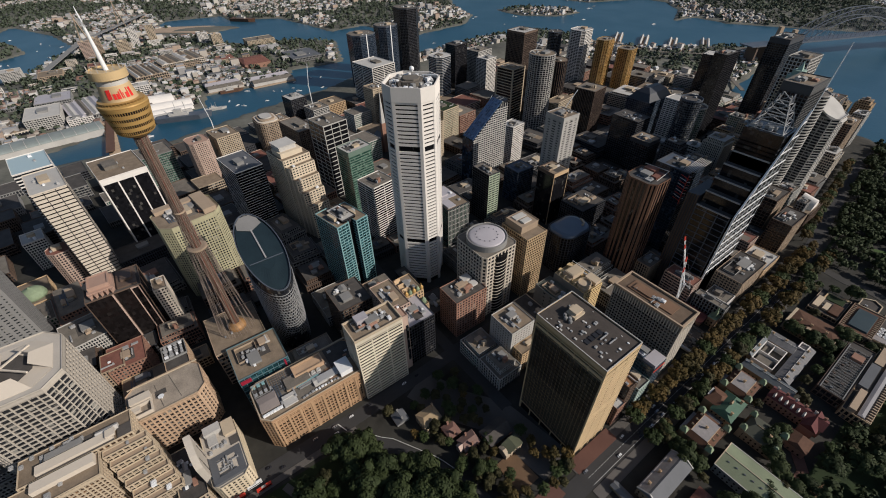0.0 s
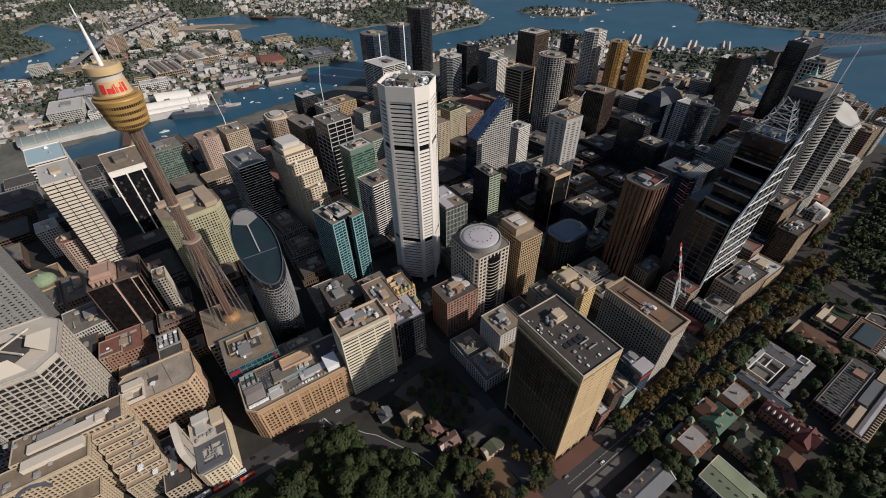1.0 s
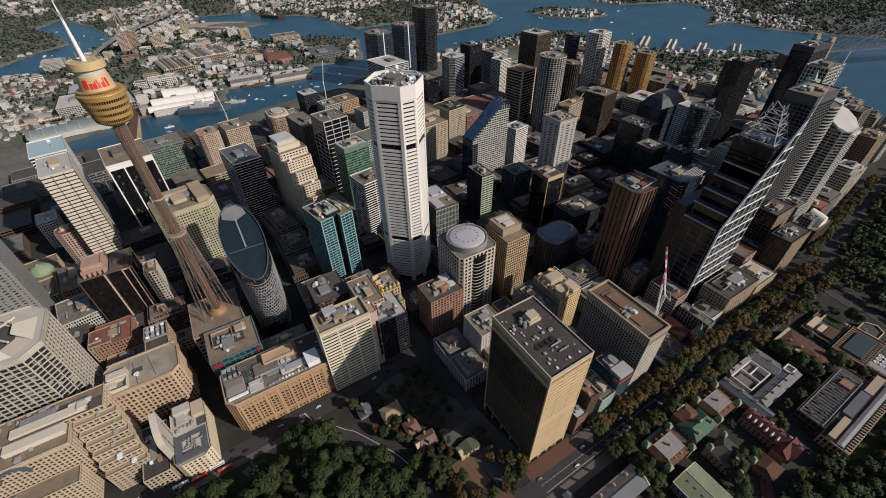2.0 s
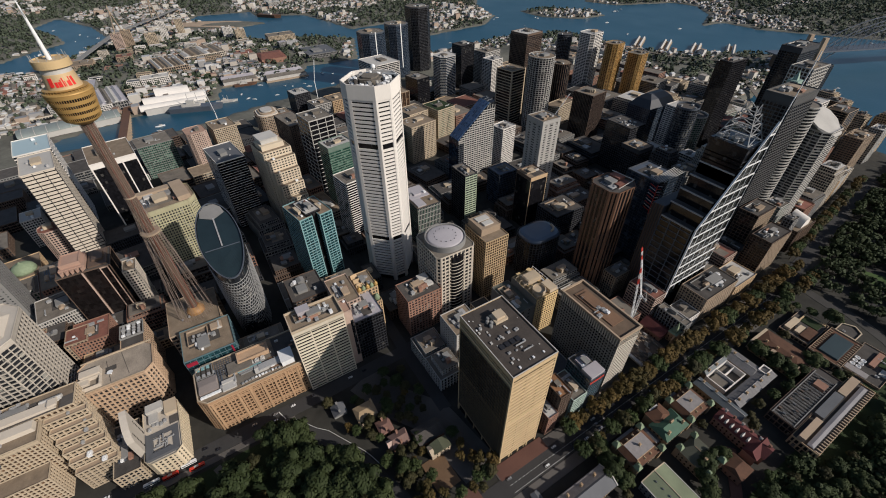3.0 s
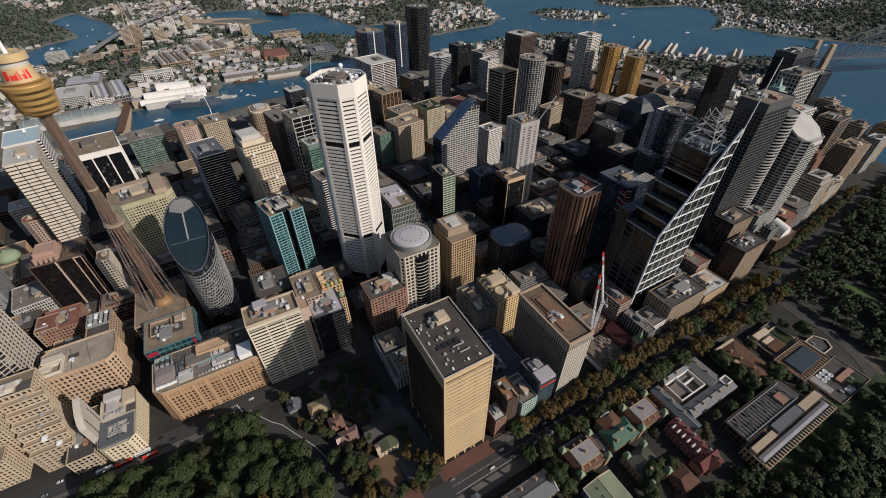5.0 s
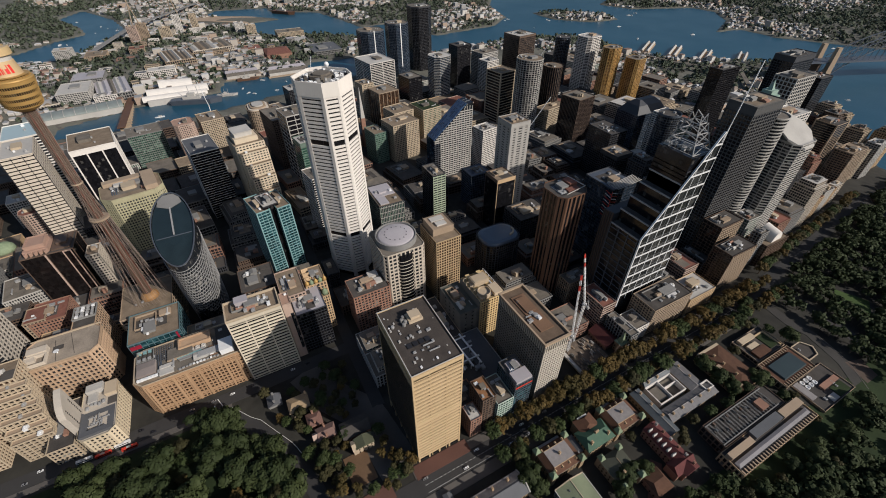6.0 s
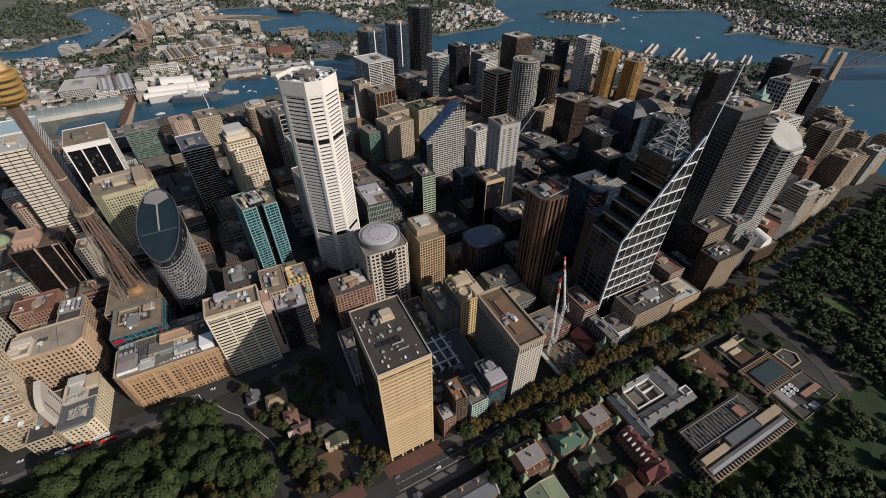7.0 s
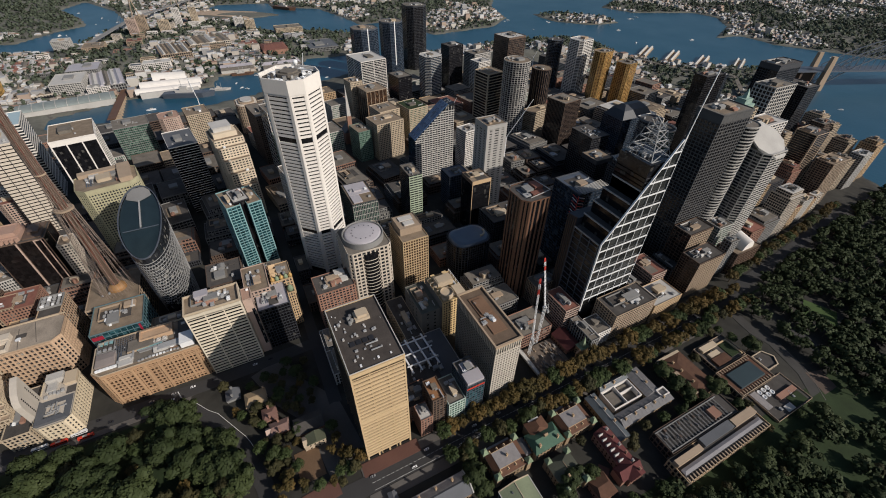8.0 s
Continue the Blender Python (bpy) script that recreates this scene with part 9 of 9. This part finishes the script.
def western_shore():
    rng = random.Random(77)
    # halls and apartment blocks across the western harbour
    blocks = [(-1360, -1262, -240, -172, 6, LIGHT, LIGHT), (-1465, -1385, -225, -150, 4, GREY, ROOF_LILAC), (-1275, -1245, -165, -115, -6, WHITE, LIGHT), (-1440, -1400, -46, 24, 0, WHITE, LIGHT), (-1760, -1690, -230, -170, -4, TAN, ROOF_TAN),
              (-1815, -1770, -320, -270, 6, LIGHT, LIGHT), (-1745, -1700, -105, -60, 2, TAN, ROOF_RED), (-1930, -1900, -110, -80, 34, PINK, ROOF_TAN), (-1965, -1935, -80, -50, 36, TAN, ROOF_TAN), (-1905, -1880, -10, 26, 26, CREAM, ROOF_TAN), (-2040, -2010, 40, 66, 42, WHITE, LIGHT),
              (-2046, -2014, 100, 126, 44, CREAM, LIGHT), (-1950, -1915, 250, 285, 12, WHITE, LIGHT), (-1880, -1850, 285, 320, 14, CREAM, LIGHT), (-1640, -1590, 60, 190, -8, TAN, ROOF_TAN), (-1560, -1500, -40, 60, -10, GREY, ROOF_TAN), (-1660, -1560, -140, -90, -12, BRICK, ROOF_LILAC),
              (-1800, -1740, 380, 480, -4, CREAM, ROOF_GREY), (-1700, -1560, 420, 470, -14, WHITE, LIGHT), (-1560, -1440, 440, 540, -14, GREY, ROOF_SLATE), (-1490, -1440, 180, 280, -14, GREY, ROOF_SLATE), (-2560, -2500, 560, 620, 0, LIGHT, LIGHT), (-1620, -1560, 240, 290, -8, CREAM, ROOF_RED)]
    for x0, x1, y0, y1, top, wall, roof in blocks:
        tower("shore_block", "distant %s block on the western shore" % ("pale rendered" if wall in (WHITE, LIGHT, CREAM) else "brown masonry"), x0, x1, y0, y1, top, wall, G_DARK, roof, floor=3.6, bay=5, band=1.6, pier=1.4, depth=0.7, units=2, plant=True, category="building", group="western shore blocks")
    # exhibition halls, market and long terraces behind the western quay
    halls = [(-1390, -1250, -345, -245, -12, IVORY, ROOF_TAN, 6, "long exhibition hall with pale ribbed roof"), (-1410, -1250, -168, -92, -6, GREY, ROOF_LILAC, 5, "glazed convention hall with striped grey roof"), (-1640, -1490, -12, 74, 0, TAN, ROOF_TAN, 7, "curved tan colonnaded office range"),
             (-1740, -1610, 70, 200, -4, IVORY, ROOF_TAN, 6, "long pale stone range with grey roofs"), (-1600, -1500, -400, -300, -8, BRICK, ROOF_RED, 5, "low brick warehouse range with terracotta roofs"), (-1590, -1450, -300, -235, -6, TAN, ROOF_PINK, 5, "low tan warehouse range with pinkish roofs")]
    for x0, x1, y0, y1, top, wall, roof, ribs, lab in halls:
        a, h, r = tower("exhibition_hall", lab, x0, x1, y0, y1, top, wall, G_DARK, roof, floor=5.5, bay=6, band=1.8, pier=1.6, units=0, plant=False, category="hall", group="halls behind the quay", rot=9)
        step = (y1 - y0 - 8) / ribs
        for q in range(ribs):
            y = -(y1 - y0) / 2 + 4 + step * q
            part("roof_vault", Mesh().gable(-(x1 - x0) / 2 + 3, (x1 - x0) / 2 - 3, y + 1, y + step - 1, h + 0.1, h + 3.4, "x", 2), (LIGHT, roof, ROOF_GREY)[q % 3], a)
    at = thing("quay_mall", "long quayside mall with pale grey-green barrel roof", "mall", pose(-1190, -200, ground(-1190, -200), 0, 0, 9))
    FOOT.append((-1240, -1150, -310, -100))
    part("wall", Mesh().box(-26, 26, -95, 95, -4, 11), LIGHT, at)
    part("barrel_roof", Mesh().add([(x, y, z) for y in (-97, 97) for x, z in [(27 * math.cos(math.pi * i / 10), 10.5 + 7 * math.sin(math.pi * i / 10)) for i in range(11)]], [(i, i + 1, i + 12, i + 11) for i in range(10)] + [tuple(range(10, -1, -1)), tuple(range(11, 22))]), surface("grey_green_metal_roof", (0.21, 0.235, 0.22), 0.6, spread=0.25), at, "grey-green barrel roof")
    for q in range(9):
        part("roof_arch", Mesh().rail([(27.4 * math.cos(math.pi * i / 10), -88 + 22 * q, 10.6 + 7.3 * math.sin(math.pi * i / 10)) for i in range(11)], 1.0), LIGHT, at)
    for k in range(200):
        x, y = rng.uniform(-2000, -1230), rng.uniform(-420, 480)
        w, d = rng.uniform(12, 30), rng.uniform(16, 46)
        if from_shore(x, y) < 40 or any(x - w / 2 < b and x + w / 2 > a and y - d / 2 < e and y + d / 2 > c for a, b, c, e in FOOT) or (-1540 < x < -1300 and 60 < y < 400):
            continue
        wall = rng.choice((LIGHT, CREAM, LIGHT, IVORY, WHITE, TAN, GREY))
        tower("shore_block", "distant %s block on the western shore" % ("pale rendered" if wall in (WHITE, LIGHT, CREAM) else "brown masonry"), x - w / 2, x + w / 2, y - d / 2, y + d / 2, ground(x, y) + rng.choice((6, 8, 10, 13, 18)), wall, G_DARK, rng.choice((ROOF_GREY, LIGHT, ROOF_TAN, ROOF_LILAC, LIGHT, ROOF_SLATE)), floor=3.4, bay=4.5, band=1.6, pier=1.4, units=0, plant=False, category="building",
              group="western shore blocks", rot=rng.uniform(-12, 12))
    for x0, x1, y0, y1 in ((-1385, -1312, 146, 246), (-1368, -1284, 262, 386), (-1690, -1600, 420, 470)):
        g = -29.0
        at = thing("wharf_shed", "long grey wharf shed on a timber pier", "wharf", pose((x0 + x1) / 2, (y0 + y1) / 2, g), "wharf sheds")
        a, b = (x1 - x0) / 2, (y1 - y0) / 2
        part("pier_deck", Mesh().box(-a, a, -b, b, -6, 0.5), TAN, at)
        part("shed_wall", Mesh().box(-a + 8, -2, -b + 4, b - 4, 0.5, 9).box(4, a - 6, -b + 4, b - 4, 0.5, 9), LIGHT, at)
        part("shed_roof", Mesh().gable(-a + 7, -1, -b + 3, b - 3, 9, 13.5, "y", 3), ROOF_LILAC, at)
        part("shed_roof", Mesh().gable(3, a - 5, -b + 3, b - 3, 9, 13.5, "y", 3), ROOF_GREY, at)
    for x, y, ang in ((-900, 1565, 29), (-812, 1604, 27), (-735, 1684, 27), (-985, 1530, 31)):
        at = thing("finger_wharf", "long finger wharf with twin pale sheds", "wharf", pose(x, y, SEA + 2.5, 0, 0, 90 + ang), "finger wharves")
        part("pier_deck", Mesh().box(-78, 78, -16, 16, -8, 0.5), TAN, at)
        part("shed_roof", Mesh().gable(-74, 74, -14, -4, 6, 9, "x", 1), LIGHT, at)
        part("shed_roof", Mesh().gable(-74, 74, 4, 14, 6, 9, "x", 1), LIGHT, at)
        part("shed_wall", Mesh().box(-73, 73, -13.4, -4.6, 0.5, 6).box(-73, 73, 4.6, 13.4, 0.5, 6), CREAM, at)
    # museum with white shell roofs
    at = thing("museum", "white museum with overlapping curved shell roofs", "museum", pose(-1235, 25, -29))
    part("hall", Mesh().box(-50, 45, -75, 60, -3, 11), LIGHT, at)
    for k, (x, w, l0, l1, h) in enumerate(((-52, 50, -45, 35, 32), (-8, 34, -75, 70, 24), (26, 26, -85, 66, 18))):
        m = Mesh()
        n = 12
        for i in range(n):
            a0, a1 = math.pi * i / n, math.pi * (i + 1) / n
            q = [(x + w / 2 * math.cos(t), y, 8 + (h - 8) * math.sin(t) * (1.0 if y < 0 else 0.8)) for y in (l0, l1) for t in (a0, a1)]
            m.add(q, [(0, 1, 3, 2)])
            m.add([(a * 1.0, b, c - 1) for a, b, c in q], [(2, 3, 1, 0)])
        m.add([(x + w / 2 * math.cos(math.pi * i / n), l0, 8 + (h - 8) * math.sin(math.pi * i / n)) for i in range(n + 1)], [tuple(range(n, -1, -1))])
        part("shell_roof", m, WHITE, at, "white curved shell roof")
    # red-roofed store and lawns
    hall("brick_store", "broad brick store with red roof on the shore", -1560, -1460, 292, 372, 12, 18, BRICK, ROOF_RED, "y", 12, windows=False)
    ribbon("shore_lawn", "green shore lawn", [(-1520, 300), (-1500, 380)], 70, LAWN, 0.4, "lawn")
    ribbon("shore_park", "green foreshore park", [(-1480, 90), (-1340, 120)], 70, LAWN, 0.4, "lawn")
    ribbon("terminal_apron", "pale bare terminal apron across the bay", [(-2330, 110), (-2150, 440)], 150, surface("bare_apron", (0.36, 0.27, 0.19), 0.95, spread=0.2), 1.2, "ground")
    ribbon("headland_lawn", "green headland park", [(-1330, 1180), (-1240, 1410)], 110, LAWN, 0.5, "lawn")
    ribbon("quay_promenade", "pale quayside promenade", [(-1215, -60), (-1205, -10), (-1228, 110)], 22, PAVING, 0.6, "pavement")
    ribbon("cove_quay", "pale stone quay round the inner harbour", [(-1140, -236), (-1190, -120)], 26, PAVING, 0.6, "pavement")


western_shore()


def spans():
    # swing bridge over the inner harbour
    at = thing("swing_bridge", "long low brown swing bridge over the inner harbour", "bridge", pose(0, 0, 0))
    part("deck", Mesh().beam((-1040, -100, -21), (-1310, -85, -21), 16, 1.6), RUST, at)
    for i in range(14):
        x = -1050 - i * 19
        part("pier", Mesh().box(x - 1.5, x + 1.5, -105, -84, -42, -22), TAN, at)
    # cable-stayed bridge
    at = thing("cable_bridge", "distant cable-stayed bridge with tall concrete pylons", "bridge", pose(0, 0, 0))
    part("deck", Mesh().beam((-1700, -235, -6), (-2122, -112, 2), 20, 1.6).beam((-2122, -112, 2), (-2640, 150, -4), 20, 1.6), GREY, at)
    for px, py in ((-2160, -100), (-2420, 40)):
        p = part("pylon", Mesh().beam((px - 16, py + 18, -40), (px, py, 74), 3).beam((px + 16, py - 18, -40), (px, py, 74), 3).beam((px, py, 74), (px, py, 90), 3), TAN, at)
        for k in range(1, 9):
            for s in (1, -1):
                q = (px - s * k * 15, py + s * k * 7.5, 1)
                part("stay", Mesh().beam((px, py, 84 - k), q, 0.35), GREY, at)
    # steel arch
    at = thing("arch_bridge", "great grey steel arch bridge with stone pylons", "bridge", pose(-500, 1690, -30, 0, 0, 68))
    L = 503
    for side in (-15, 15):
        web = Mesh()
        n = 28
        f = lambda t: 4 * 100 * t * (1 - t) + 8
        g = lambda t: 4 * 74 * t * (1 - t) + 58
        for i in range(n):
            a, b = i / n, (i + 1) / n
            web.beam((L * a, side, f(a)), (L * a, side, g(a)), 0.8).beam((L * a, side, f(a)), (L * b, side, g(b)), 0.7)
            if f(a) > 54:
                web.beam((L * a, side, 50), (L * a, side, f(a)), 0.9)
        part("lower_chord", Mesh().rail([(L * i / n, side, f(i / n)) for i in range(n + 1)], 2.2), STEEL, at)
        part("upper_chord", Mesh().rail([(L * i / n, side, g(i / n)) for i in range(n + 1)], 2.0), STEEL, at)
        part("web", web, STEEL, at, kind="stuff")
    part("deck", Mesh().box(-150, L + 300, -24, 24, 48, 51), STEEL, at)
    for x in (-14, L + 14):
        for y in (-24, 24):
            part("stone_pylon", Mesh().prism([(x - 9, y - 8), (x + 9, y - 8), (x + 9, y + 8), (x - 9, y + 8)], -14, 89, [(x - 6, y - 5), (x + 6, y - 5), (x + 6, y + 5), (x - 6, y + 5)]), TAN, at)
    for i in range(3):
        x = -40 - i * 40
        part("approach_pier", Mesh().box(x - 3, x + 3, -18, 18, -8, 48), BROWN, at)
    at = thing("elevated_road", "grey elevated expressway round the northern quays", "road", pose(0, 0, 0))
    part("deck", Mesh().beam((-980, 1380, -16), (-760, 1420, -16), 11, 1.2).beam((-760, 1420, -16), (-640, 1520, -16), 11, 1.2).beam((-640, 1520, -16), (-420, 1270, -22), 11, 1.2), ROOF_GREY, at)
    for i in range(12):
        t = i / 11
        part("pillar", Mesh().box(-981 + 220 * t, -977 + 220 * t, 1378 + 40 * t, 1382 + 40 * t, -40, -16), GREY, at)


spans()


def boats():
    rng = random.Random(31)
    hull = lambda l: Mesh().add([(-l, -l * 0.2, 0), (l * 0.6, -l * 0.2, 0), (l, 0, 0), (l * 0.6, l * 0.2, 0), (-l, l * 0.2, 0), (-l, -l * 0.24, l * 0.22), (l * 0.6, -l * 0.24, l * 0.22), (l * 1.1, 0, l * 0.26), (l * 0.6, l * 0.24, l * 0.22), (-l, l * 0.24, l * 0.22)],
                                [(4, 3, 2, 1, 0), (5, 6, 7, 8, 9)] + [(i, (i + 1) % 5, (i + 1) % 5 + 5, i + 5) for i in range(5)])
    first = thing("motor_boat", "small white motor boat on the harbour", "boat", pose(-1230, 300, SEA - 0.4, 0, 0, 20), "harbour boats")
    part("hull", hull(6), WHITE_METAL, first)
    part("cabin", Mesh().box(-3, 1.5, -1.0, 1.0, 1.3, 2.8), LIGHT, first)
    n = 0
    while n < 45:
        x, y = rng.choice(((rng.uniform(-2600, -1800), rng.uniform(-480, -180)), (rng.uniform(-1700, -900), rng.uniform(900, 2150)), (rng.uniform(-1200, 100), rng.uniform(1500, 2350)), (rng.uniform(-1300, -1060), rng.uniform(-40, 500))))
        s = from_shore(x, y)
        if s > -14 or s < -160:
            continue
        c = copy_thing(first, pose(x, y, SEA - 0.4, 0, 0, rng.uniform(0, 360)))
        k = rng.uniform(0.7, 1.7)
        c.scale = (k, k, k)
        n += 1
    for x, y, l, ang, m, lab in ((-1165, 60, 60, 72, STEEL, "grey museum warship beside the quay"), (-2300, 512, 62, 40, RUST, "rust-red hulled cargo ship at the terminal"), (-1185, 135, 26, 80, LIGHT, "moored tall ship with bare masts"), (-1300, 205, 30, 84, RUST, "dull red lightship at the wharf")):
        a = thing("ship", lab, "ship", pose(x, y, SEA - 1, 0, 0, ang))
        part("hull", hull(l), m, a)
        part("superstructure", Mesh().box(-l * 0.5, l * 0.2, -l * 0.1, l * 0.1, l * 0.2, l * 0.32).box(-l * 0.3, 0, -l * 0.08, l * 0.08, l * 0.32, l * 0.45), LIGHT, a)
        for k in (-0.2, 0.15):
            part("mast", Mesh().beam((l * k, 0, l * 0.3), (l * k, 0, l * 0.75), 0.9), METAL, a)


boats()
